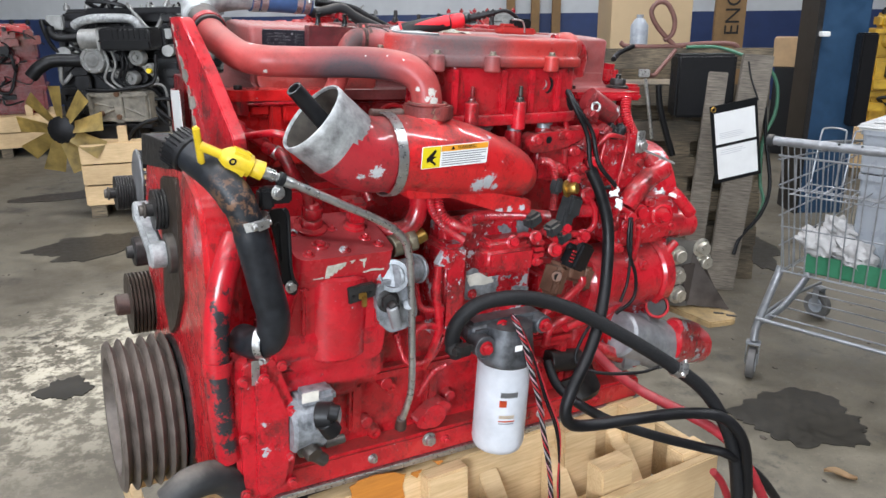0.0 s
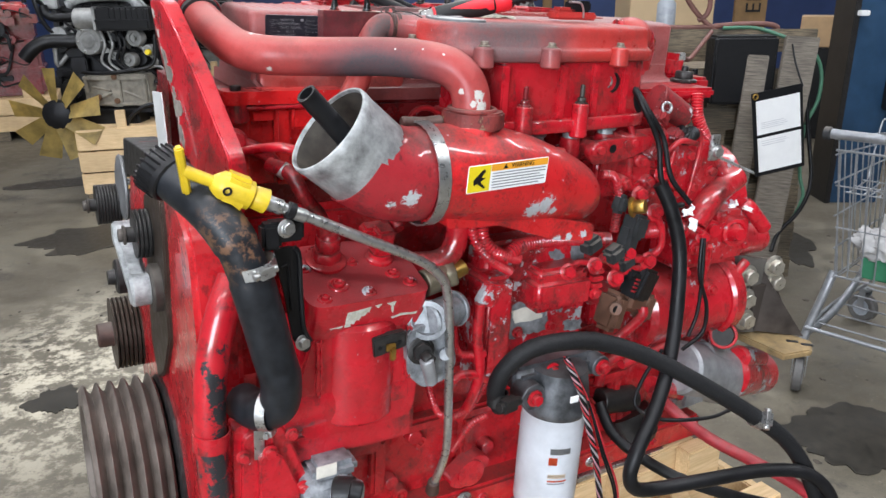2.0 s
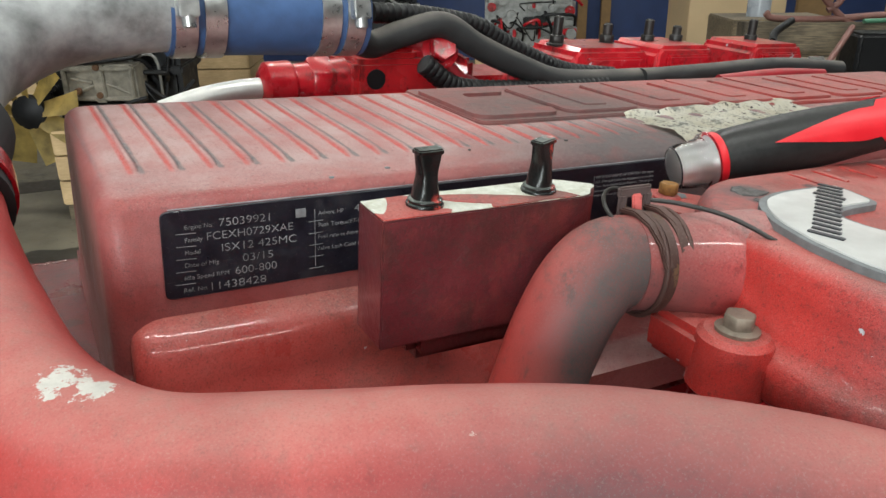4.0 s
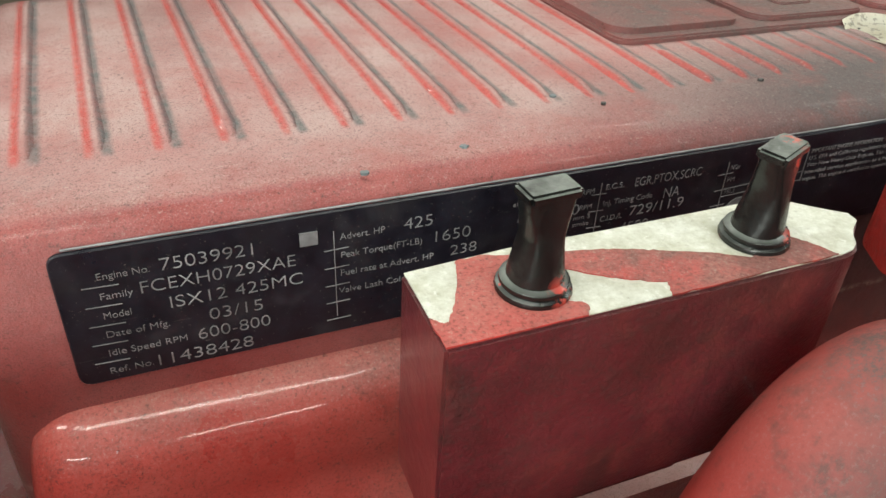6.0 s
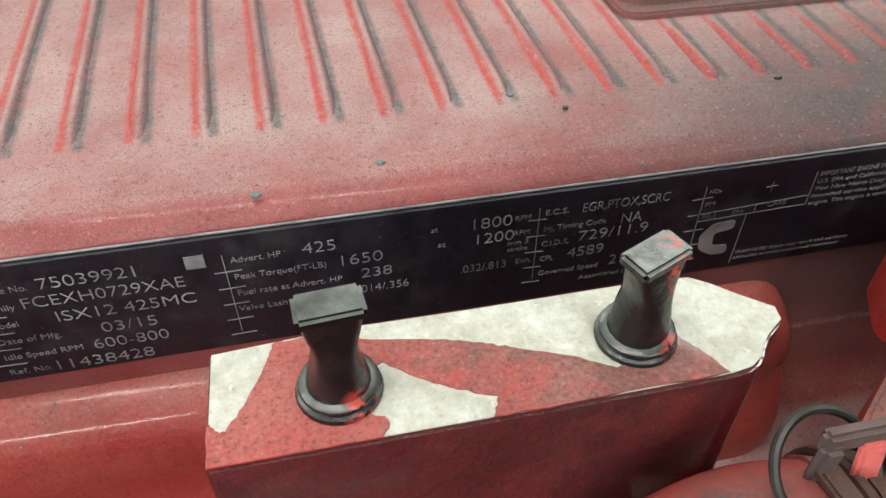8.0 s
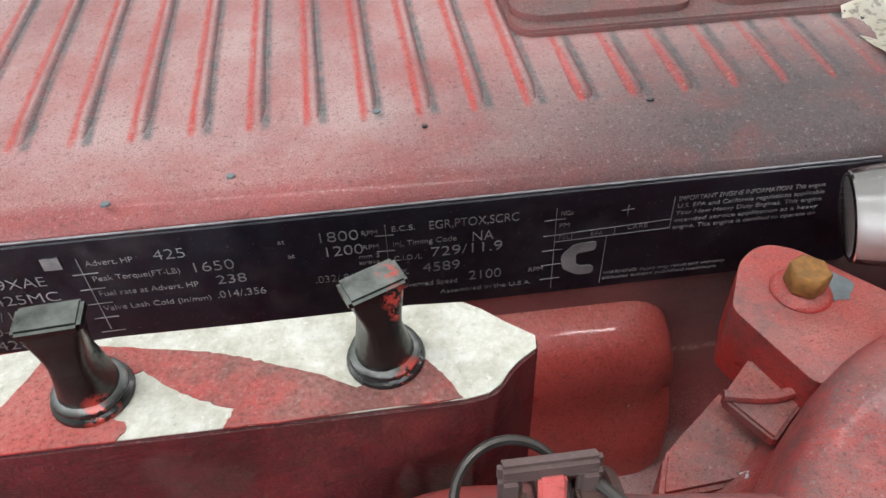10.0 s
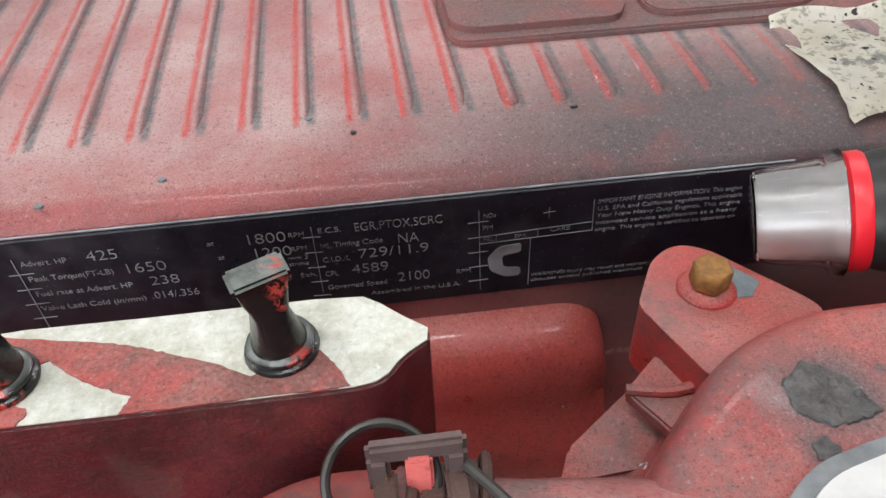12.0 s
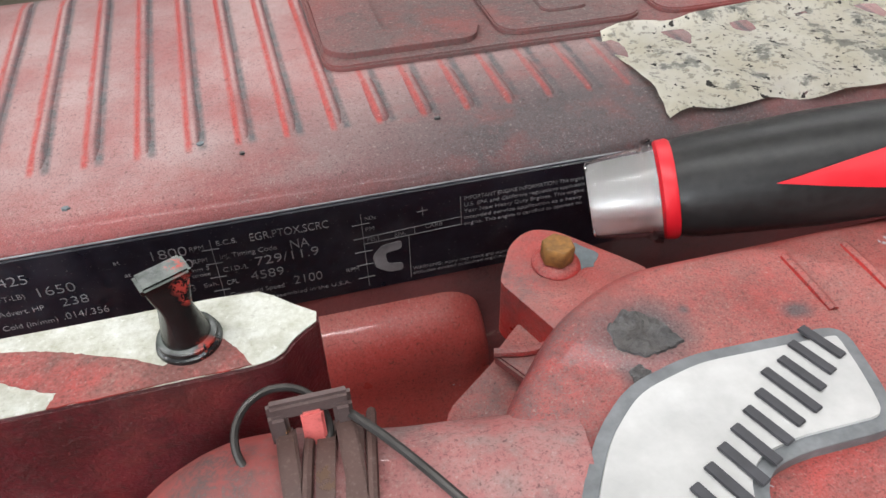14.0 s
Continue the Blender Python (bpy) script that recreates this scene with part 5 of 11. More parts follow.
for x, y in ((0.150, -0.150), (0.160, -0.172), (0.176, -0.192)):
    bm = nb()
    prism(bm, [(0, 1.272), (0.030, 1.272), (0.030, 1.312), (0.022, 1.312)], (x, y, 0), (0.8, 0.5, 0), (0, 0, 1), (0.0022, -0.0035, 0), 0.0006)
    part("cover_fin", bm, RED_INTAKE, intake)
# Rear-left ear that reaches under the cover's edge, with its web and rusty bolt.
EAR = rounded([(0.1752, -0.0350), (0.1820, -0.0224), (0.1868, -0.0186), (0.1911, -0.0178), (0.1963, -0.0205), (0.2087, -0.0352), (0.2125, -0.0400), (0.2125, -0.0560), (0.1832, -0.0556)], 0.0022, 3)
bm = nb()
prism(bm, EAR, (0, 0, 1.2820), (1, 0, 0), (0, 1, 0), (0, 0, 0.0180), 0.0007, 2)
prism(bm, [(0.1788, -0.0412), (0.1688, -0.0503), (0.1750, -0.0612), (0.1862, -0.0520)], (0, 0, 1.2885), (1, 0, 0), (0, 1, 0), (0, 0, 0.0032), 0.0006)
sweep(bm, [(0.1690, -0.0504, 1.2922), (0.178, -0.0524, 1.2926), (0.187, -0.0512, 1.2936)], 0.0012, 8, 6)
prism(bm, [(0.1735, -0.0435), (0.156, -0.0570), (0.152, -0.0660), (0.180, -0.0640)], (0, 0, 1.264), (1, 0, 0), (0, 1, 0), (0, 0, 0.0205), 0.001)
ear = part("mounting_ear", bm, RED_INTAKE, intake)
bm = nb()
lathe(bm, [(0, 0.0061), (0.0005, 0.0063), (0.0013, 0.0058), (0.0018, 0.0046)], (0.1910, -0.0326, 1.2999), (0.03, -0.02, 1), 28)
part("bolt_washer", bm, RED_INTAKE, ear, "red-painted bolt flange")
bm = nb()
hexbolt(bm, (0.1910, -0.0326, 1.3012), (0.03, -0.02, 1), 0.0076, 0.0050, False)
part("rusty_bolt", bm, RUST_BOLT, ear, "rusty hex bolt head")
bm = nb()
prism(bm, torn([(0.1965, -0.0270), (0.1990, -0.0262), (0.2030, -0.0318), (0.2000, -0.0360), (0.1965, -0.0365)], 0.0004, 4, 21), (0, 0, 1.2999), (1, 0, 0), (0, 1, 0), (0, 0, 0.0003), 0)
part("bare_patch", bm, TEAL_METAL, ear, "blue-grey primer where paint came off")
for x in (0.2345, 0.2500, 0.2700, 0.2900):
    bm = nb()
    sweep(bm, [(x, -0.0595, 1.3141), (x, -0.0675, 1.3144), (x, -0.0770, 1.3141)], 0.0014, 8, 4)
    part("cover_rib", bm, RED_INTAKE, intake)
# Flaked patch down to dark grey metal.
def scab(outline, z, height, seed):
    """A rough, lumpy crust of bare metal inside a ragged outline."""
    bm = nb()
    c = Vector((sum(p[0] for p in outline) / len(outline), sum(p[1] for p in outline) / len(outline), 0))
    rows = []
    for k, f in enumerate((1.0, 0.93, 0.80, 0.64, 0.46, 0.28, 0.12)):
        row = []
        for x, y in outline:
            q = c + (Vector((x, y, 0)) - c) * f
            lump = 0 if k == 0 else height * (0.45 + 1.1 * noise.noise((q.x * 900, q.y * 900, seed)) + 0.5 * noise.noise((q.x * 2300, q.y * 2300, seed)))
            row.append(bm.verts.new((q.x, q.y, z - 0.0006 if k == 0 else z + max(0.0001, lump))))
        rows.append(row)
    for a, b in zip(rows, rows[1:]):
        for k in range(len(a)):
            bm.faces.new((a[k], a[(k + 1) % len(a)], b[(k + 1) % len(a)], b[k]))
    bm.faces.new(rows[-1])
    return bm


bm = scab(torn([(0.1919, -0.0645), (0.1959, -0.0673), (0.1990, -0.0711), (0.2005, -0.0767), (0.1955, -0.0782), (0.1905, -0.0785), (0.1862, -0.0752), (0.1864, -0.0691)], 0.0003, 6, 9), 1.3148, 0.0007, 2.0)
part("bare_patch", bm, DARK_PATCH, intake, "paint flaked to dark grey metal", 25)
bm = scab(torn([(0.1890, -0.0795), (0.1905, -0.0820), (0.1885, -0.0845), (0.1858, -0.0838), (0.1860, -0.0808)], 0.0003, 4, 31), 1.3148, 0.0005, 5.0)
part("bare_patch", bm, DARK_PATCH, intake, "small flaked spot", 25)
# Round badge: white field, dark rim, plain bars for its lettering.
BADGE = rounded([(0.2310, -0.0828), (0.1980, -0.0818), (0.1830, -0.0855), (0.1730, -0.0940), (0.1650, -0.1060), (0.1590, -0.1250), (0.1570, -0.1450), (0.1600, -0.1620), (0.1670, -0.1750), (0.1810, -0.1830), (0.1970, -0.1850), (0.2130, -0.1800),
                 (0.2250, -0.1600), (0.2120, -0.1460), (0.2020, -0.1360), (0.1950, -0.1240), (0.1950, -0.1130), (0.1985, -0.1085), (0.2060, -0.1070), (0.2260, -0.1070), (0.2290, -0.0960)], 0.005, 4)
bm = nb()
prism(bm, BADGE, (0, 0, 1.3139), (1, 0, 0), (0, 1, 0), (0, 0, 0.0034), 0.0008)
badge = part("badge", bm, BADGE_RIM, intake, "raised round badge, white with a dark grey rim")
bm = nb()
shells(bm, BADGE, [(1.3170, 0.0026), (1.3179, 0.0028)])
part("badge_face", bm, BADGE_WHITE, badge)
for k in range(14):
    bm = nb()
    f = k / 13
    c = Vector((0.1690 + 0.0545 * f, -0.1240 + 0.0375 * f, 1.3182))
    box(bm, c, (0.0023, 0.0118 if k in (0, 10) else 0.0094, 0.0006), 0.0002, Euler((0, 0, radians(21))).to_matrix())
    part("lettering_bar", bm, BADGE_INK, badge)

# Torn, stained paper label on the cover.
bm = nb()
nx, ny = 44, 16
grid = []
rnd = random.Random(7)
for i in range(nx + 1):
    row = []
    for j in range(ny + 1):
        s, t_ = i / nx, j / ny
        x = 0.2400 + 0.150 * s + 0.002 * (1 - t_) * math.sin(t_ * 4)
        y0 = 0.0045 + 0.0015 * math.sin(9 * s) + 0.0012 * math.sin(31 * s)
        y1 = 0.0556 + 0.012 * s + 0.0012 * math.sin(23 * s)
        y = y0 + (y1 - y0) * t_
        base_z = 1.3105 if y < 0.012 else 1.3132 + (y - 0.016) * 0.03 if y < 0.06 else 1.3152
        base_z = max(base_z, (1.3110 if y < 0.008 else 1.3128 if y < 0.016 else 1.3140) + (0.0030 if y > 0.0555 else 0))
        wav = 0.0007 * math.sin(38 * s + 5 * t_) + 0.0009 * noise.noise((s * 14, t_ * 5, 0.3)) + (0.0018 * max(0, 1 - t_ * 6) * (0.5 + 0.5 * math.sin(17 * s)))
        row.append(bm.verts.new((x, y, base_z + 0.0012 + wav)))
    grid.append(row)
for i in range(nx):
    for j in range(ny):
        bm.faces.new((grid[i][j], grid[i + 1][j], grid[i + 1][j + 1], grid[i][j + 1]))
bmesh.ops.solidify(bm, geom=bm.faces[:], thickness=0.0003)
part("paper_label", bm, OLD_PAPER, cover, "torn cream paper label with black specks", 80)

# ---- the engine: block, head and front ----
bm = nb()
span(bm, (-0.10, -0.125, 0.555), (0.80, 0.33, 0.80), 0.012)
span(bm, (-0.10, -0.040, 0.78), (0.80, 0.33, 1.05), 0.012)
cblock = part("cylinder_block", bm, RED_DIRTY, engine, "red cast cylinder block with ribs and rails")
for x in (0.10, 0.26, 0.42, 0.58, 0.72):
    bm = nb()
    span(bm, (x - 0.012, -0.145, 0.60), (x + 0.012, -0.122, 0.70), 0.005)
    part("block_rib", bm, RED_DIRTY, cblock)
bm = nb()
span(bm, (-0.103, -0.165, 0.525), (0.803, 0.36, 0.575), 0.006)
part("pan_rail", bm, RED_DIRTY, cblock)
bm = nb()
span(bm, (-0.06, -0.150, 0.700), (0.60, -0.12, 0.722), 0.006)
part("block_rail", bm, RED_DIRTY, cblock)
bm = nb()
span(bm, (-0.12, -0.168, 0.512), (0.82, 0.363, 0.524), 0.002)
part("pan_gasket", bm, STEEL, engine, "bright sealing strip above the oil pan")
bm = nb()
span(bm, (-0.08, -0.145, 0.40), (0.80, 0.34, 0.512), 0.03, 4)
part("oil_pan", bm, DARK_STEEL, engine, "dark oil pan down in the crate")
# Head in the shaded red: the hollow's shade is in its colour.
bm = nb()
span(bm, (-0.095, -0.028, 1.045), (0.735, 0.25, 1.196), 0.006)
chead = part("cylinder_head", bm, RED_CASE, engine, "red cylinder head with moulded pockets")
bm = nb()
span(bm, (-0.093, -0.034, 1.085), (0.066, -0.02, 1.192), 0.004, 3)
panel_ = part("head_panel", bm, RED_LIT, chead)
for x0, x1, z0, z1 in ((-0.093, -0.0555, 1.085, 1.192), (-0.0235, 0.0005, 1.085, 1.192), (0.044, 0.066, 1.085, 1.192), (-0.0575, -0.0215, 1.170, 1.1925), (-0.0015, 0.046, 1.160, 1.1925)):
    bm = nb()
    span(bm, (x0, -0.047, z0), (x1, -0.032, z1), 0.005, 3)
    part("pocket_web", bm, RED_LIT, panel_)
bm = nb()
sweep(bm, [(-0.094, -0.050, 1.194), (-0.060, -0.053, 1.193), (0.000, -0.055, 1.194), (0.066, -0.056, 1.195)], 0.0032, 10, 6)
part("head_rim", bm, RED_WORN, chead, "worn edge along the head")
bm = nb()
prism(bm, rounded([(-0.094, -0.020), (-0.094, -0.056), (-0.078, -0.066), (-0.062, -0.058), (-0.054, -0.062), (-0.030, -0.058), (0.072, -0.056), (0.072, -0.020)], 0.007, 5), (0, 0, 1.198), (1, 0, 0), (0, 1, 0), (0, 0, 0.017), 0.0055, 4)
part("head_ledge", bm, RED_LIT, chead)
bm = nb()
cyl(bm, (-0.082, -0.040, 1.146), (-0.084, -0.068, 1.152), 0.021, 0.019, 26, 0.003)
cyl(bm, (-0.084, -0.066, 1.152), (-0.085, -0.074, 1.154), 0.0155, 0.0145, 24, 0.003)
sweep(bm, [(-0.075, -0.062, 1.150), (-0.045, -0.066, 1.135), (-0.020, -0.075, 1.105)], 0.010, 14, 5)
part("core_plug", bm, RED_CHIPPED, chead)
# Black box added in place of the hollow's deep shade, injector plugs before it.
bm = nb()
span(bm, (0.120, -0.085, 1.06), (0.40, -0.03, 1.160), 0.006)
hbox = part("harness_shade_box", bm, BLACK, engine, "black harness box standing in for the shade of the hollow")
for k in range(7):
    bm = nb()
    box(bm, (0.145 + 0.036 * k, -0.092, 1.125 + 0.010 * (k % 2)), (0.020, 0.018, 0.036), 0.004, Euler((0.2, 0, 0.2 * (k % 3))).to_matrix())
    part("harness_plug", bm, BLACK, hbox)
bm = nb()
span(bm, (0.40, -0.075, 1.08), (0.733, -0.02, 1.17), 0.01)
part("head_port_box", bm, RED, chead)
for x, y, z in ((0.66, -0.08, 1.12), (0.57, -0.08, 1.12), (0.71, -0.08, 1.155)):
    bm = nb()
    cyl(bm, (x, y + 0.02, z), (x, y - 0.004, z), 0.014, 0.012)
    hexbolt(bm, (x, y - 0.004, z), (0, -1, 0), 0.012, 0.007)
    part("head_bolt", bm, RED, engine)

# Gear housing at the front.
bm = nb()
prism(bm, rounded([(-0.170, 0.545), (-0.185, 0.70), (-0.175, 0.92), (-0.150, 1.06), (-0.02, 1.10), (0.26, 1.10), (0.34, 0.95), (0.36, 0.72), (0.30, 0.53)], 0.05, 5), (-0.165, 0, 0), (0, 1, 0), (0, 0, 1), (0.055, 0, 0), 0.012, 3)
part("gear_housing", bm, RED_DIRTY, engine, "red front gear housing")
bm = nb()
prism(bm, rounded([(-0.130, 0.560), (-0.1350, 0.70), (-0.130, 0.825), (-0.080, 0.830), (-0.062, 0.78), (-0.048, 0.74), (-0.046, 0.64), (-0.060, 0.585)], 0.012, 4), (0, -0.232, 0), (1, 0, 0), (0, 0, 1), (0, 0.10, 0), 0.006, 3)
span(bm, (-0.100, -0.237, 0.585), (-0.092, -0.21, 0.82), 0.003)
pump_house = part("drive_housing", bm, RED_CHIPPED, engine, "red drive housing, paint chipped at its edges")
bm = nb()
box(bm, (-0.111, -0.234, 0.81), (0.013, 0.0015, 0.042), 0.0005)
part("tag", bm, STEEL, pump_house, "small worn metal tag")
for x, z in ((-0.132, 0.60), (-0.132, 0.70), (-0.132, 0.80), (-0.07, 0.815), (-0.055, 0.60)):
    bm = nb()
    hexbolt(bm, (x, -0.236, z), (0, -1, 0), 0.011, 0.007)
    part("housing_bolt", bm, RED, pump_house)

# Tall front bracket plate.
FACE = [(-0.164, 0.003, 1.320), (-0.158, -0.040, 1.322), (-0.143, -0.128, 1.248), (-0.128, -0.209, 1.165), (-0.127, -0.213, 1.123), (-0.129, -0.186, 1.078), (-0.139, -0.105, 1.043), (-0.146, -0.060, 1.048), (-0.148, -0.058, 1.119), (-0.151, -0.057, 1.190), (-0.159, -0.018, 1.267)]
BN = Vector((0.989, 0.142, 0.034)).normalized()
BU = (Vector((0, 1, 0)) - BN * BN.y).normalized()
BV = BN.cross(BU)
BO = Vector(FACE[0])
bm = nb()
prism(bm, rounded([((Vector(p) - BO).dot(BU), (Vector(p) - BO).dot(BV)) for p in FACE], 0.010, 3), BO, BU, BV, BN * 0.020, 0.0035, 3)
bracket = part("front_bracket", bm, RED_BRACKET, engine, "tall red bracket plate with a worn bare edge")
bm = nb()
prism(bm, [(p[1], p[2]) for p in ((-0.166, 0.015, 1.207), (-0.166, -0.045, 1.214), (-0.166, -0.067, 1.135), (-0.166, -0.008, 1.124))], (-0.166, 0, 0), (0, 1, 0), (0, 0, 1), (0.0015, 0, 0), 0)
part("paper_strip", bm, LID_WHITE, bracket, "strip of white paper")
# Folded flange along the bracket's outer edge.
bm = nb()
cols_ = []
for p, w in (((-0.164, 0.003, 1.318), 0.048), ((-0.159, -0.018, 1.267), 0.056), ((-0.151, -0.057, 1.190), 0.056), ((-0.148, -0.058, 1.119), 0.044), ((-0.147, -0.060, 1.052), 0.030)):
    a_ = Vector(p) + BN * 0.003 - BU * 0.003
    b_ = a_ + BU * w + BN * 0.012
    off = Vector((0.004, 0.0, 0.0))
    cols_.append([bm.verts.new(v) for v in (a_, b_, b_ + off, a_ + off)])
for c0, c1 in zip(cols_, cols_[1:]):
    for k in range(4):
        bm.faces.new((c0[k], c0[(k + 1) % 4], c1[(k + 1) % 4], c1[k]))
bm.faces.new(cols_[0][::-1])
bm.faces.new(cols_[-1])
bmesh.ops.recalc_face_normals(bm, faces=bm.faces[:])
# Its dark red carries the shade of a face turned away.
part("bracket_flange", bm, RED_CASE, bracket, "dark red folded flange, its shade painted in")
for k, pts in enumerate((((-0.0298, -0.0554), (-0.0411, -0.0578), (-0.0476, -0.0708), (-0.0392, -0.0766), (-0.0318, -0.0671)),
                          ((-0.0347, -0.0753), (-0.056, -0.0751), (-0.0608, -0.0847), (-0.0541, -0.0939), (-0.0404, -0.0918)),
                          ((-0.0534, -0.0973), (-0.0601, -0.0983), (-0.067, -0.1095), (-0.0571, -0.1123)),
                          ((-0.0539, -0.1161), (-0.0756, -0.1119), (-0.0844, -0.1244), (-0.0786, -0.1302), (-0.0592, -0.1345), (-0.0564, -0.1262)),
                          ((-0.0621, -0.1428), (-0.0737, -0.1429), (-0.0814, -0.1609), (-0.0768, -0.172), (-0.0688, -0.1663)))):
    bm = nb()
    prism(bm, torn(pts, 0.0012, 5, 61 + k), BO - BN * 0.0006, BU, BV, BN * 0.003, 0)
    part("bare_chip", bm, CHIP_METAL, bracket, "bare metal where paint chipped off")
bm = nb()
span(bm, (-0.150, -0.02, 1.02), (-0.100, 0.075, 1.24), 0.012)
span(bm, (-0.120, 0.07, 1.02), (-0.100, 0.26, 1.19), 0.008)
part("front_cover", bm, RED_CASE, engine)

# Crankshaft pulley: ridged ring on a dark damper.
bm = nb()
C = (-0.285, 0.10, 0.598)
prof = [(0.0, 0.110), (0.0, 0.136)]
for k in range(5):
    a = 0.004 + 0.0198 * k
    prof += [(a, 0.1405), (a + 0.0020, 0.1420), (a + 0.0040, 0.1405), (a + 0.0085, 0.1290), (a + 0.0120, 0.1265), (a + 0.0155, 0.1300)]
prof += [(0.103, 0.142), (0.107, 0.136), (0.107, 0.05)]
lathe(bm, prof, C, (1, 0, 0), 48, close=False)
lathe(bm, [(0.0, 0.110), (0.045, 0.102), (0.05, 0.04), (0.03, 0.03), (0.03, 0.0)], C, (1, 0, 0), 48, close=False)
crank = part("crank_pulley", bm, IRON_PULLEY, engine, "worn grooved crankshaft pulley")
bm = nb()
lathe(bm, [(0, 0.06), (0, 0.132), (0.004, 0.137), (0.042, 0.137), (0.046, 0.130), (0.046, 0.05)], (-0.174, 0.10, 0.598), (1, 0, 0), 48)
part("damper", bm, DARK_STEEL, crank, "dark vibration damper")
for k in range(6):
    a = 2 * math.pi * k / 6
    bm = nb()
    hexbolt(bm, (-0.252, 0.10 + 0.06 * math.cos(a), 0.598 + 0.06 * math.sin(a)), (-1, 0, 0), 0.018, 0.010)
    part("pulley_bolt", bm, DARK_STEEL, crank)


def ribbed_pulley(name, c, r, width, label, mat, grooves=8, hub=0.35):
    bm = nb()
    prof = [(0, r * hub), (0, r * 0.9), (0, r)]
    pitch = width / grooves
    for k in range(grooves):
        a = k * pitch
        prof += [(a + pitch * 0.3, r), (a + pitch * 0.5, r * 0.93), (a + pitch * 0.8, r)]
    prof += [(width, r), (width, r * hub)]
    lathe(bm, prof, c, (1, 0, 0), 36)
    cyl(bm, (c[0] - 0.012, c[1], c[2]), (c[0] + 0.01, c[1], c[2]), r * 0.32)
    p = part(name, bm, mat, engine, label)
    bm = nb()
    hexbolt(bm, (c[0] - 0.012, c[1], c[2]), (-1, 0, 0), 0.018, 0.008)
    part("pulley_bolt", bm, IRON, p)
    return p


ribbed_pulley("alternator_pulley", (-0.2087, 0.4379, 0.9401), 0.037, 0.040, "dark ribbed alternator pulley", DARK_STEEL)
ribbed_pulley("idler_pulley", (-0.1933, 0.0853, 0.993), 0.036, 0.046, "dark ribbed idler pulley", DARK_STEEL)
ribbed_pulley("water_pump_pulley", (-0.2102, 0.3484, 0.7193), 0.066, 0.060, "worn brown-black ribbed water pump pulley", PULLEY_BROWN)
bm = nb()
lathe(bm, [(0, 0.050), (0.004, 0.058), (0.030, 0.058), (0.040, 0.040), (0.060, 0.040)], (-0.152, 0.3484, 0.7193), (1, 0, 0), 32)
part("pump_hub", bm, RED_CASE2, engine, "dull red water pump hub")
bm = nb()
cyl(bm, (-0.236, 0.3484, 0.7193), (-0.205, 0.3484, 0.7193), 0.022, 0.023, 24, 0.002)
part("pump_nose", bm, IRON_RED, engine, "rusty pump shaft nose")
bm = nb()
A0 = (-0.1718, 0.3990, 0.9800)
lathe(bm, [(0, 0.024), (0, 0.046), (0.003, 0.058), (0.006, 0.060), (0.009, 0.058), (0.009, 0.03)], A0, (1, 0, 0), 44)
alt = part("alternator", bm, ALT_METAL, engine, "finned aluminium alternator housing")
for k in range(16):
    a = 2 * math.pi * k / 16
    bm = nb()
    box(bm, (A0[0] + 0.022, A0[1] + 0.047 * math.cos(a), A0[2] + 0.047 * math.sin(a)), (0.030, 0.022, 0.0030), 0.0006, Euler((a, 0, 0)).to_matrix())
    part("fin", bm, ALT_METAL, alt)
bm = nb()
cyl(bm, (A0[0] + 0.034, A0[1], A0[2]), (A0[0] + 0.10, A0[1], A0[2]), 0.052, 0.048, 32, 0.005)
part("alternator_body", bm, DARK_STEEL, alt, "dark alternator body")
bm = nb()
prism(bm, rounded([((-0.17, 0.301, 1.091)[1], (-0.17, 0.301, 1.091)[2]), ((-0.17, 0.027, 1.118)[1], (-0.17, 0.027, 1.118)[2]), ((-0.17, 0.038, 1.073)[1], (-0.17, 0.038, 1.073)[2]), ((-0.17, 0.313, 1.027)[1], (-0.17, 0.313, 1.027)[2])], 0.01), (-0.17, 0, 0), (0, 1, 0), (0, 0, 1), (0.05, 0, 0), 0.004)
part("alternator_bracket", bm, DARK_STEEL, alt)
# Belt tensioner arm and its smooth roller.
bm = nb()
T0, T1 = (-0.2125, 0.1747, 0.9664), (-0.2128, 0.0297, 0.9285)
cyl(bm, T0, (T0[0] + 0.03, T0[1], T0[2]), 0.020, bevel=0.004)
cyl(bm, T1, (T1[0] + 0.03, T1[1], T1[2]), 0.023, bevel=0.004)
d = (Vector(T1) - Vector(T0))
box(bm, (Vector(T0) + Vector(T1)) / 2 + Vector((0.014, 0, 0)), (0.022, 0.030, d.length), 0.007, d.to_track_quat("Z", "X").to_matrix())
arm = part("tensioner_arm", bm, RAW_ALU, engine, "cast aluminium belt tensioner arm")
bm = nb()
R0 = (-0.186, 0.0297, 0.9285)
lathe(bm, [(0, 0.018), (0, 0.032), (0.003, 0.035), (0.041, 0.035), (0.044, 0.032), (0.044, 0.018)], R0, (1, 0, 0), 36)
part("tensioner_roller", bm, IRON, arm, "rusty smooth tensioner roller")
bm = nb()
lathe(bm, [(-0.012, 0.008), (-0.012, 0.012), (0, 0.014), (0, 0.027), (0.003, 0.030), (0.040, 0.030), (0.043, 0.026), (0.043, 0.01)], (-0.205, 0.270, 0.860), (1, 0, 0), 30)
part("tensioner_body", bm, DARK_STEEL, arm, "black belt idler")
bm = nb()
prism(bm, rounded([(0.05, 0.70), (0.04, 1.06), (0.20, 1.10), (0.40, 1.05), (0.42, 0.66)], 0.05), (-0.150, 0, 0), (0, 1, 0), (0, 0, 1), (0.02, 0, 0), 0.004)
part("accessory_plate", bm, DARK_STEEL, engine, "dark accessory mounting plate")
bm = nb()
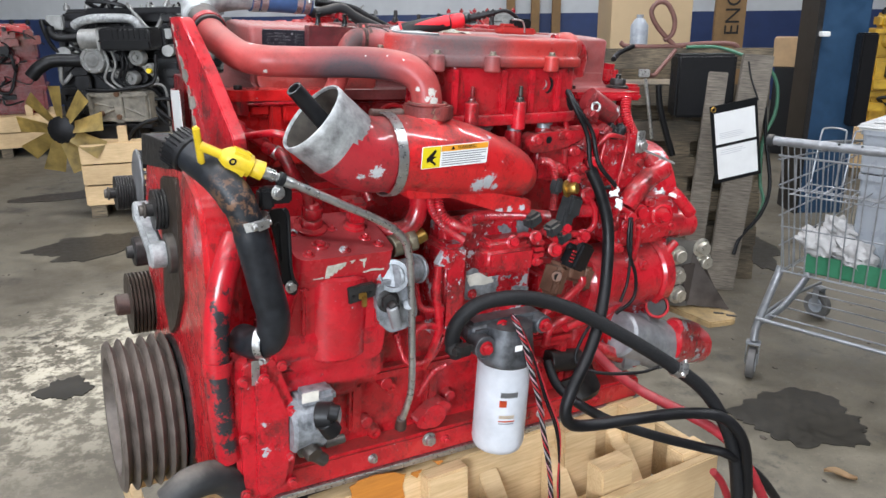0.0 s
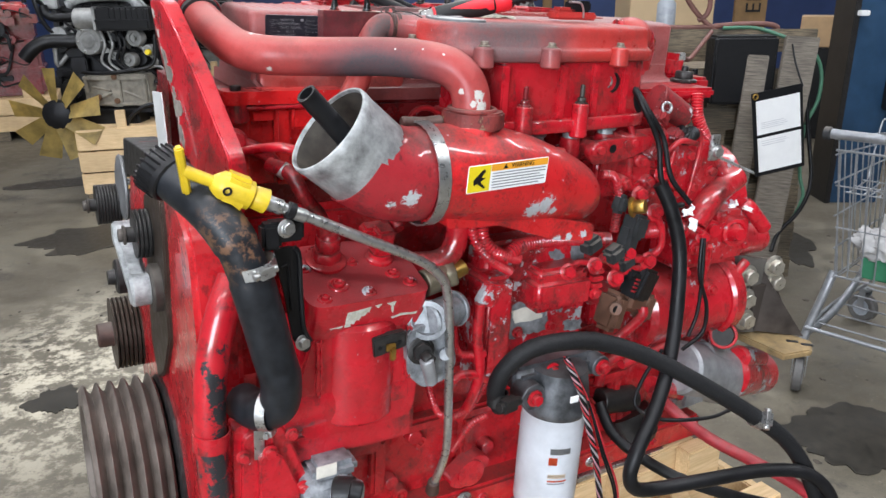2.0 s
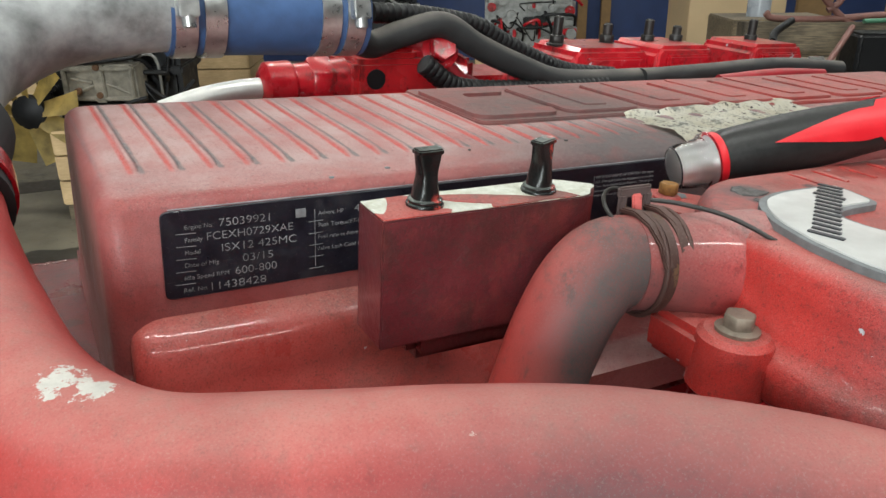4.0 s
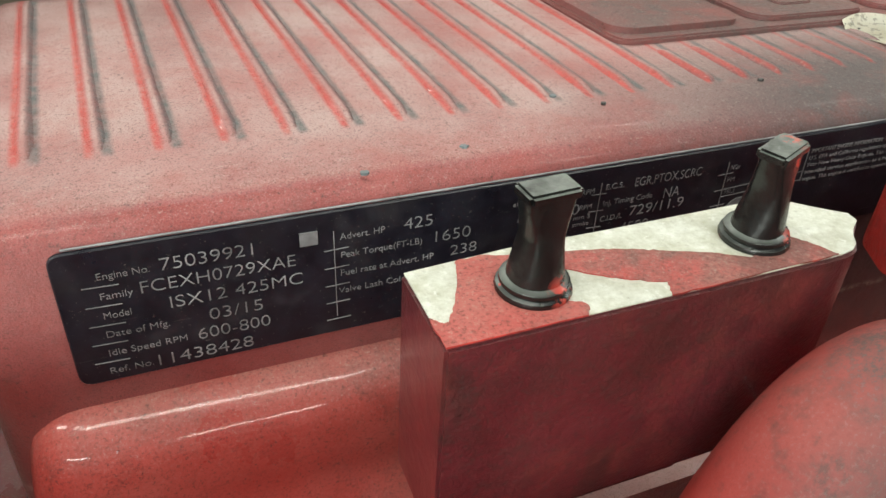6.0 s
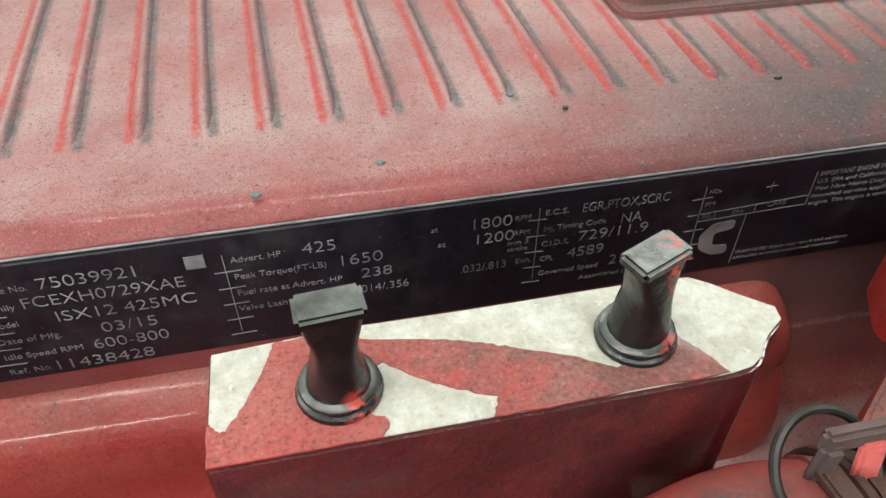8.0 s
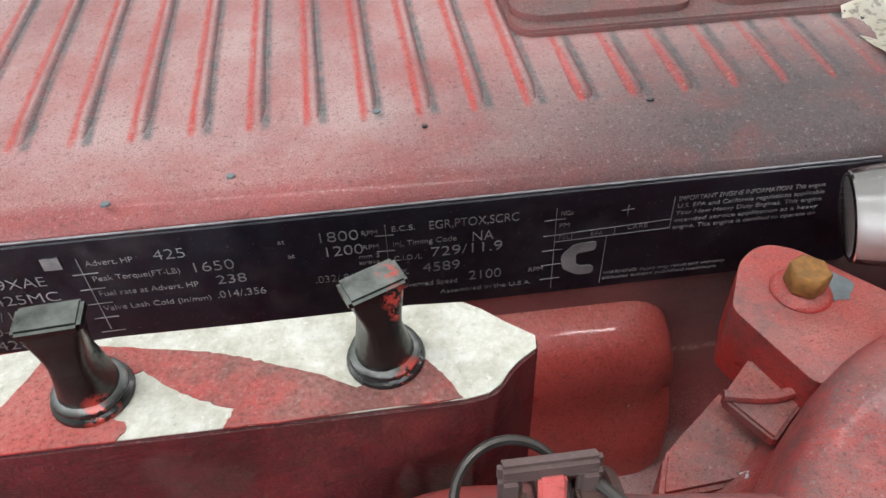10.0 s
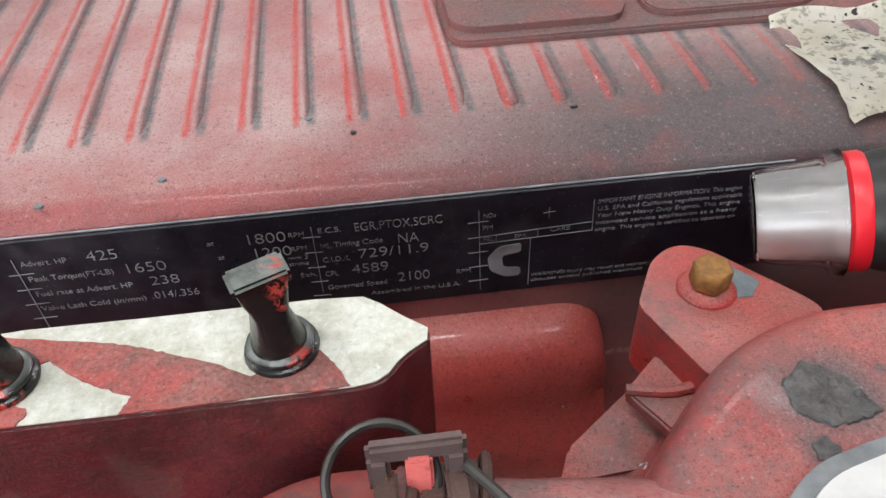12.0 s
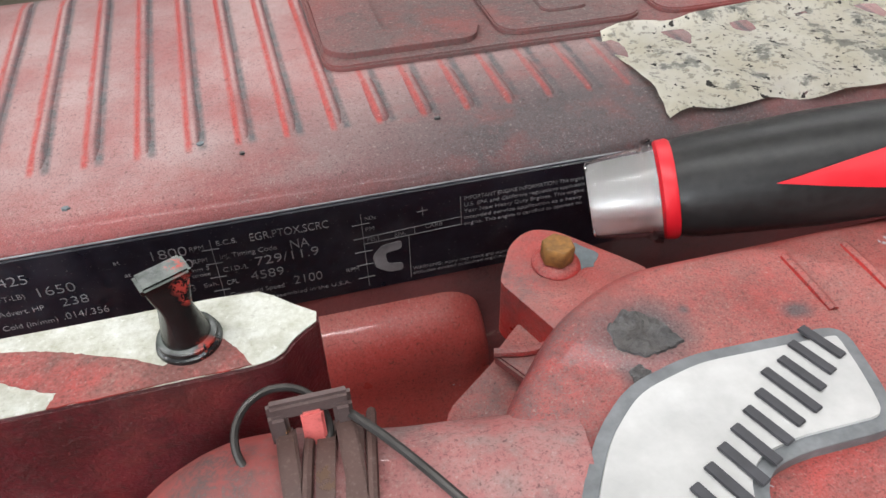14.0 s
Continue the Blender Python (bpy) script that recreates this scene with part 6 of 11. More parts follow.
prism(bm, rounded([(0.120, 1.045), (-0.010, 1.070), (-0.020, 1.010), (-0.012, 0.930), (-0.010, 0.860), (0.050, 0.780), (0.110, 0.740), (0.150, 0.790)], 0.014, 4), (-0.172, 0, 0), (0, 1, 0), (0, 0, 1), (0.022, 0, 0), 0.004, 3)
part("pulley_bracket", bm, PULLEY_BROWN, engine, "brown-black cast pulley bracket")

# Lower coolant line in red with black wear, and the rubber foot at the front.
bm = nb()
sweep(bm, [(-0.123, -0.19, 1.016), (-0.14, -0.205, 0.987), (-0.156, -0.215, 0.94), (-0.165, -0.22, 0.88), (-0.166, -0.222, 0.816), (-0.162, -0.222, 0.738), (-0.152, -0.215, 0.661)], 0.0195, 20, 8)
cool = part("coolant_pipe", bm, RED_COOLANT, engine, "red coolant pipe worn to black")
bm = nb()
band(bm, (-0.166, -0.222, 0.827), (0.05, 0, 1), 0.0205, 0.022, 0.002, False)
part("pipe_collar", bm, RED, cool)
bm = nb()
sweep(bm, [(-0.249, -0.24, 0.624), (-0.214, -0.24, 0.648), (-0.167, -0.22, 0.632), (-0.127, -0.2, 0.58)], 0.026, 18, 8)
part("lower_hose", bm, GREY_RUBBER, engine, "grey rubber lower coolant hose")

# Upper coolant hose.
bm = nb()
HOSE = [(-0.196, -0.195, 1.154), (-0.183, -0.215, 1.143), (-0.163, -0.255, 1.125), (-0.144, -0.278, 1.095), (-0.132, -0.285, 1.061), (-0.12, -0.285, 1.015), (-0.106, -0.283, 0.957), (-0.097, -0.28, 0.92), (-0.097, -0.268, 0.883), (-0.111, -0.245, 0.864), (-0.12, -0.2, 0.854)]
sweep(bm, HOSE, 0.0240, 24, 8, radius=lambda s: 1.0 if s < 0.32 or s > 0.42 else 0.93)
hose = part("coolant_hose", bm, WORN_HOSE, engine, "thick black rubber coolant hose")
bm = nb()
cyl(bm, (-0.202, -0.188, 1.157), (-0.187, -0.208, 1.145), 0.0275, 0.0275, 24, 0.002)
hcap = part("hose_cap", bm, BLACK, hose, "ribbed black hose end")
q = axes_to(Vector((-0.187, -0.208, 1.145)) - Vector((-0.202, -0.188, 1.157)))
for k in range(24):
    a = 2 * math.pi * k / 24
    bm = nb()
    box(bm, Vector((-0.197, -0.194, 1.153)) + q @ Vector((0.0275 * math.cos(a), 0.0275 * math.sin(a), 0)), (0.003, 0.003, 0.022), 0.0008, q)
    part("cap_rib", bm, BLACK, hose)
bm = nb()
band(bm, (-0.127, -0.285, 1.066), Vector((-0.123, -0.285, 1.035)) - Vector((-0.134, -0.283, 1.082)), 0.0242, 0.013, turn=(0.2, -1, 0.1))
part("hose_clamp", bm, STEEL, hose, "steel worm-drive clamp")
bm = nb()
band(bm, (-0.107, -0.262, 0.874), (-1, 0.9, -0.1), 0.0243, 0.012, turn=(0.5, -0.5, -1))
part("hose_clamp", bm, STEEL, hose, "steel worm-drive clamp")
bm = nb()
prism(bm, rounded([(p[0], p[2]) for p in ((-0.098, -0.262, 1.074), (-0.074, -0.262, 1.075), (-0.068, -0.262, 1.066), (-0.066, -0.262, 1.014), (-0.062, -0.262, 0.973), (-0.054, -0.262, 0.954), (-0.056, -0.262, 0.94), (-0.069, -0.262, 0.944), (-0.077, -0.262, 0.963), (-0.085, -0.262, 1.016), (-0.093, -0.262, 1.05))], 0.006), (0, -0.264, 0), (1, 0, 0), (0, 0, 1), (0, 0.005, 0), 0.001)
sweep(bm, [(-0.075, -0.266, 1.075), (-0.069, -0.266, 1.064), (-0.067, -0.266, 1.015), (-0.064, -0.266, 0.975), (-0.056, -0.266, 0.956)], 0.0028, 8, 5)
sweep(bm, [(-0.089, -0.266, 1.053), (-0.082, -0.266, 1.054), (-0.08, -0.265, 1.029), (-0.078, -0.266, 0.999)], 0.0016, 8, 5)
box(bm, (-0.086, -0.268, 1.097), (0.040, 0.018, 0.024), 0.003)
box(bm, (-0.103, -0.27, 1.093), (0.022, 0.020, 0.030), 0.004)
strap = part("hose_bracket", bm, BLACK, engine, "black steel hose bracket")
bm = nb()
hexbolt(bm, (-0.088, -0.278, 1.102), (0.2, -1, 0.1), 0.013, 0.008)
part("bracket_bolt", bm, STEEL, strap)
bm = nb()
hexbolt(bm, (-0.066, -0.266, 0.956), (0.2, -1, 0.1), 0.012, 0.007)
part("bracket_bolt", bm, STEEL, strap)

# Dipstick: yellow grip, bright tube, long way down the block.
bm = nb()
TUBE_LINE = [(-0.109, -0.272, 1.132), (-0.072, -0.275, 1.116), (0.003, -0.278, 1.08), (0.068, -0.276, 1.048), (0.105, -0.272, 1.023), (0.126, -0.266, 0.993), (0.14, -0.256, 0.931), (0.157, -0.238, 0.82), (0.169, -0.222, 0.713), (0.165, -0.2, 0.638)]
sweep(bm, TUBE_LINE, 0.0062, 14, 8)
stick = part("dipstick_tube", bm, STEEL, engine, "bright steel dipstick tube")
bm = nb()
D0, D1 = Vector((-0.188, -0.262, 1.169)), Vector((-0.107, -0.272, 1.132))
dd = D1 - D0
q = axes_to(dd)
lathe(bm, [(0.030, 0.006), (0.030, 0.0075), (0.036, 0.0125), (0.040, 0.0155), (0.072, 0.0155), (0.074, 0.011), (0.076, 0.0125), (dd.length, 0.0135), (dd.length, 0.008)], D0, dd, 20)
box(bm, D0 + dd * 0.055 / dd.length * 1.0, (0.026, 0.034, 0.030), 0.004, q)
cyl(bm, D0, D0 + dd * 0.034 / dd.length, 0.0065, seg=14)
box(bm, D0, (0.052, 0.011, 0.0085), 0.002, Matrix(((0.15, 0, 0.99), (0.2, 0.98, -0.03), (-0.97, 0.2, 0.15))))
grip = part("dipstick_grip", bm, YELLOW, stick, "yellow plastic T-grip of the dipstick")
bm = nb()
ring(bm, D0 + dd * 0.47 + Vector((0, -0.0172, -0.002)), (0, 1, 0.2), 0.0038, 0.0012, 18, 8)
part("oil_mark", bm, BLACK, grip, "black oil can mark")
bm = nb()
cyl(bm, (-0.108, -0.272, 1.132), (-0.09, -0.274, 1.124), 0.0085, seg=16)
cyl(bm, (-0.081, -0.275, 1.119), (-0.064, -0.276, 1.112), 0.0078, seg=16)
part("tube_collar", bm, STEEL, stick)
bm = nb()
cyl(bm, (-0.086, -0.274, 1.122), (-0.077, -0.275, 1.118), 0.0098, seg=16)
part("tube_seal", bm, BLACK, stick)
bm = nb()
cyl(bm, (0.166, -0.195, 0.622), (0.163, -0.203, 0.647), 0.011, 0.009, 14)
part("tube_foot", bm, IRON_RED, stick, "rusty tube fitting")

# Air compressor: leaning head with rounded corners, chipped front, alloy governor.
CO, CV = Vector((0, -0.245, 0.985)), Vector((0, math.cos(radians(16)), math.sin(radians(16))))
CN = Vector((1, 0, 0)).cross(CV)


def on_head(a, b, h=0.0):
    """A place on the leaning top of the compressor."""
    return CO + Vector((a, 0, 0)) + CV * b + CN * h


HEAD = [(-0.047, 0.0), (0.111, 0.0), (0.117, 0.012), (0.117, 0.128), (-0.047, 0.128)]
bm = nb()
prism(bm, rounded(HEAD, 0.022, 6), CO, (1, 0, 0), CV, -CN * 0.038, 0.004, 3)
comp = part("air_compressor", bm, RED_COMP, engine, "red air compressor head, paint flaked off the front")
bm = nb()
prism(bm, rounded([(a * 0.99 + 0.0004, 0.0012 + b) for a, b in HEAD], 0.022, 6), CO - CN * 0.0385, (1, 0, 0), CV, -CN * 0.014, 0.003, 2)
part("valve_plate", bm, RED_CHIPPED, comp)
for pts in (((0.0017, -0.014), (0.0330, -0.0109), (0.0313, -0.0193), (0.0285, -0.0175), (0.0240, -0.0240), (0.0203, -0.0230), (0.0185, -0.0298), (0.0148, -0.0280), (0.0118, -0.0345), (0.0083, -0.0330), (0.0075, -0.0375), (-0.0005, -0.0375)),
            ((0.0375, -0.0095), (0.0475, -0.0085), (0.0430, -0.0150)), ((0.0535, -0.0090), (0.0672, -0.0083), (0.0660, -0.0150), (0.0640, -0.0145), (0.0655, -0.0270), (0.0625, -0.0240), (0.0615, -0.0150)),
            ((0.0640, -0.0330), (0.0780, -0.0300), (0.1010, -0.0320), (0.1000, -0.0350), (0.0820, -0.0335), (0.0660, -0.0365)), ((-0.0200, -0.0350), (-0.0020, -0.0345), (-0.0030, -0.0370), (-0.0190, -0.0375))):
    bm = nb()
    prism(bm, torn(pts, 0.0008, 3, 7), CO - CV * 0.0006, (1, 0, 0), CN, CV * 0.001, 0)
    part("bare_flake", bm, BARE_ALU, comp, "bare metal where paint flaked")
bm = nb()
cyl(bm, (0.03, -0.185, 0.80), (0.032, -0.178, 0.945), 0.060, 0.066, 32, 0.006)
part("compressor_body", bm, RED_COMP, comp)
bm = nb()
prism(bm, rounded([(-0.052, 0.79), (0.108, 0.79), (0.116, 0.86), (0.100, 0.945), (-0.040, 0.940), (-0.062, 0.86)], 0.020, 5), (0, -0.226, 0), (1, 0, 0), (0, 0, 1), (0, 0.10, 0), 0.016, 4)
part("compressor_casting", bm, RED_COMP, comp)
for x in (-0.03, 0.015, 0.06, 0.095):
    bm = nb()
    span(bm, (x - 0.005, -0.236, 0.855), (x + 0.005, -0.16, 0.936), 0.004)
    part("compressor_rib", bm, RED, comp)
bm = nb()
span(bm, (-0.075, -0.225, 0.795), (0.02, -0.13, 0.872), 0.018, 4)
part("drive_end", bm, RED, comp)
bm = nb()
cyl(bm, (-0.085, -0.18, 0.835), (0.105, -0.18, 0.835), 0.052, 0.048, 32, 0.008)
part("crankcase", bm, RED, comp)
bm = nb()
span(bm, (-0.09, -0.215, 0.745), (0.12, -0.12, 0.80), 0.01, 3)
part("compressor_foot", bm, RED, comp)
bm = nb()
hexbolt(bm, on_head(0.0037, 0.088), CN, 0.034, 0.016)
hexbolt(bm, on_head(0.0037, 0.088, 0.019), CN, 0.030, 0.018, False)
cyl(bm, on_head(0.0037, 0.088, 0.036), on_head(0.0037, 0.088, 0.046), 0.0125, 0.0105)
part("line_fitting", bm, RED, comp)
bm = nb()
lathe(bm, [(0, 0.019), (0.004, 0.019), (0.006, 0.0155), (0.012, 0.015)], on_head(0.077, 0.080), CN, 22)
q = Matrix((Vector((1, 0, 0)), CV, CN)).transposed()
box(bm, on_head(0.077, 0.080, 0.030), (0.026, 0.026, 0.040), 0.004, q)
box(bm, on_head(0.068, 0.094, 0.036), (0.034, 0.022, 0.022), 0.004, q)
part("elbow_fitting", bm, RED, comp)
for a, b, r in ((-0.0287, 0.0782, 0.0075), (0.0375, 0.080, 0.0075), (-0.0242, 0.0156, 0.0085), (0.0022, 0.0376, 0.0125), (0.0354, 0.0164, 0.0085), (0.0957, 0.0228, 0.0085), (-0.0033, 0.1136, 0.009), (0.0811, 0.0443, 0.009)):
    bm = nb()
    lathe(bm, [(0, r * 1.15), (0.0022, r * 1.05), (0.0026, r * 0.8), (0.0006, r * 0.72), (0.0006, r * 0.6), (0.0052, r * 0.56), (0.006, r * 0.4), (0.004, r * 0.3), (0.004, 0)], on_head(a, b, 0.0002), CN, 20)
    part("head_screw", bm, RED_WORN, comp)
# Governor beside it, with nipples and a dark flange plate.
bm = nb()
prism(bm, rounded([(p[0], p[2]) for p in ((0.086, -0.235, 0.926), (0.112, -0.235, 0.935), (0.146, -0.235, 0.931), (0.16, -0.235, 0.901), (0.168, -0.235, 0.863), (0.15, -0.235, 0.841), (0.116, -0.235, 0.836), (0.092, -0.235, 0.861))], 0.010, 4), (0, -0.238, 0), (1, 0, 0), (0, 0, 1), (0, 0.045, 0), 0.004, 3)
cyl(bm, (0.116, -0.235, 0.937), (0.171, -0.215, 0.937), 0.024, 0.022, 28, 0.003)
lathe(bm, [(0, 0.027), (0.006, 0.027), (0.007, 0.020), (-0.004, 0.018), (-0.004, 0)], (0.117, -0.238, 0.94), (-0.55, -0.8, 0.15), 28)
cyl(bm, (0.146, -0.238, 0.884), (0.14, -0.25, 0.889), 0.010, 0.009, 16)
gov = part("governor", bm, PALE_ALU, engine, "pale cast alloy air governor")
bm = nb()
cyl(bm, (0.17, -0.215, 0.937), (0.179, -0.212, 0.937), 0.026, 0.024, 24)
part("governor_cap", bm, PALE_ALU, gov)
bm = nb()
hexbolt(bm, (0.107, -0.24, 0.898), (-0.15, -1, 0.15), 0.024, 0.010)
hexbolt(bm, (0.107, -0.25, 0.896), (0.1, -1, -0.3), 0.018, 0.014, False)
part("governor_nut", bm, DARK_STEEL, gov, "dark union nut")
bm = nb()
cyl(bm, (0.104, -0.262, 0.896), (0.117, -0.258, 0.856), 0.0095, 0.0085, 18)
part("governor_stub", bm, CAST_ALU, gov)
bm = nb()
prism(bm, [(p[0], p[2]) for p in ((0.033, -0.245, 0.933), (0.08, -0.245, 0.935), (0.081, -0.245, 0.913), (0.036, -0.245, 0.905))], (0, -0.249, 0), (1, 0, 0), (0, 0, 1), (0, 0.012, 0), 0.0015)
plate_ = part("pump_plate", bm, DARK_STEEL, gov, "dark steel flange plate")
for p in ((0.043, -0.249, 0.918), (0.071, -0.249, 0.922)):
    bm = nb()
    lathe(bm, [(0, 0.003), (0.0008, 0.003), (0.0008, 0)], p, (0, -1, 0), 14)
    part("plate_hole", bm, BLACK, plate_)
bm = nb()
box(bm, (0.057, -0.252, 0.918), (0.013, 0.004, 0.010), 0.001)
box(bm, (0.059, -0.254, 0.909), (0.008, 0.006, 0.018), 0.0015)
part("brass_tab", bm, BRASS, plate_, "small brass tab")
bm = nb()
cyl(bm, (0.125, -0.205, 0.977), (0.161, -0.2, 0.981), 0.019, 0.018, 22)
hexbolt(bm, (0.159, -0.2, 0.981), (1, -0.25, 0.25), 0.034, 0.014, False)
fit_ = part("brass_fitting", bm, OLD_BRASS, engine, "tarnished brass line fitting")
bm = nb()
cyl(bm, (0.175, -0.2, 0.984), (0.193, -0.2, 0.992), 0.012, 0.012, 20)
part("fitting_end", bm, BRASS, fit_, "bright brass end")

# Steering pump low on the side.
bm = nb()
span(bm, (-0.052, -0.255, 0.655), (0.012, -0.19, 0.745), 0.014, 4)
cyl(bm, (-0.06, -0.22, 0.70), (0.0, -0.22, 0.70), 0.048, 0.044, 28, 0.006)
cyl(bm, (-0.019, -0.262, 0.729), (0.002, -0.285, 0.731), 0.024, 0.02, 20)
span(bm, (-0.045, -0.25, 0.735), (0.018, -0.2, 0.76), 0.008)
sp = part("steering_pump", bm, PALE_ALU, engine, "cast aluminium hydraulic pump")
bm = nb()
cyl(bm, (-0.026, -0.27, 0.735), (-0.004, -0.285, 0.738), 0.021, seg=18)
cyl(bm, (-0.018, -0.285, 0.731), (-0.004, -0.285, 0.707), 0.016, seg=16)
cyl(bm, (-0.015, -0.292, 0.751), (-0.001, -0.3, 0.748), 0.013, seg=16)
part("pump_port", bm, BLACK, sp, "black pump outlet")
bm = nb()
hexbolt(bm, (-0.033, -0.25, 0.669), (0.2, -1, -0.3), 0.026, 0.02)
cyl(bm, (-0.03, -0.25, 0.658), (-0.003, -0.25, 0.634), 0.011, seg=14)
cyl(bm, (-0.004, -0.25, 0.666), (0.031, -0.25, 0.668), 0.008, seg=12)
part("hydraulic_fitting", bm, IRON, sp)
bm = nb()
box(bm, (-0.031, -0.256, 0.761), (0.028, 0.0015, 0.018), 0.0004)
part("maker_tag", bm, OLD_LABEL, sp, "worn pale maker tag")

# Details of the block's side.
for name, px in (("block_plug", (0.124, -0.155, 0.613)), ("block_plug", (0.162, -0.155, 0.687)), ("block_plug", (0.06, -0.155, 0.759)), ("block_plug", (0.303, -0.15, 0.628))):
    bm = nb()
    cyl(bm, (px[0], -0.12, px[2]), (px[0], -0.142, px[2]), 0.014, 0.012)
    part(name, bm, RED, engine)
bm = nb()
px = (0.253, -0.16, 0.612)
prism(bm, rounded([(px[0] - 0.045, px[2] - 0.012), (px[0] - 0.012, px[2] - 0.032), (px[0] + 0.045, px[2] + 0.012), (px[0] + 0.012, px[2] + 0.032)], 0.018, 5), (0, -0.168, 0), (1, 0, 0), (0, 0, 1), (0, 0.03, 0), 0.004)
lathe(bm, [(0, 0.024), (0.004, 0.024), (0.005, 0.020), (0.003, 0.0)], (px[0], -0.168, px[2]), (0, -1, 0), 28)
part("oval_flange", bm, RED, engine)
bm = nb()
hexbolt(bm, (0.243, -0.168, 0.563), (0, -1, 0), 0.018, 0.012)
part("drain_bolt", bm, STEEL, engine, "bright bolt head")
bm = nb()
span(bm, (0.02, -0.175, 0.70), (0.09, -0.12, 0.79), 0.008)
cyl(bm, (0.10, -0.165, 0.77), (0.10, -0.19, 0.77), 0.022, 0.02)
part("mount_boss", bm, RED, engine)

# Pan rail bolts, cast bosses, webs and pads along the block's side.
for k in (0, 2, 4, 6, 7, 9):
    x = -0.03 + 0.078 * k
    bm = nb()
    cyl(bm, (x, -0.160, 0.551), (x, -0.1675, 0.551), 0.0105, 0.0095, 16, 0.001)
    hexbolt(bm, (x, -0.1675, 0.551), (0, -1, 0), 0.011, 0.007)
    part("rail_bolt", bm, STEEL if k in (2, 7) else RED_CHIPPED, cblock, "bare bolt head" if k in (2, 7) else "")
for x, z, r in ((0.142, 0.586, 0.010), (0.173, 0.675, 0.009), (0.079, 0.558, 0.011), (0.52, 0.640, 0.018), (0.62, 0.600, 0.015)):
    bm = nb()
    lathe(bm, [(-0.02, r * 1.7), (0.010, r * 1.25), (0.014, r * 1.08), (0.014, r * 0.6), (0.008, r * 0.5), (0.008, 0)], (x, -0.128, z), (0, -1, 0), 22)
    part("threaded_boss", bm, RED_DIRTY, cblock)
for x0, x1, z0, z1, d in ((0.455, 0.560, 0.585, 0.640, 0.012), (0.520, 0.600, 0.690, 0.750, 0.022)):
    bm = nb()
    prism(bm, rounded([(x0, z0), (x1, z0 + 0.004), (x1 - 0.006, z1), (x0 + 0.010, z1 - 0.003)], 0.010, 4), (0, -0.122 - d, 0), (1, 0, 0), (0, 0, 1), (0, d + 0.01, 0), 0.004, 3)
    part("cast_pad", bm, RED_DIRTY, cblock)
# Stepped flange and bolts of the drive housing.
bm = nb()
prism(bm, rounded([(-0.139, 0.575), (-0.143, 0.70), (-0.139, 0.832), (-0.120, 0.838), (-0.124, 0.70), (-0.120, 0.570)], 0.005, 3), (0, -0.224, 0), (1, 0, 0), (0, 0, 1), (0, 0.03, 0), 0.003, 2)
part("housing_flange", bm, RED_CHIPPED, pump_house)
bm = nb()
prism(bm, rounded([(-0.112, 0.590), (-0.070, 0.600), (-0.060, 0.640), (-0.062, 0.735), (-0.085, 0.795), (-0.114, 0.800)], 0.012, 4), (0, -0.243, 0), (1, 0, 0), (0, 0, 1), (0, 0.02, 0), 0.006, 3)
part("housing_cover", bm, RED_CHIPPED, pump_house)
for x, z in ((-0.100, 0.572), (-0.062, 0.655), (-0.058, 0.735), (-0.1, 0.8)):
    bm = nb()
    hexbolt(bm, (x, -0.240, z), (0, -1, 0), 0.012, 0.008)
    part("housing_bolt", bm, RED_CHIPPED, pump_house)

# Crossover pipe from the front over to the mixer.
bm = nb()
CROSS = [(-0.092, 0.070, 1.304), (-0.089, 0.034, 1.292), (-0.081, -0.008, 1.279), (-0.068, -0.050, 1.267), (-0.044, -0.086, 1.2635), (-0.005, -0.105, 1.2640), (0.036, -0.122, 1.2655), (0.070, -0.142, 1.2680), (0.100, -0.168, 1.2695), (0.126, -0.193, 1.268), (0.146, -0.212, 1.2620), (0.160, -0.223, 1.248), (0.166, -0.229, 1.230), (0.167, -0.232, 1.204)]
sweep(bm, CROSS, 0.0238, 32, 8)
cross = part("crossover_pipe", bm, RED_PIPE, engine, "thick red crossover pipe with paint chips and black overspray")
bm = nb()
sweep(bm, [(-0.091, 0.050, 1.298), (-0.092, 0.078, 1.308), (-0.088, 0.104, 1.316)], 0.0275, 28, 6)
part("pipe_sleeve", bm, GREY_RUBBER, cross, "dusty rubber sleeve")
bm = nb()
band(bm, (-0.0915, 0.062, 1.3025), (-0.02, 0.9, 0.33), 0.0277, 0.012, 0.0015, False)
part("sleeve_band", bm, RED, cross)
# Flange, mixer body and its tail.
bm = nb()
prism(bm, rounded([(0.128, -0.218), (0.142, -0.254), (0.180, -0.272), (0.207, -0.252), (0.198, -0.214), (0.160, -0.196)], 0.012, 4), (0, 0, 1.192), (1, 0, 0), (0, 1, 0), (0, 0, 0.022), 0.003)
flange_ = part("pipe_flange", bm, RED_FLANGE, engine, "dull red pipe flange with rusty edges")
bm = nb()
ring(bm, (0.167, -0.233, 1.2145), (0, 0, 1), 0.0285, 0.0035, 36, 8)
part("flange_bead", bm, RED_FLANGE, flange_)
bm = nb()
line = [(0.100, -0.232, 1.138), (0.135, -0.234, 1.137), (0.190, -0.232, 1.130), (0.250, -0.229, 1.118), (0.310, -0.226, 1.102), (0.355, -0.224, 1.088), (0.380, -0.223, 1.082), (0.388, -0.223, 1.080)]
radii = [0.060, 0.061, 0.064, 0.060, 0.052, 0.042, 0.026, 0.008]
sweep(bm, line, 1.0, 32, 5, radius=lambda s: float(np.interp(s, np.linspace(0, 1, 8), radii)))
cyl(bm, (0.162, -0.238, 1.14), (0.167, -0.233, 1.195), 0.040, 0.031, 28, 0.004)
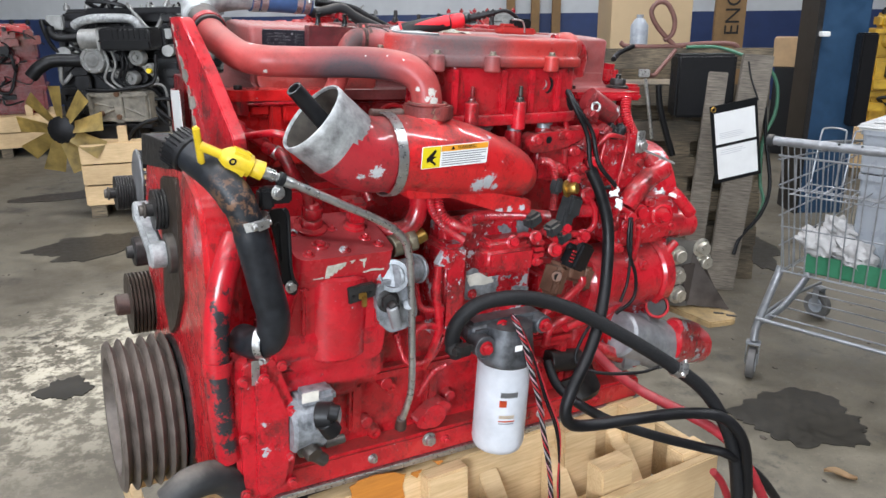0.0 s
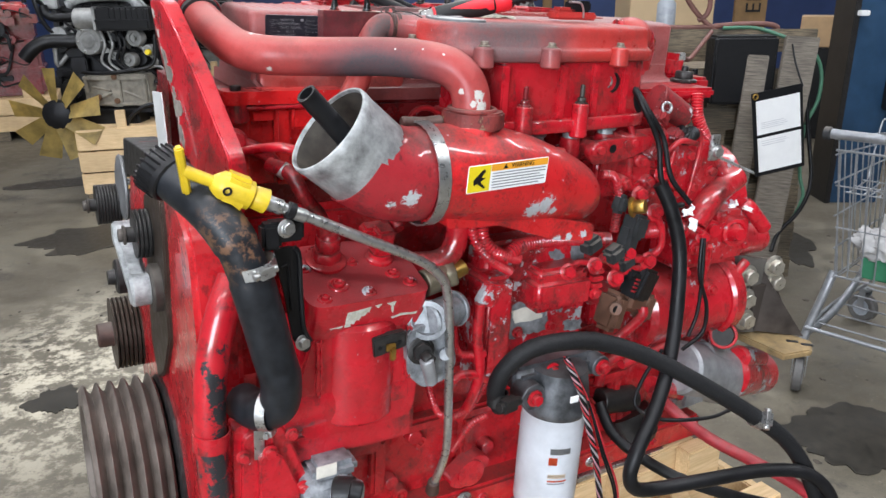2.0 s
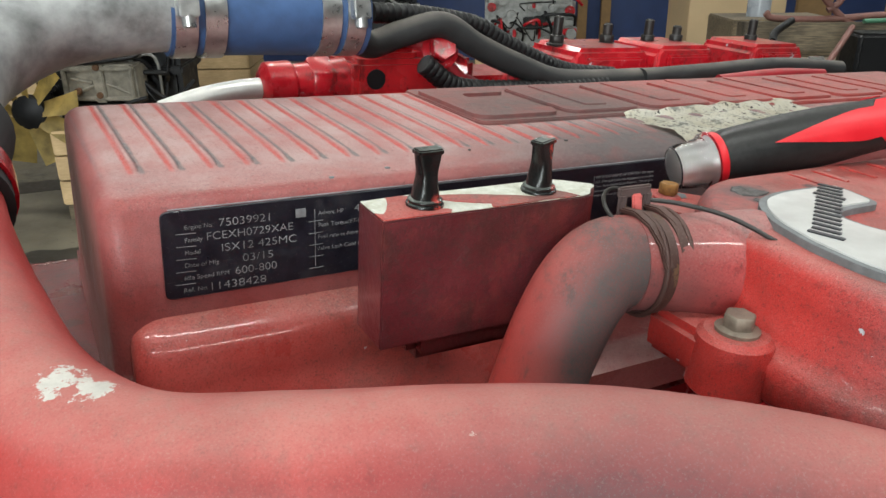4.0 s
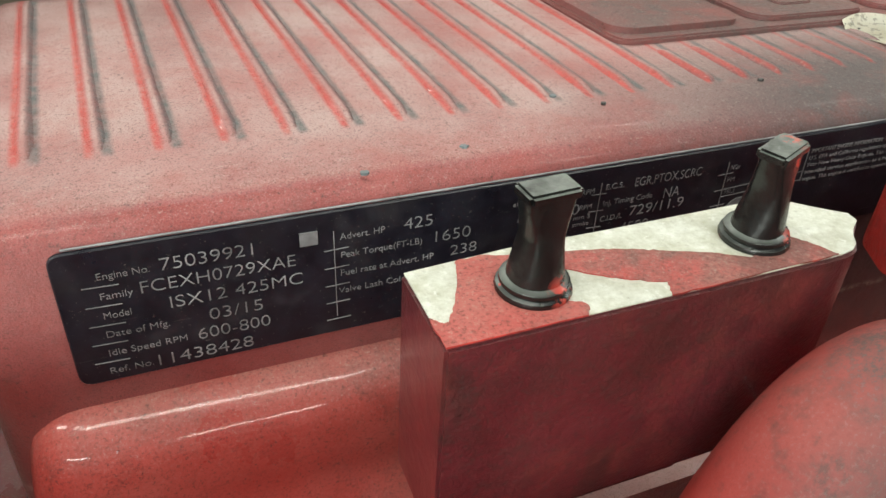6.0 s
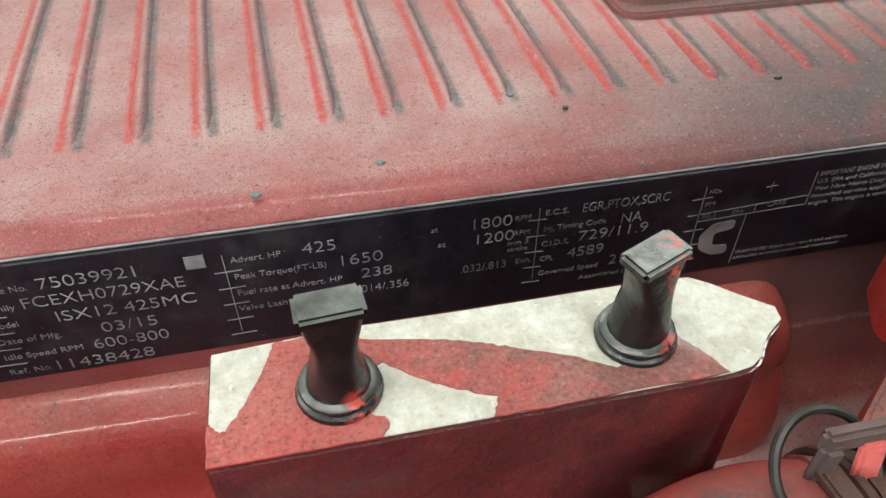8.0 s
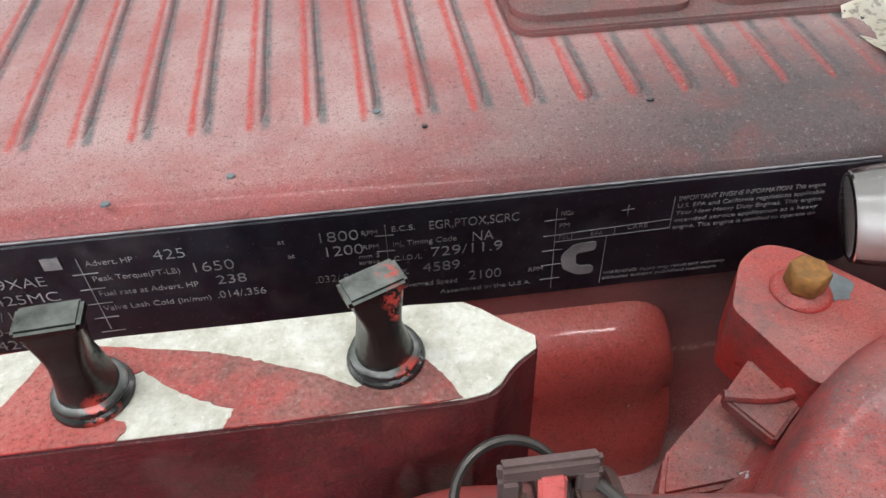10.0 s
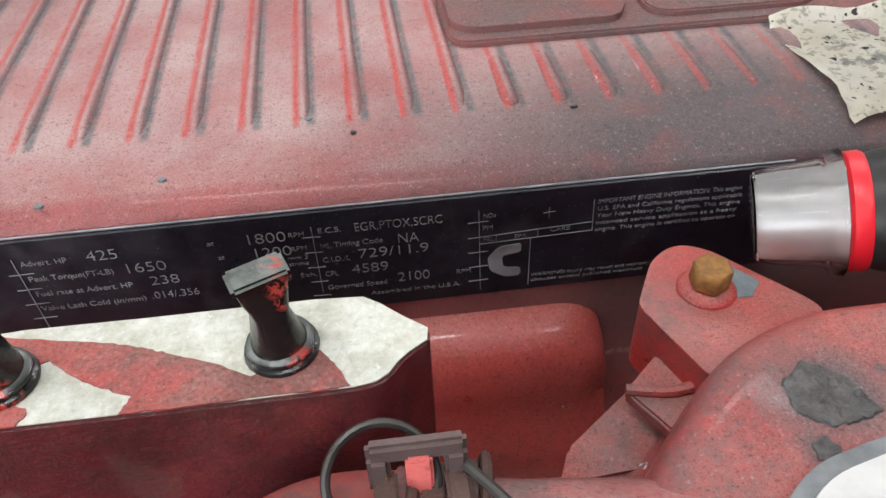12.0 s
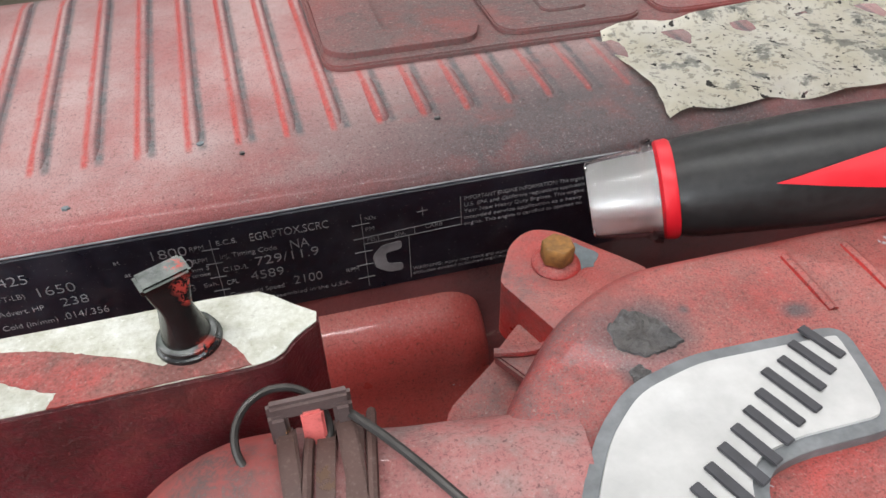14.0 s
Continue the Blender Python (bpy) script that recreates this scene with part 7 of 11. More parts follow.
prism(bm, rounded([(0.12, 1.074), (0.20, 1.070), (0.29, 1.040), (0.36, 1.030), (0.36, 1.055), (0.27, 1.075), (0.20, 1.092), (0.12, 1.095)], 0.008), (0, -0.268, 0), (1, 0, 0), (0, 0, 1), (0, 0.075, 0), 0.004)
cyl(bm, (0.311, -0.225, 1.154), (0.316, -0.225, 1.125), 0.014, 0.017, 18)
mixer = part("mixer_body", bm, RED_MIXER, engine, "red cast air mixer with flaked patches", 55)
bm = nb()
band(bm, (0.098, -0.232, 1.138), (1, 0, 0), 0.0625, 0.016, 0.002, False)
clampband = part("throat_clamp", bm, STEEL, mixer, "bright T-bolt band clamp")
bm = nb()
cyl(bm, (0.076, -0.22, 1.2), (0.119, -0.22, 1.198), 0.0065, seg=12)
cyl(bm, (0.109, -0.22, 1.195), (0.131, -0.22, 1.197), 0.010, seg=12)
part("clamp_bolt", bm, IRON_RED, clampband)
# Throat: red bend into a bare ring, black tube inside.
bm = nb()
TH = [(0.094, -0.232, 1.138), (0.070, -0.231, 1.139), (0.042, -0.230, 1.147), (0.018, -0.229, 1.162)]
sweep(bm, TH, 0.058, 36, 6)
part("throat_bend", bm, RED_THROAT, mixer, "red throat bend with raised writing", 60)
RIM = Vector((-0.017, -0.228, 1.194))
AX = Vector((-0.62, 0.02, 0.52)).normalized()
bm = nb()
lathe(bm, [(-0.062, 0.056), (-0.060, 0.0575), (-0.006, 0.0580), (-0.004, 0.0588), (0.004, 0.0588), (0.006, 0.0576), (0.006, 0.0555), (0.003, 0.0545), (-0.060, 0.0535), (-0.062, 0.056)], RIM, AX, 44, close=False)
throat = part("throat_ring", bm, RAW_ALU, mixer, "bare mottled aluminium throat ring", 50)
bm = nb()
lathe(bm, [(0.002, 0.0542), (-0.004, 0.0535), (-0.055, 0.049), (-0.057, 0.0)], RIM, AX, 44, close=False)
part("throat_lining", bm, LINING, throat, "sooty inside of the throat", 60)
bm = nb()
I0, I1 = RIM - AX * 0.045 + Vector((0.012, -0.002, -0.01)), Vector((-0.053, -0.246, 1.240))
di = (I1 - I0)
lathe(bm, [(0, 0.017), (di.length * 0.35, 0.016), (di.length * 0.4, 0.0125), (di.length, 0.0118), (di.length, 0.0088), (di.length * 0.5, 0.008), (di.length * 0.5, 0)], I0, di, 22, close=False)
part("inner_tube", bm, BLACK, throat, "black tube inside the throat")
for k in range(9):
    bm = nb()
    s = k / 8
    box(bm, (0.030 + 0.022 * s, -0.284 + 0.003 * abs(s - 0.5), 1.118 + 0.040 * s), (0.0035, 0.002, 0.006), 0.0004, Euler((0, radians(-58), 0)).to_matrix())
    part("raised_bar", bm, RED_THROAT, mixer)
# Warning label.
LU = Vector((0.119, 0.004, 0.004)).normalized()
LV = Vector((0, -0.08, 1)).normalized()
bm = nb()
L0 = Vector((0.124, -0.2990, 1.127))
prism(bm, rounded([(0, 0), (0.119, 0), (0.119, 0.034), (0, 0.034)], 0.002), L0, LU, LV, LU.cross(LV) * 0.0006, 0)
label_ = part("warning_label", bm, PAPER, mixer, "yellow and white warning label")
n_ = LU.cross(LV)
bm = nb()
prism(bm, [(0.001, 0.001), (0.032, 0.001), (0.032, 0.033), (0.001, 0.033)], L0 + n_ * 0.0007, LU, LV, n_ * 0.0003, 0)
part("yellow_panel", bm, LABEL_YELLOW, label_)
bm = nb()
prism(bm, [(0.033, 0.0245), (0.118, 0.0245), (0.118, 0.033), (0.033, 0.033)], L0 + n_ * 0.0007, LU, LV, n_ * 0.0003, 0)
part("orange_panel", bm, LABEL_ORANGE, label_)
words("WARNING", 0.0085, L0 + n_ * 0.0012 + LU * 0.062 + LV * 0.0262, LU, LV, BLACK, label_, width=0.034)
bm = nb()
prism(bm, [(0.050, 0.0262), (0.057, 0.0262), (0.0535, 0.0322)], L0 + n_ * 0.0011, LU, LV, n_ * 0.0003, 0)
part("warning_triangle", bm, BLACK, label_)
bm = nb()
prism(bm, rounded([(0.008, 0.016), (0.022, 0.029), (0.025, 0.026), (0.019, 0.018), (0.026, 0.018), (0.018, 0.013), (0.026, 0.006), (0.024, 0.004), (0.014, 0.011), (0.009, 0.009)], 0.002), L0 + n_ * 0.0011, LU, LV, n_ * 0.0003, 0)
part("pictogram", bm, BLACK, label_, "plain black pictogram shape")
for k in range(6):
    bm = nb()
    box(bm, L0 + n_ * 0.0009 + LU * (0.0755 - (0.004 if k in (2, 5) else 0)) + LV * (0.0215 - 0.0036 * k), (0.080 - (0.009 if k in (2, 5) else 0), 0.0013, 0.0004), 0, Matrix((LU, LV, n_)).transposed())
    part("print_bar", bm, PRINT_GREY, label_)

# Grey alloy elbow and blue hose behind the front end.
bm = nb()
sweep(bm, [(-0.094, 0.095, 1.314), (-0.092, 0.130, 1.322), (-0.080, 0.170, 1.334), (-0.045, 0.198, 1.350), (0.000, 0.203, 1.358), (0.032, 0.203, 1.360)], 0.0265, 26, 8)
part("alloy_elbow", bm, RAW_ALU, engine, "mottled grey alloy elbow")
bm = nb()
sweep(bm, [(0.020, 0.203, 1.357), (0.070, 0.203, 1.357), (0.138, 0.203, 1.356)], 0.0265, 24, 6)
bh = part("blue_hose", bm, BLUE_RUBBER, engine, "blue silicone hose")
for x in (0.028, 0.044, 0.112, 0.128):
    bm = nb()
    band(bm, (x, 0.203, 1.357), (1, 0, 0.0), 0.0267, 0.012, 0.001, x in (0.028, 0.128), (0, -1, 0.2))
    part("hose_clamp", bm, STEEL, bh, "bright hose clamp")

# ---- the engine: fuel side and rear ----
bm = nb()
span(bm, (0.245, -0.172, 0.765), (0.455, -0.115, 1.005), 0.012, 3)
span(bm, (0.232, -0.205, 0.80), (0.285, -0.12, 0.965), 0.010, 3)
module = part("fuel_module", bm, RED_WORN, engine, "red fuel module, paint flaked to grey metal")
bm = nb()
span(bm, (0.315, -0.215, 0.898), (0.425, -0.165, 0.952), 0.010, 3)
span(bm, (0.322, -0.208, 0.945), (0.412, -0.165, 0.966), 0.008, 3)
part("control_box", bm, RED, module)
for k in range(4):
    bm = nb()
    box(bm, (0.434 + 0.0 * k, -0.205, 0.952 - 0.012 * k), (0.022, 0.016, 0.008), 0.002)
    part("connector_rib", bm, RED, module)
for k, pts in enumerate((((0.291, -0.173, 0.901), (0.325, -0.173, 0.905), (0.366, -0.173, 0.902), (0.365, -0.173, 0.88), (0.377, -0.173, 0.862), (0.374, -0.173, 0.847), (0.33, -0.173, 0.849), (0.303, -0.173, 0.844), (0.289, -0.173, 0.859)),
                         ((0.382, -0.173, 0.896), (0.423, -0.173, 0.904), (0.43, -0.173, 0.892), (0.404, -0.173, 0.886), (0.4, -0.173, 0.875), (0.386, -0.173, 0.879)), ((0.363, -0.173, 0.982), (0.391, -0.173, 0.984), (0.395, -0.173, 0.966), (0.373, -0.173, 0.964)),
                         ((0.407, -0.173, 0.856), (0.444, -0.173, 0.855), (0.447, -0.173, 0.836), (0.411, -0.173, 0.839)), ((0.401, -0.173, 0.987), (0.433, -0.173, 0.98), (0.429, -0.173, 0.949), (0.406, -0.173, 0.96)))):
    bm = nb()
    prism(bm, torn([(p[0], p[2]) for p in pts], 0.003, 5, 31 + k), (0, -0.1736, 0), (1, 0, 0), (0, 0, 1), (0, 0.003, 0), 0)
    part("bare_patch", bm, PALE_ALU, module, "bare grey metal where paint flaked")
bm = nb()
prism(bm, torn([(p[0], p[2]) for p in ((0.3, -0.174, 0.893), (0.353, -0.174, 0.896), (0.361, -0.174, 0.872), (0.31, -0.174, 0.87))], 0.002, 5, 21), (0, -0.1745, 0), (1, 0, 0), (0, 0, 1), (0, 0.002, 0), 0)
part("paper_tag", bm, OLD_LABEL, module, "torn white label, half peeled")
for p in ((0.229, -0.208, 0.944), (0.226, -0.208, 0.854), (0.293, -0.175, 0.768), (0.391, -0.175, 0.985), (0.307, -0.175, 0.993), (0.42, -0.215, 0.961), (0.425, -0.215, 0.919), (0.39, -0.175, 0.891), (0.429, -0.175, 0.884), (0.314, -0.175, 0.856), (0.378, -0.175, 0.856)):
    bm = nb()
    hexbolt(bm, p, (0, -1, 0), 0.012, 0.007)
    part("module_bolt", bm, RED_WORN, module)
bm = nb()
prism(bm, [(p[0], p[2]) for p in ((0.213, -0.21, 0.934), (0.232, -0.21, 0.964), (0.253, -0.21, 0.957), (0.241, -0.21, 0.924))], (0, -0.214, 0), (1, 0, 0), (0, 0, 1), (0, 0.02, 0), 0.003)
part("module_lug", bm, RED_WORN, module)
# Filter head and spin-on filter.
bm = nb()
FC = Vector((0.378, -0.208, 0.646))
lathe(bm, [(0, 0.052), (0.004, 0.0545), (0.012, 0.056), (0.05, 0.050), (0.075, 0.046), (0.08, 0.03)], (FC.x, FC.y, 0.727), (0, 0, 1), 36)
span(bm, (FC.x - 0.085, -0.215, 0.765), (FC.x + 0.09, -0.13, 0.81), 0.012, 3)
cyl(bm, (FC.x - 0.065, -0.235, 0.772), (FC.x - 0.065, -0.20, 0.772), 0.022)
cyl(bm, (FC.x + 0.075, -0.225, 0.790), (FC.x + 0.075, -0.19, 0.790), 0.018)
head_ = part("filter_head", bm, FILTER_HEAD, engine, "scuffed grey filter head")
for p in ((FC.x - 0.065, -0.236, 0.772), (FC.x + 0.075, -0.226, 0.790), (FC.x - 0.02, -0.216, 0.80)):
    bm = nb()
    hexbolt(bm, p, (0, -1, 0), 0.017, 0.01)
    part("head_bolt", bm, RED, head_)
bm = nb()
lathe(bm, [(0, 0.0), (0.0, 0.040), (0.004, 0.047), (0.012, 0.0505), (0.020, 0.0515), (0.168, 0.0515), (0.176, 0.0500), (0.180, 0.0515), (0.186, 0.0515), (0.188, 0.045)], (FC.x, FC.y, 0.540), (0, 0, 1), 44, close=False)
filt = part("oil_filter", bm, FILTER_WHITE, engine, "white spin-on filter canister")
for k, (z, w, h, mat, nm) in enumerate(((0.674, 0.034, 0.011, PRINT_GREY, "print_bar"), (0.656, 0.014, 0.014, LABEL_RED, "print_square"), (0.628, 0.030, 0.0075, LABEL_PALE, "print_bar"), (0.619, 0.032, 0.003, LABEL_RED, "print_bar"), (0.614, 0.030, 0.0022, PRINT_GREY, "print_bar"))):
    bm = nb()
    n = 10
    a0 = math.atan2(-1.05, -0.78) + 0.10
    cols = []
    for i in range(n + 1):
        a = a0 + (i / n) * (w / 0.0518) - (0.14 if nm == "print_square" else 0.12)
        cols.append([bm.verts.new((FC.x + 0.0519 * math.cos(a), FC.y + 0.0519 * math.sin(a), z + s * h / 2)) for s in (-1, 1)])
    for a_, b_ in zip(cols, cols[1:]):
        bm.faces.new((a_[0], b_[0], b_[1], a_[1]))
    bmesh.ops.solidify(bm, geom=bm.faces[:], thickness=0.0002)
    part(nm, bm, mat, filt)

# Rear: pump body, bell housing, starter, mounting foot.
bm = nb()
cyl(bm, (0.618, -0.1, 0.81), (0.82, -0.1, 0.813), 0.075, 0.078, 36, 0.01)
cyl(bm, (0.813, -0.1, 0.812), (0.852, -0.1, 0.813), 0.086, 0.084, 36, 0.006)
span(bm, (0.52, -0.13, 0.74), (0.80, -0.02, 0.86), 0.02, 3)
cyl(bm, (0.81, -0.12, 0.924), (0.95, -0.1, 0.912), 0.032, 0.03, 24)
part("fuel_pump", bm, RED_CHIPPED, engine, "red high-pressure pump body")
bm = nb()
prism(bm, rounded([(-0.115, 0.66), (-0.13, 0.80), (-0.12, 0.98), (-0.06, 1.09), (0.24, 1.09), (0.36, 0.95), (0.38, 0.70), (0.30, 0.56), (-0.05, 0.56)], 0.06, 5), (0.80, 0, 0), (0, 1, 0), (0, 0, 1), (0.095, 0, 0), 0.008, 3)
bell = part("bell_housing", bm, RED_WORN, engine, "red flywheel housing with bare worn rim")
for a in range(9):
    th = radians(120 + 20 * a)
    bm = nb()
    hexbolt(bm, (0.799, 0.12 + 0.235 * math.cos(th), 0.82 + 0.25 * math.sin(th)), (-1, 0, 0), 0.014, 0.01)
    part("housing_bolt", bm, RED, bell)
bm = nb()
cyl(bm, (0.853, -0.125, 0.724), (0.82, -0.165, 0.748), 0.022, 0.022, 24)
part("plug_cap", bm, DARK_STEEL, bell)
bm = nb()
lathe(bm, [(0, 0.021), (0.0, 0.027), (0.022, 0.027), (0.024, 0.025), (0.024, 0.0215), (0.006, 0.0208)], Vector((0.834, -0.15, 0.739)), Vector((0.82, -0.165, 0.748)) - Vector((0.853, -0.125, 0.724)), 28)
part("port_rim", bm, RED, bell)
# Steel mounting foot.
bm = nb()
FT = [(p[0], p[2]) for p in ((0.858, -0.135, 0.898), (0.967, -0.135, 0.875), (0.997, -0.135, 0.813), (1.074, -0.135, 0.693), (0.884, -0.135, 0.73))]
prism(bm, FT, (0, -0.140, 0), (1, 0, 0), (0, 0, 1), (0, 0.014, 0), 0.002)
base_ = nb()
prism(base_, [(p[0], p[1]) for p in ((0.907, -0.116, 0.712), (0.986, -0.09, 0.712), (1.026, -0.221, 0.712), (0.989, -0.248, 0.712), (0.917, -0.238, 0.712))], (0, 0, 0.706), (1, 0, 0), (0, 1, 0), (0, 0, 0.014), 0.003)
G = [Vector((0.935, -0.136, 0.863)), Vector((1.026, -0.2, 0.721)), Vector((0.943, -0.145, 0.725))]
t3 = bmesh.new()
side = (G[1] - G[0]).cross(G[2] - G[0]).normalized() * 0.010
va = [t3.verts.new(g) for g in G] + [t3.verts.new(g + side) for g in G]
for f in ((0, 1, 2), (5, 4, 3), (0, 3, 4, 1), (1, 4, 5, 2), (2, 5, 3, 0)):
    t3.faces.new([va[i] for i in f])
foot = part("mounting_foot", bm, FOOT_STEEL, engine, "bare steel mounting foot, rusty at the tip")
part("foot_base", base_, FOOT_RUST, foot, "rust-tan base plate of the foot")
for c in ((1.000, -0.228, 0.7203), (0.984, -0.205, 0.7203)):
    bm = nb()
    prism(bm, rounded([(-0.012, -0.005), (0.012, -0.005), (0.012, 0.005), (-0.012, 0.005)], 0.004, 3), c, (0.8, -0.6, 0), (0.6, 0.8, 0), (0, 0, 0.0006), 0)
    part("slot", bm, BLACK, foot, "dark bolt slot")
bm = nb()
merge(bm, t3)
prism(bm, [(p[0], p[2]) for p in ((0.907, -0.142, 0.827), (0.976, -0.142, 0.829), (1.029, -0.142, 0.76), (1.046, -0.142, 0.707), (0.934, -0.142, 0.736))], (0, -0.146, 0), (1, 0, 0), (0, 0, 1), (0, 0.006, 0), 0.001)
part("gusset_plate", bm, FOOT_DARK, foot, "brown-black steel gusset plate")
for p in ((0.887, -0.142, 0.854), (0.894, -0.142, 0.804), (0.905, -0.142, 0.757), (0.962, -0.142, 0.864), (0.976, -0.142, 0.829)):
    bm = nb()
    hexbolt(bm, p, (-0.15, -1, 0), 0.028, 0.016)
    part("foot_bolt", bm, STEEL_WARM, foot, "bright zinc bolt head")
# Starter.
bm = nb()
cyl(bm, (0.722, -0.15, 0.693), (0.897, -0.12, 0.62), 0.052, 0.060, 32, 0.006)
cyl(bm, (0.799, -0.14, 0.696), (0.89, -0.14, 0.645), 0.03, 0.034, 24)
span(bm, (0.72, -0.175, 0.60), (0.80, -0.08, 0.70), 0.015, 3)
starter = part("starter", bm, CAST_ALU, engine, "grey alloy starter flange")
bm = nb()
cyl(bm, (0.879, -0.14, 0.638), (1.059, -0.1, 0.581), 0.050, 0.046, 32, 0.012)
cyl(bm, (0.901, -0.15, 0.676), (1.003, -0.13, 0.643), 0.024, 0.022, 20, 0.006)
part("starter_motor", bm, RED_WORN, starter, "flaked red starter motor")
bm = nb()
lathe(bm, [(0, 0.045), (0.0, 0.05), (0.05, 0.05), (0.06, 0.042), (0.06, 0)], (0.631, -0.12, 0.601), (0.3, -0.5, -1), 28)
cyl(bm, (0.542, -0.14, 0.656), (0.627, -0.14, 0.644), 0.024, seg=20)
part("water_inlet", bm, DARK_STEEL, engine, "dark water inlet housing")
bm = nb()
cyl(bm, (0.65, -0.16, 0.677), (0.788, -0.15, 0.611), 0.017, 0.015, 18)
part("drain_pipe", bm, RED, engine)
# Brown connector block, black plug.
bm = nb()
T1 = Euler((0, radians(18), radians(12))).to_matrix()
box(bm, (0.509, -0.172, 0.858), (0.036, 0.045, 0.070), 0.010, T1, 3)
box(bm, (0.557, -0.165, 0.866), (0.060, 0.040, 0.036), 0.008, T1, 3)
box(bm, (0.597, -0.16, 0.844), (0.030, 0.030, 0.050), 0.006, T1, 3)
cyl(bm, (0.495, -0.196, 0.873), (0.49, -0.202, 0.875), 0.012, 0.011, 20)
sensor_ = part("brown_sensor", bm, BROWN, engine, "dusty brown sensor housing")
bm = nb()
lathe(bm, [(0, 0.0065), (0.0006, 0.0065), (0.0006, 0)], (0.49, -0.202, 0.875), (0, -1, 0), 18)
part("sensor_port", bm, BLACK, sensor_)
bm = nb()
T2 = Euler((radians(8), radians(22), radians(18))).to_matrix()
box(bm, (0.547, -0.19, 0.909), (0.052, 0.036, 0.056), 0.005, T2)
box(bm, (0.52, -0.195, 0.932), (0.044, 0.030, 0.014), 0.004, T2)
plug_ = part("black_plug", bm, BLACK, engine, "black electrical plug with red marks")
for k in range(4):
    bm = nb()
    box(bm, Vector((0.52, -0.212, 0.926)) + T2 @ Vector((0.0006 * k, 0, -0.0068 * k)), (0.014, 0.003, 0.0034), 0.0006, T2)
    part("plug_mark", bm, RED, plug_)
# Upper rear housing with its slotted link.
bm = nb()
span(bm, (0.56, -0.150, 1.015), (0.745, -0.04, 1.105), 0.012, 3)
prism(bm, [(p[0], p[2]) for p in ((0.594, -0.155, 1.144), (0.703, -0.155, 1.134), (0.732, -0.155, 1.063), (0.637, -0.155, 1.034), (0.592, -0.155, 1.082))], (0, -0.158, 0), (1, 0, 0), (0, 0, 1), (0, 0.03, 0), 0.004)
rear = part("rear_housing", bm, RED_CHIPPED, engine, "red rear pump housing")
for p in ((0.609, -0.16, 1.094), (0.647, -0.16, 1.112), (0.625, -0.16, 1.05), (0.708, -0.16, 1.08), (0.666, -0.16, 1.056)):
    bm = nb()
    hexbolt(bm, p, (-0.1, -1, 0), 0.014, 0.009)
    part("rear_bolt", bm, RED, rear)
bm = nb()
lk = [Vector((0.7, -0.166, 1.111)), Vector((0.762, -0.2, 1.085))]
d = lk[1] - lk[0]
mid = (lk[0] + lk[1]) / 2
q = Matrix((d.normalized(), Vector((0, 0, 1)).cross(d.normalized()).normalized(), d.normalized().cross(Vector((0, 0, 1)).cross(d.normalized()).normalized()))).transposed()
for s in (-1, 1):
    box(bm, mid + q @ Vector((0, s * 0.007, 0)), (d.length, 0.004, 0.004), 0.001, q)
box(bm, lk[1], (0.006, 0.018, 0.004), 0.001, q)
box(bm, lk[0] + Vector((0, 0, 0.012)), (0.022, 0.005, 0.045), 0.002)
hexbolt(bm, (0.698, -0.17, 1.117), (-0.1, -1, 0), 0.018, 0.01)
part("slotted_link", bm, STEEL, rear, "bright slotted steel link")
bm = nb()
sweep(bm, [(0.801, -0.14, 1.056), (0.749, -0.155, 1.044), (0.703, -0.165, 1.017), (0.685, -0.165, 0.991)], 0.022, 20, 6)
sweep(bm, [(0.854, -0.13, 1.001), (0.863, -0.14, 0.99), (0.899, -0.15, 0.953)], 0.014, 14, 4)
part("rear_pipe", bm, RED_CHIPPED, engine, "red return pipe")
bm = nb()
span(bm, (0.66, -0.17, 0.90), (0.83, -0.08, 1.0), 0.015, 3)
lathe(bm, [(0, 0.026), (0.018, 0.025), (0.02, 0.020), (0.016, 0.017), (0.026, 0.012), (0.034, 0.010), (0.034, 0)], (0.782, -0.165, 0.965), (-0.3, -1, 0.1), 24)
lathe(bm, [(0, 0.018), (0.012, 0.017), (0.013, 0.012), (0.022, 0.011), (0.022, 0)], (0.723, -0.165, 0.976), (-0.3, -1, 0.1), 24)
part("gear_pump", bm, RED_CHIPPED, engine, "red gear pump with chipped corners")
for p in ((0.69, -0.172, 0.944), (0.744, -0.172, 0.997), (0.814, -0.172, 0.938), (0.863, -0.12, 0.882), (0.766, -0.12, 0.89), (0.757, -0.17, 0.855), (0.676, -0.17, 0.902)):
    bm = nb()
    cyl(bm, (p[0], p[1] + 0.02, p[2]), p, 0.013, 0.011)
    hexbolt(bm, p, (-0.1, -1, 0), 0.013, 0.008)
    part("pump_bolt", bm, RED, engine)
# Sensor with black corrugated sleeve, connector heads.
bm = nb()
cyl(bm, (0.571, -0.14, 1.207), (0.633, -0.15, 1.175), 0.024, 0.020, 20)
box(bm, (0.569, -0.165, 1.194), (0.03, 0.02, 0.028), 0.005, Euler((0, radians(25), 0)).to_matrix())
sens = part("pressure_sensor", bm, RED_THROAT, engine, "red sensor with a plug socket")
bm = nb()
ring(bm, (0.561, -0.178, 1.196), (-0.3, -1, 0.2), 0.008, 0.0025, 20, 8)
part("socket_rim", bm, STEEL, sens)
bm = nb()
corrugated(bm, [(0.612, -0.16, 1.155), (0.629, -0.165, 1.143), (0.65, -0.16, 1.15)], 0.013, 0.005)
part("sensor_boot", bm, RUBBER, sens)
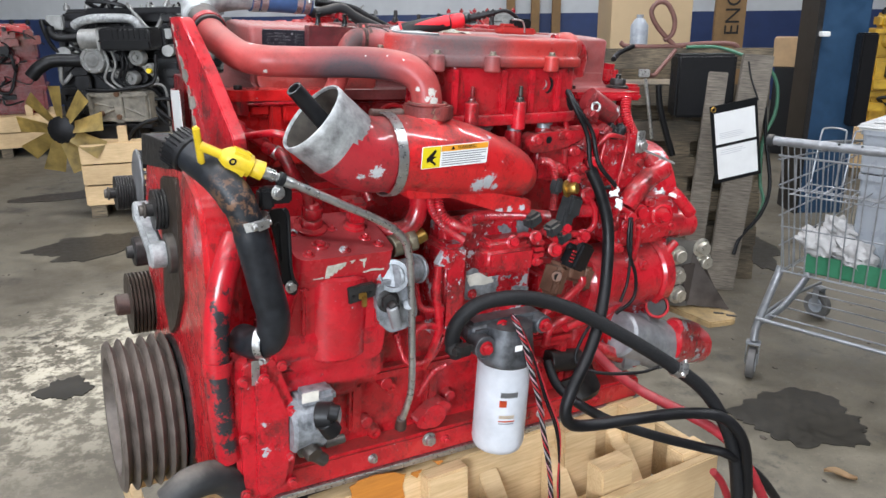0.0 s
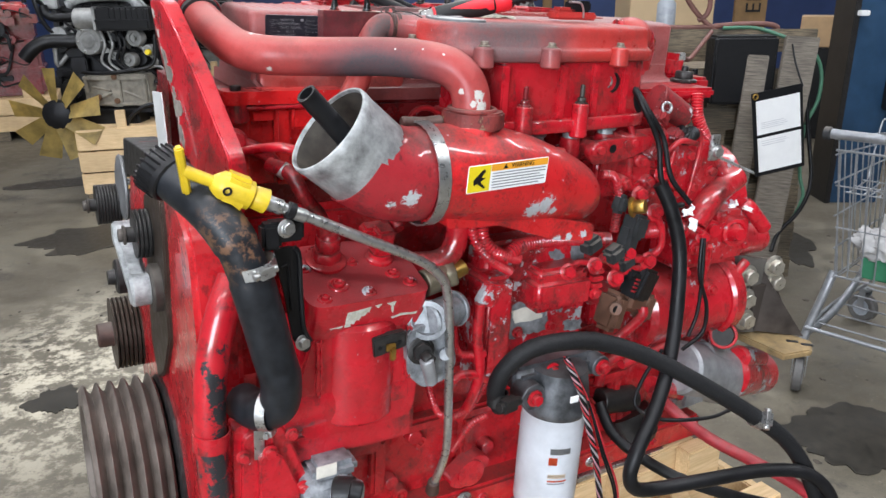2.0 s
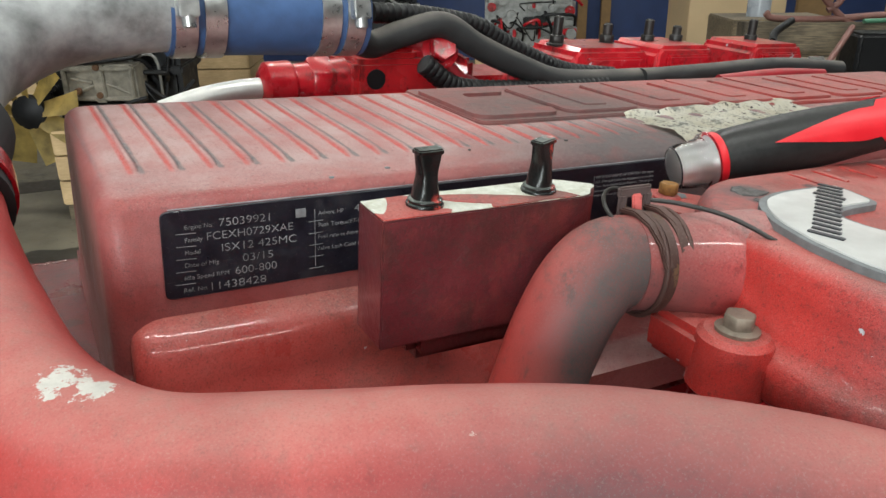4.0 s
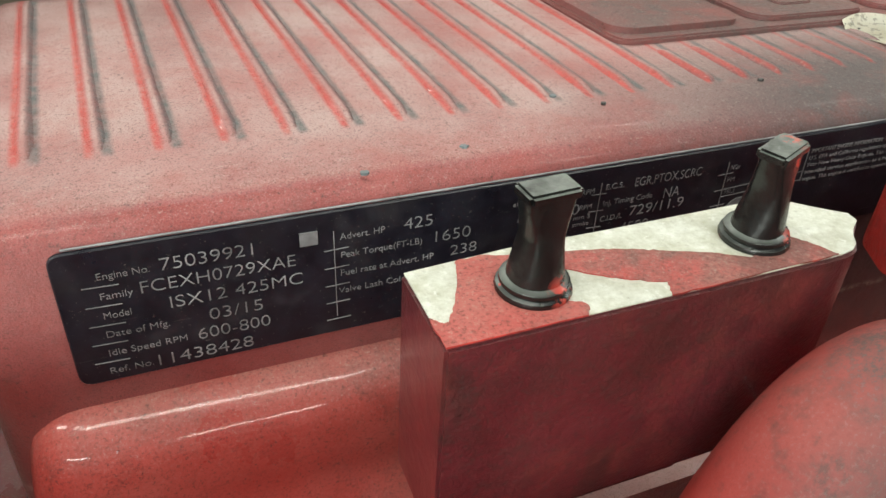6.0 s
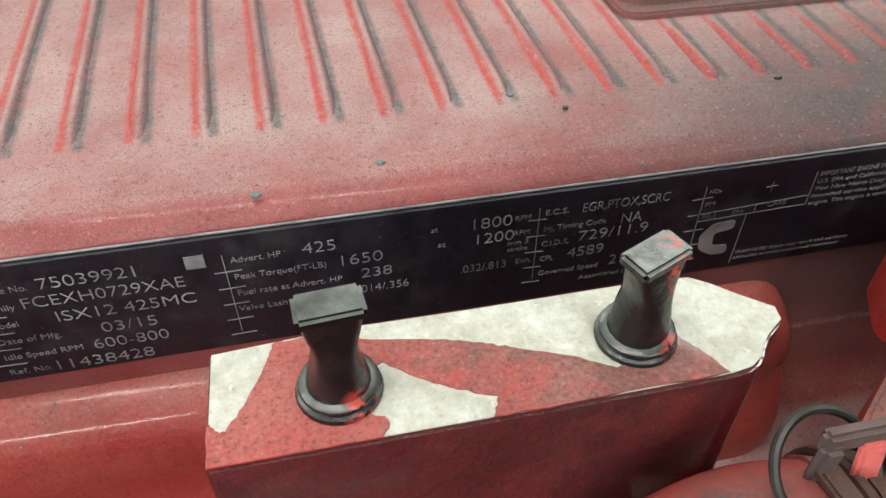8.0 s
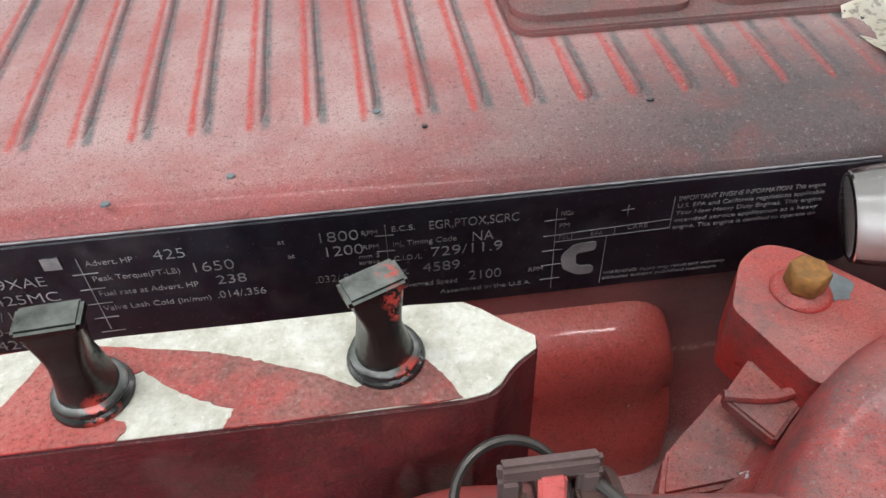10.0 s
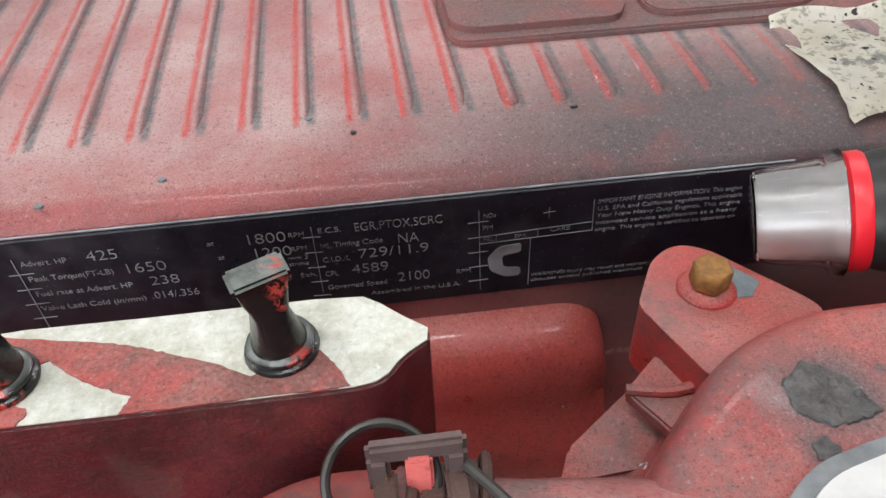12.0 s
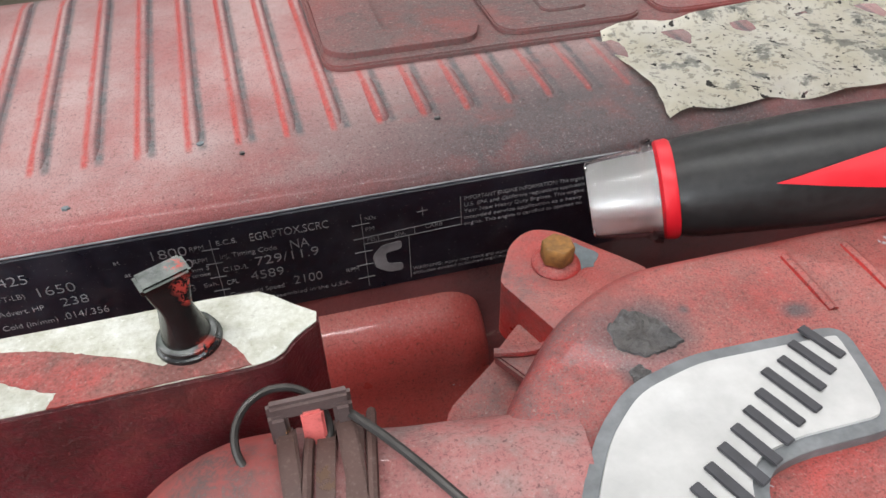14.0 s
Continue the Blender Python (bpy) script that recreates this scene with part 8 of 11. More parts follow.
for p0, p1, r in (((0.484, -0.15, 1.235), (0.496, -0.15, 1.198), 0.012), ((0.508, -0.15, 1.209), (0.523, -0.15, 1.177), 0.011), ((0.448, -0.155, 1.235), (0.459, -0.16, 1.234), 0.014)):
    bm = nb()
    cyl(bm, p0, p1, r, r * 0.9, 16)
    part("line_nut", bm, DARK_STEEL, engine)
# Fuel rail with injector nuts.
bm = nb()
sweep(bm, [(0.375, -0.15, 1.124), (0.425, -0.15, 1.132), (0.517, -0.15, 1.14), (0.587, -0.15, 1.143)], 0.017, 18, 4)
span(bm, (0.43, -0.18, 1.06), (0.55, -0.12, 1.135), 0.008, 3)
rail = part("fuel_rail", bm, RED, engine, "red common rail with nuts")
for p in ((0.321, -0.165, 1.167), (0.385, -0.165, 1.168), (0.452, -0.165, 1.171)):
    bm = nb()
    hexbolt(bm, (p[0], p[1], p[2]), (0.1, -0.5, 1), 0.020, 0.018)
    cyl(bm, (p[0], p[1], p[2] - 0.02), p, 0.012, seg=16)
    part("injector_nut", bm, CAST_ALU, rail, "grey line nut")
    bm = nb()
    cyl(bm, (p[0], p[1], p[2] - 0.045), (p[0], p[1], p[2] - 0.012), 0.017, 0.015, 18)
    part("injector_boss", bm, RED, rail)
for p in ((0.47, -0.19, 1.148), (0.486, -0.19, 1.148), (0.517, -0.185, 1.146), (0.512, -0.19, 1.117), (0.533, -0.19, 1.082), (0.412, -0.2, 1.142), (0.473, -0.2, 1.087)):
    bm = nb()
    cyl(bm, (p[0], p[1] + 0.03, p[2]), p, 0.013, 0.011, 16)
    hexbolt(bm, p, (-0.1, -1, 0), 0.012, 0.008)
    part("rail_bolt", bm, RED, rail)
bm = nb()
prism(bm, rounded([(p[0], p[2]) for p in ((0.394, -0.195, 1.139), (0.408, -0.195, 1.153), (0.465, -0.195, 1.157), (0.518, -0.195, 1.158), (0.526, -0.195, 1.142), (0.482, -0.195, 1.126), (0.45, -0.195, 1.121), (0.406, -0.195, 1.119))], 0.008), (0, -0.197, 0), (1, 0, 0), (0, 0, 1), (0, 0.012, 0), 0.002)
brk = part("rail_bracket", bm, RED, rail)
for p in ((0.418, -0.198, 1.139), (0.441, -0.198, 1.142)):
    bm = nb()
    lathe(bm, [(0, 0.0065), (0.0005, 0.0065), (0.0005, 0)], p, (0, -1, 0), 18)
    part("bracket_hole", bm, BLACK, brk)
for pts, r in (([(0.404, -0.14, 1.178), (0.414, -0.145, 1.204), (0.438, -0.155, 1.21), (0.485, -0.165, 1.19), (0.502, -0.17, 1.159), (0.499, -0.18, 1.122)], 0.0052),
               ([(0.469, -0.14, 1.173), (0.474, -0.14, 1.197), (0.504, -0.13, 1.203), (0.535, -0.12, 1.189)], 0.005),
               ([(0.35, -0.14, 1.176), (0.342, -0.13, 1.198), (0.345, -0.11, 1.21)], 0.005),
               ([(0.495, -0.18, 1.122), (0.501, -0.18, 1.081), (0.524, -0.18, 1.064), (0.567, -0.17, 1.064)], 0.006),
               ([(0.652, -0.165, 1.155), (0.666, -0.165, 1.132), (0.659, -0.165, 1.069), (0.653, -0.165, 1.035)], 0.0045),
               ([(0.601, -0.17, 1.124), (0.593, -0.172, 1.075), (0.613, -0.172, 1.06)], 0.005),
               ([(0.514, -0.18, 1.081), (0.545, -0.185, 1.03), (0.576, -0.185, 0.994)], 0.006),
               ([(0.865, -0.15, 0.888), (0.793, -0.155, 0.832), (0.719, -0.155, 0.776), (0.66, -0.155, 0.746), (0.564, -0.16, 0.738)], 0.0095),
               ([(0.703, -0.19, 0.954), (0.712, -0.185, 0.915), (0.716, -0.175, 0.874)], 0.006),
               ([(0.575, -0.18, 0.856), (0.57, -0.185, 0.841), (0.533, -0.185, 0.816), (0.49, -0.18, 0.79), (0.475, -0.17, 0.746)], 0.0085),
               ([(0.575, -0.16, 0.762), (0.526, -0.16, 0.745), (0.515, -0.16, 0.709)], 0.009),
               ([(0.217, -0.21, 0.935), (0.217, -0.21, 0.883), (0.23, -0.205, 0.82), (0.227, -0.19, 0.764), (0.223, -0.17, 0.722)], 0.008),
               ([(-0.106, -0.1, 1.143), (-0.075, -0.13, 1.156), (-0.049, -0.16, 1.163), (-0.017, -0.17, 1.152)], 0.006),
               ([(0.135, -0.1, 1.085), (0.111, -0.13, 1.064), (0.109, -0.16, 1.042)], 0.008)):
    bm = nb()
    sweep(bm, pts, r, 12, 8)
    part("fuel_line", bm, RED, engine)
# Compressor lines and coolant bend.
bm = nb()
sweep(bm, [(-0.058, -0.13, 1.136), (-0.041, -0.16, 1.129), (-0.028, -0.175, 1.101), (-0.004, -0.17, 1.067), (0.001, -0.165, 1.014)], 0.0095, 16, 8)
ln = part("compressor_line", bm, RED, engine)
bm = nb()
band(bm, (-0.046, -0.15, 1.132), (1, -0.6, -0.8), 0.0098, 0.010, 0.0012, False)
part("line_sleeve", bm, STEEL, ln)
bm = nb()
sweep(bm, [(0.115, -0.15, 0.991), (0.148, -0.18, 0.995), (0.172, -0.19, 1.007), (0.184, -0.19, 1.034), (0.184, -0.19, 1.068)], 0.0165, 20, 8)
hexbolt(bm, (0.18, -0.19, 1.051), (0.1, 0, 1), 0.040, 0.022, False)
part("coolant_bend", bm, RED, engine, "red coolant bend")
# Corrugated harness.
for pts, r, mat in (([(0.2, -0.2, 1.066), (0.199, -0.21, 1.037), (0.22, -0.215, 1.007), (0.265, -0.21, 0.976)], 0.0075, RED), ([(0.214, -0.2, 1.065), (0.213, -0.215, 1.033), (0.234, -0.22, 1.012), (0.277, -0.21, 0.995)], 0.009, RED),
                    ([(0.246, -0.215, 1), (0.285, -0.21, 1.015), (0.348, -0.205, 1.013), (0.459, -0.195, 0.999)], 0.0105, RED), ([(0.423, -0.2, 1.105), (0.449, -0.2, 1.099), (0.463, -0.2, 1.067), (0.469, -0.195, 1.009)], 0.0075, RED),
                    ([(0.69, -0.12, 1.207), (0.687, -0.13, 1.171), (0.706, -0.14, 1.132), (0.737, -0.145, 1.091), (0.767, -0.145, 1.059)], 0.011, RED), ([(0.517, -0.19, 1.003), (0.579, -0.185, 0.997)], 0.014, RED),
                    ([(0.179, -0.2, 0.906), (0.193, -0.2, 0.857), (0.234, -0.2, 0.847)], 0.006, RED), ([(0.161, -0.17, 0.801), (0.181, -0.18, 0.746), (0.225, -0.185, 0.745), (0.255, -0.19, 0.793)], 0.006, RED),
                    ([(0.266, -0.18, 0.723), (0.236, -0.18, 0.712), (0.217, -0.165, 0.662)], 0.006, RED)):
    bm = nb()
    corrugated(bm, pts, r, 0.0048, 0.18, 12)
    part("harness_conduit", bm, mat, engine)
for p, s in (((0.425, -0.175, 1.137), (0.04, 0.03, 0.02)), ((0.496, -0.2, 0.993), (0.03, 0.025, 0.05)), ((0.464, -0.205, 1.057), (0.022, 0.02, 0.03)), ((0.507, -0.2, 1.015), (0.035, 0.03, 0.04))):
    bm = nb()
    box(bm, p, s, 0.005, Euler((0, radians(15), radians(10))).to_matrix())
    part("harness_joint", bm, GREY_RUBBER, engine, "dark harness joint")
bm = nb()
hexbolt(bm, (0.479, -0.215, 1.053), (0.5, -1, 0.3), 0.020, 0.02)
part("brass_valve", bm, BRASS, engine, "small brass valve")
# White rag twisted round the cable.
for i, (p, w, h) in enumerate((((0.571, -0.245, 1.048), 0.018, 0.012), ((0.584, -0.248, 1.024), 0.014, 0.018), ((0.769, -0.172, 1.019), 0.016, 0.008), ((0.811, -0.17, 1.006), 0.014, 0.007))):
    t = bmesh.new()
    bmesh.ops.create_grid(t, x_segments=9, y_segments=7, size=0.5)
    for v_ in t.verts:
        a, c = v_.co.x, v_.co.y
        v_.co = Vector((a * w * (1 + 0.5 * noise.noise((c * 3, i, 0))), -0.006 * math.cos(a * 4) + 0.009 * noise.noise((a * 4, c * 4, i * 3.0)), c * h * (1 + 0.7 * noise.noise((a * 4, i, 5))) + a * w * 0.4 * (-1) ** i))
    bmesh.ops.solidify(t, geom=t.faces[:], thickness=0.0006)
    bmesh.ops.translate(t, vec=p, verts=t.verts)
    part("tape_scrap", t, PAPER, engine, "scrap of white masking tape", 60)
# Right-hand upper bits over the intake.
bm = nb()
span(bm, (0.385, -0.105, 1.3185), (0.462, -0.078, 1.3300), 0.003)
span(bm, (0.392, -0.100, 1.3290), (0.425, -0.080, 1.3360), 0.003)
isens = part("intake_sensor", bm, RED_INTAKE, engine, "red sensor on the intake with black clip")
bm = nb()
span(bm, (0.415, -0.102, 1.3300), (0.452, -0.080, 1.3460), 0.003)
part("sensor_plug", bm, BLACK, isens, "black sensor plug")
bm = nb()
sweep(bm, [(0.405, -0.104, 1.344), (0.425, -0.106, 1.343), (0.432, -0.106, 1.334), (0.434, -0.106, 1.322)], 0.0016, 8, 4)
part("wire_clip", bm, STEEL, isens, "bright wire clip")
bm = nb()
sweep(bm, [(0.505, -0.10, 1.300), (0.540, -0.11, 1.298), (0.565, -0.10, 1.285), (0.570, -0.09, 1.25)], 0.022, 20, 6)
part("outlet_bend", bm, RED, engine)
bm = nb()
span(bm, (0.565, -0.115, 1.198), (0.74, -0.03, 1.215), 0.005)
part("rear_shelf", bm, RED, engine)
# Rocker gear and lines on the far bank.
bm = nb()
span(bm, (0.160, 0.255, 1.20), (0.262, 0.33, 1.318), 0.004)
span(bm, (0.262, 0.262, 1.20), (0.330, 0.33, 1.302), 0.006)
span(bm, (0.170, 0.262, 1.314), (0.215, 0.32, 1.326), 0.004)
far = part("exhaust_housing", bm, RED_DIRTY, engine, "dusty red housing on the far side")
bm = nb()
lathe(bm, [(0, 0.0075), (0.0006, 0.0075), (0.0006, 0)], (0.176, 0.2545, 1.304), (0, -1, 0), 20)
part("housing_hole", bm, BLACK, far)
bm = nb()
cyl(bm, (0.098, 0.28, 1.296), (0.162, 0.28, 1.300), 0.014, 0.017, 20)
lathe(bm, [(0, 0.012), (0.004, 0.018), (0.022, 0.018), (0.026, 0.014)], (0.096, 0.28, 1.296), (1, 0, 0.05), 22)
hexbolt(bm, (0.128, 0.28, 1.298), (1, 0, 0.05), 0.034, 0.018, False)
part("far_fitting", bm, RED_CHIPPED, engine, "red pipe union on the far side")
bm = nb()
sweep(bm, [(0.030, 0.30, 1.278), (0.055, 0.29, 1.288), (0.080, 0.283, 1.294), (0.100, 0.28, 1.296)], 0.0075, 12, 6)
part("far_pipe", bm, POLISHED, engine, "bright steel pipe on the far side")
for x0, x1, top in ((0.372, 0.462, 1.322), (0.470, 0.548, 1.3235), (0.60, 0.68, 1.324)):
    bm = nb()
    prism(bm, [(x0, 1.20), (x1, 1.20), (x1, top - 0.012), (x1 - 0.008, top), (x0 + 0.006, top), (x0, top - 0.006)], (0, 0.27, 0), (1, 0, 0), (0, 0, 1), (0, 0.07, 0), 0.004)
    cov_ = part("manifold_cover", bm, RED, engine)
    bm = nb()
    span(bm, (x0 + 0.012, 0.266, top - 0.03), (x1 - 0.012, 0.272, top - 0.008), 0.002)
    part("cover_pad", bm, RED_CHIPPED, cov_)
for pts, r, mat in (([(0.135, 0.215, 1.348), (0.160, 0.235, 1.332), (0.190, 0.24, 1.339), (0.222, 0.24, 1.345), (0.252, 0.24, 1.330), (0.290, 0.24, 1.315), (0.340, 0.24, 1.301), (0.44, 0.24, 1.300)], 0.0095, GREY_RUBBER),
                    ([(0.170, 0.25, 1.352), (0.205, 0.25, 1.351), (0.255, 0.25, 1.344), (0.290, 0.25, 1.328), (0.345, 0.25, 1.308), (0.40, 0.25, 1.302)], 0.0075, BLACK),
                    ([(0.205, 0.235, 1.318), (0.235, 0.235, 1.300), (0.290, 0.235, 1.296), (0.38, 0.235, 1.297)], 0.0080, BLACK), ([(0.42, 0.235, 1.302), (0.50, 0.235, 1.305), (0.60, 0.24, 1.308), (0.70, 0.24, 1.303)], 0.0080, GREY_RUBBER),
                    ([(0.195, 0.27, 1.333), (0.225, 0.255, 1.325), (0.240, 0.25, 1.308), (0.262, 0.25, 1.297)], 0.0050, HOSE_RED), ([(0.50, 0.22, 1.300), (0.58, 0.22, 1.304), (0.66, 0.23, 1.300)], 0.0050, HOSE_RED)):
    bm = nb()
    corrugated(bm, pts, r, 0.005, 0.1, 12) if mat is BLACK else sweep(bm, pts, r, 14, 6)
    part("far_hose", bm, mat, engine, "hose on the far side")
for x, y, z in ((0.2260, 0.25, 1.325), (0.2450, 0.262, 1.308), (0.3050, 0.25, 1.300), (0.3300, 0.262, 1.306)):
    bm = nb()
    hexbolt(bm, (x, y, z), (-0.2, -1, 0.4), 0.018, 0.012)
    cyl(bm, (x, y + 0.03, z - 0.008), (x, y, z), 0.010, seg=14)
    part("far_union", bm, RED_CHIPPED, engine)
for x, h in ((0.381, 1.346), (0.440, 1.340), (0.492, 1.344), (0.530, 1.338), (0.64, 1.345)):
    bm = nb()
    cyl(bm, (x, 0.31, 1.318), (x, 0.31, h), 0.0045)
    hexbolt(bm, (x, 0.31, 1.320), (0, 0, 1), 0.012, 0.008)
    part("tall_bolt", bm, DARK_STEEL, engine)

# Clips, unions and short conduits among the fuel lines.
for pts, r in (([(0.551, -0.195, 1.032), (0.568, -0.2, 1.002), (0.57, -0.2, 0.97), (0.549, -0.195, 0.95)], 0.0058), ([(0.376, -0.2, 0.956), (0.396, -0.205, 0.971), (0.427, -0.205, 0.963)], 0.005),
               ([(0.446, -0.2, 0.971), (0.489, -0.2, 0.949), (0.518, -0.2, 0.958), (0.568, -0.19, 0.944)], 0.007), ([(0.481, -0.195, 0.932), (0.504, -0.2, 0.94), (0.55, -0.195, 0.938)], 0.0065),
               ([(0.619, -0.2, 0.982), (0.629, -0.21, 1.001), (0.665, -0.205, 0.98), (0.684, -0.2, 0.935)], 0.005), ([(0.586, -0.17, 1.124), (0.603, -0.18, 1.142), (0.646, -0.175, 1.134)], 0.0048),
               ([(0.179, -0.2, 0.8), (0.192, -0.205, 0.821), (0.221, -0.205, 0.818), (0.249, -0.2, 0.798)], 0.0062), ([(0.157, -0.2, 0.94), (0.168, -0.2, 0.887), (0.167, -0.19, 0.841)], 0.0075)):
    bm = nb()
    sweep(bm, pts, r, 12, 8)
    part("fuel_line", bm, RED, engine)
for p, s_ in (((0.372, -0.21, 0.961), 0.011), ((0.421, -0.212, 0.966), 0.010), ((0.546, -0.2, 1.034), 0.012), ((0.547, -0.2, 0.951), 0.012), ((0.48, -0.2, 0.931), 0.012), ((0.655, -0.21, 0.982), 0.010), ((0.495, -0.205, 0.973), 0.011), ((0.512, -0.195, 1.064), 0.012), ((0.569, -0.18, 1.089), 0.011)):
    bm = nb()
    hexbolt(bm, p, (-0.3, -1, 0.3), s_ * 1.5, 0.012)
    cyl(bm, Vector(p) + Vector((0.008, 0.03, -0.008)), p, s_ * 0.7, seg=14)
    part("union_nut", bm, RED, engine)
for p in ((0.557, -0.17, 1.179), (0.602, -0.165, 1.148), (0.531, -0.185, 1.129), (0.637, -0.18, 0.958)):
    bm = nb()
    box(bm, p, (0.030, 0.022, 0.020), 0.004, Euler((0, radians(30), radians(15))).to_matrix())
    box(bm, Vector(p) + Vector((0, -0.012, 0.004)), (0.016, 0.006, 0.012), 0.002, Euler((0, radians(30), radians(15))).to_matrix())
    part("wire_connector", bm, RED_THROAT, engine, "red overpainted wire connector")
for p in ((0.465, -0.205, 0.976), (0.495, -0.2, 0.957), (0.411, -0.21, 1)):
    bm = nb()
    box(bm, p, (0.034, 0.026, 0.026), 0.006, Euler((0, radians(-20), radians(10))).to_matrix())
    part("harness_joint", bm, GREY_RUBBER, engine, "dark harness joint")

# Fittings in the hollow between the head and the mixer.
bm = nb()
sweep(bm, [(0.146, -0.1, 1.15), (0.149, -0.1, 1.176), (0.16, -0.1, 1.191), (0.18, -0.1, 1.194), (0.202, -0.1, 1.181), (0.213, -0.1, 1.157), (0.216, -0.1, 1.129)], 0.0042, 10, 8)
part("fuel_line", bm, RED_DIRTY, engine)
for p, s_ in (((0.242, -0.085, 1.147), (0.028, 0.03, 0.024)), ((0.224, -0.075, 1.163), (0.022, 0.03, 0.018)), ((0.253, -0.08, 1.163), (0.024, 0.03, 0.02)), ((0.232, -0.09, 1.133), (0.030, 0.03, 0.016))):
    bm = nb()
    box(bm, p, s_, 0.004, Euler((0.2, radians(20), radians(20))).to_matrix())
    part("injector_plug", bm, BLACK, engine, "black injector plug")
for p in ((0.143, -0.11, 1.15), (0.208, -0.11, 1.135)):
    bm = nb()
    cyl(bm, (p[0], p[1], p[2] - 0.03), p, 0.012, 0.010, 16)
    hexbolt(bm, p, (0, -0.2, 1), 0.014, 0.010)
    part("line_union", bm, RED_CASE2, engine)

# Bend, plug and studs behind the intake.
bm = nb()
sweep(bm, [(0.473, -0.135, 1.278), (0.492, -0.14, 1.285), (0.513, -0.14, 1.291), (0.523, -0.135, 1.301), (0.524, -0.12, 1.308), (0.524, -0.1, 1.307)], 0.0185, 20, 8)
bend_ = part("vent_bend", bm, RED_INTAKE, engine, "dusty red vent bend")
bm = nb()
cyl(bm, (0.496, -0.15, 1.277), (0.495, -0.158, 1.254), 0.0155, 0.014, 20)
box(bm, (0.494, -0.16, 1.252), (0.036, 0.026, 0.016), 0.004, Euler((0, radians(8), 0)).to_matrix())
cyl(bm, (0.494, -0.16, 1.25), (0.498, -0.165, 1.226), 0.011, 0.009, 16)
part("bend_plug", bm, RED_THROAT, bend_)
bm = nb()
sweep(bm, [(0.471, -0.158, 1.26), (0.479, -0.165, 1.236), (0.496, -0.17, 1.204), (0.509, -0.17, 1.198)], 0.010, 14, 6)
part("bend_hose", bm, RUBBER, bend_, "black hose from the bend")
for p in ((0.708, 0.067, 1.216), (0.737, -0.041, 1.216)):
    bm = nb()
    hexbolt(bm, p, (0, 0, 1), 0.030, 0.016)
    cyl(bm, p, (p[0], p[1], p[2] + 0.028), 0.007, 0.006, 14)
    part("shelf_nut", bm, DARK_STEEL, engine, "dark flange nut")
bm = nb()
lathe(bm, [(0, 0.017), (0.012, 0.0165), (0.014, 0.013), (0.010, 0.011), (0.010, 0)], (0.434, -0.172, 1.237), (-0.2, -1, 0.1), 24)
box(bm, (0.427, -0.17, 1.245), (0.018, 0.016, 0.030), 0.003)
rp = part("round_plug", bm, BLACK, engine, "round black plug")
bm = nb()
ring(bm, (0.424, -0.185, 1.239), (-0.2, -1, 0.1), 0.0085, 0.0016, 20, 6)
part("plug_ring", bm, STEEL, rp)

# ---- loose things on and at the engine ----
# Work light: clear cap, red collar, black and red grip, ribbed strain relief and cord.
lamp_e = empty("work_light", "handheld work light with black and red grip, lying on the engine", "work light", ENGINE, base=(0.28, -0.028, 1.305))
A0, A1 = Vector((0.2035, -0.0215, 1.3095)), Vector((0.3060, -0.0570, 1.3340))
ax = (A1 - A0).normalized()
bm = nb()
lathe(bm, [(0.0, 0.0), (0.0, 0.0090), (0.001, 0.0100), (0.004, 0.0106), (0.0135, 0.0116), (0.0150, 0.0132), (0.0172, 0.0136), (0.0172, 0.0130), (0.0152, 0.0110), (0.0004, 0.0098), (0.0003, 0.0089), (0.0002, 0.0)], A0, ax, 44, close=False)
part("clear_cap", bm, CLEAR, lamp_e, "clear plastic end cap")
bm = nb()
lathe(bm, [(0.0004, 0.0), (0.0004, 0.0086), (0.0022, 0.0094), (0.0135, 0.0101), (0.0160, 0.0106), (0.0178, 0.0115), (0.0178, 0.0)], A0, ax, 36, close=False)
part("metal_core", bm, POLISHED, lamp_e, "polished metal core under the cap")
bm = nb()
lathe(bm, [(0.0174, 0.0), (0.0174, 0.0118), (0.0182, 0.0127), (0.0208, 0.0129), (0.0216, 0.0124), (0.0216, 0.0)], A0, ax, 40, close=False)
part("collar", bm, GLOSS_RED, lamp_e, "bright red collar")
bm = nb()
L = (A1 - A0).length
GRIP_A = (0.0216, 0.026, 0.055, 0.075, 0.095, 0.120)
GRIP_R = (0.0121, 0.0131, 0.0143, 0.0139, 0.0127, 0.0122)
lathe(bm, [(0.0216, 0.0)] + list(zip(GRIP_A[:-1], GRIP_R[:-1])) + [(L - 0.003, 0.0122), (L, 0.010), (L, 0.0)], A0, ax, 44, close=False)
grip_ = part("grip", bm, GRIP, lamp_e, "soft black grip", 60)
side_a = ax.cross(Vector((0, 0, 1))).normalized()
up_a = side_a.cross(ax).normalized()
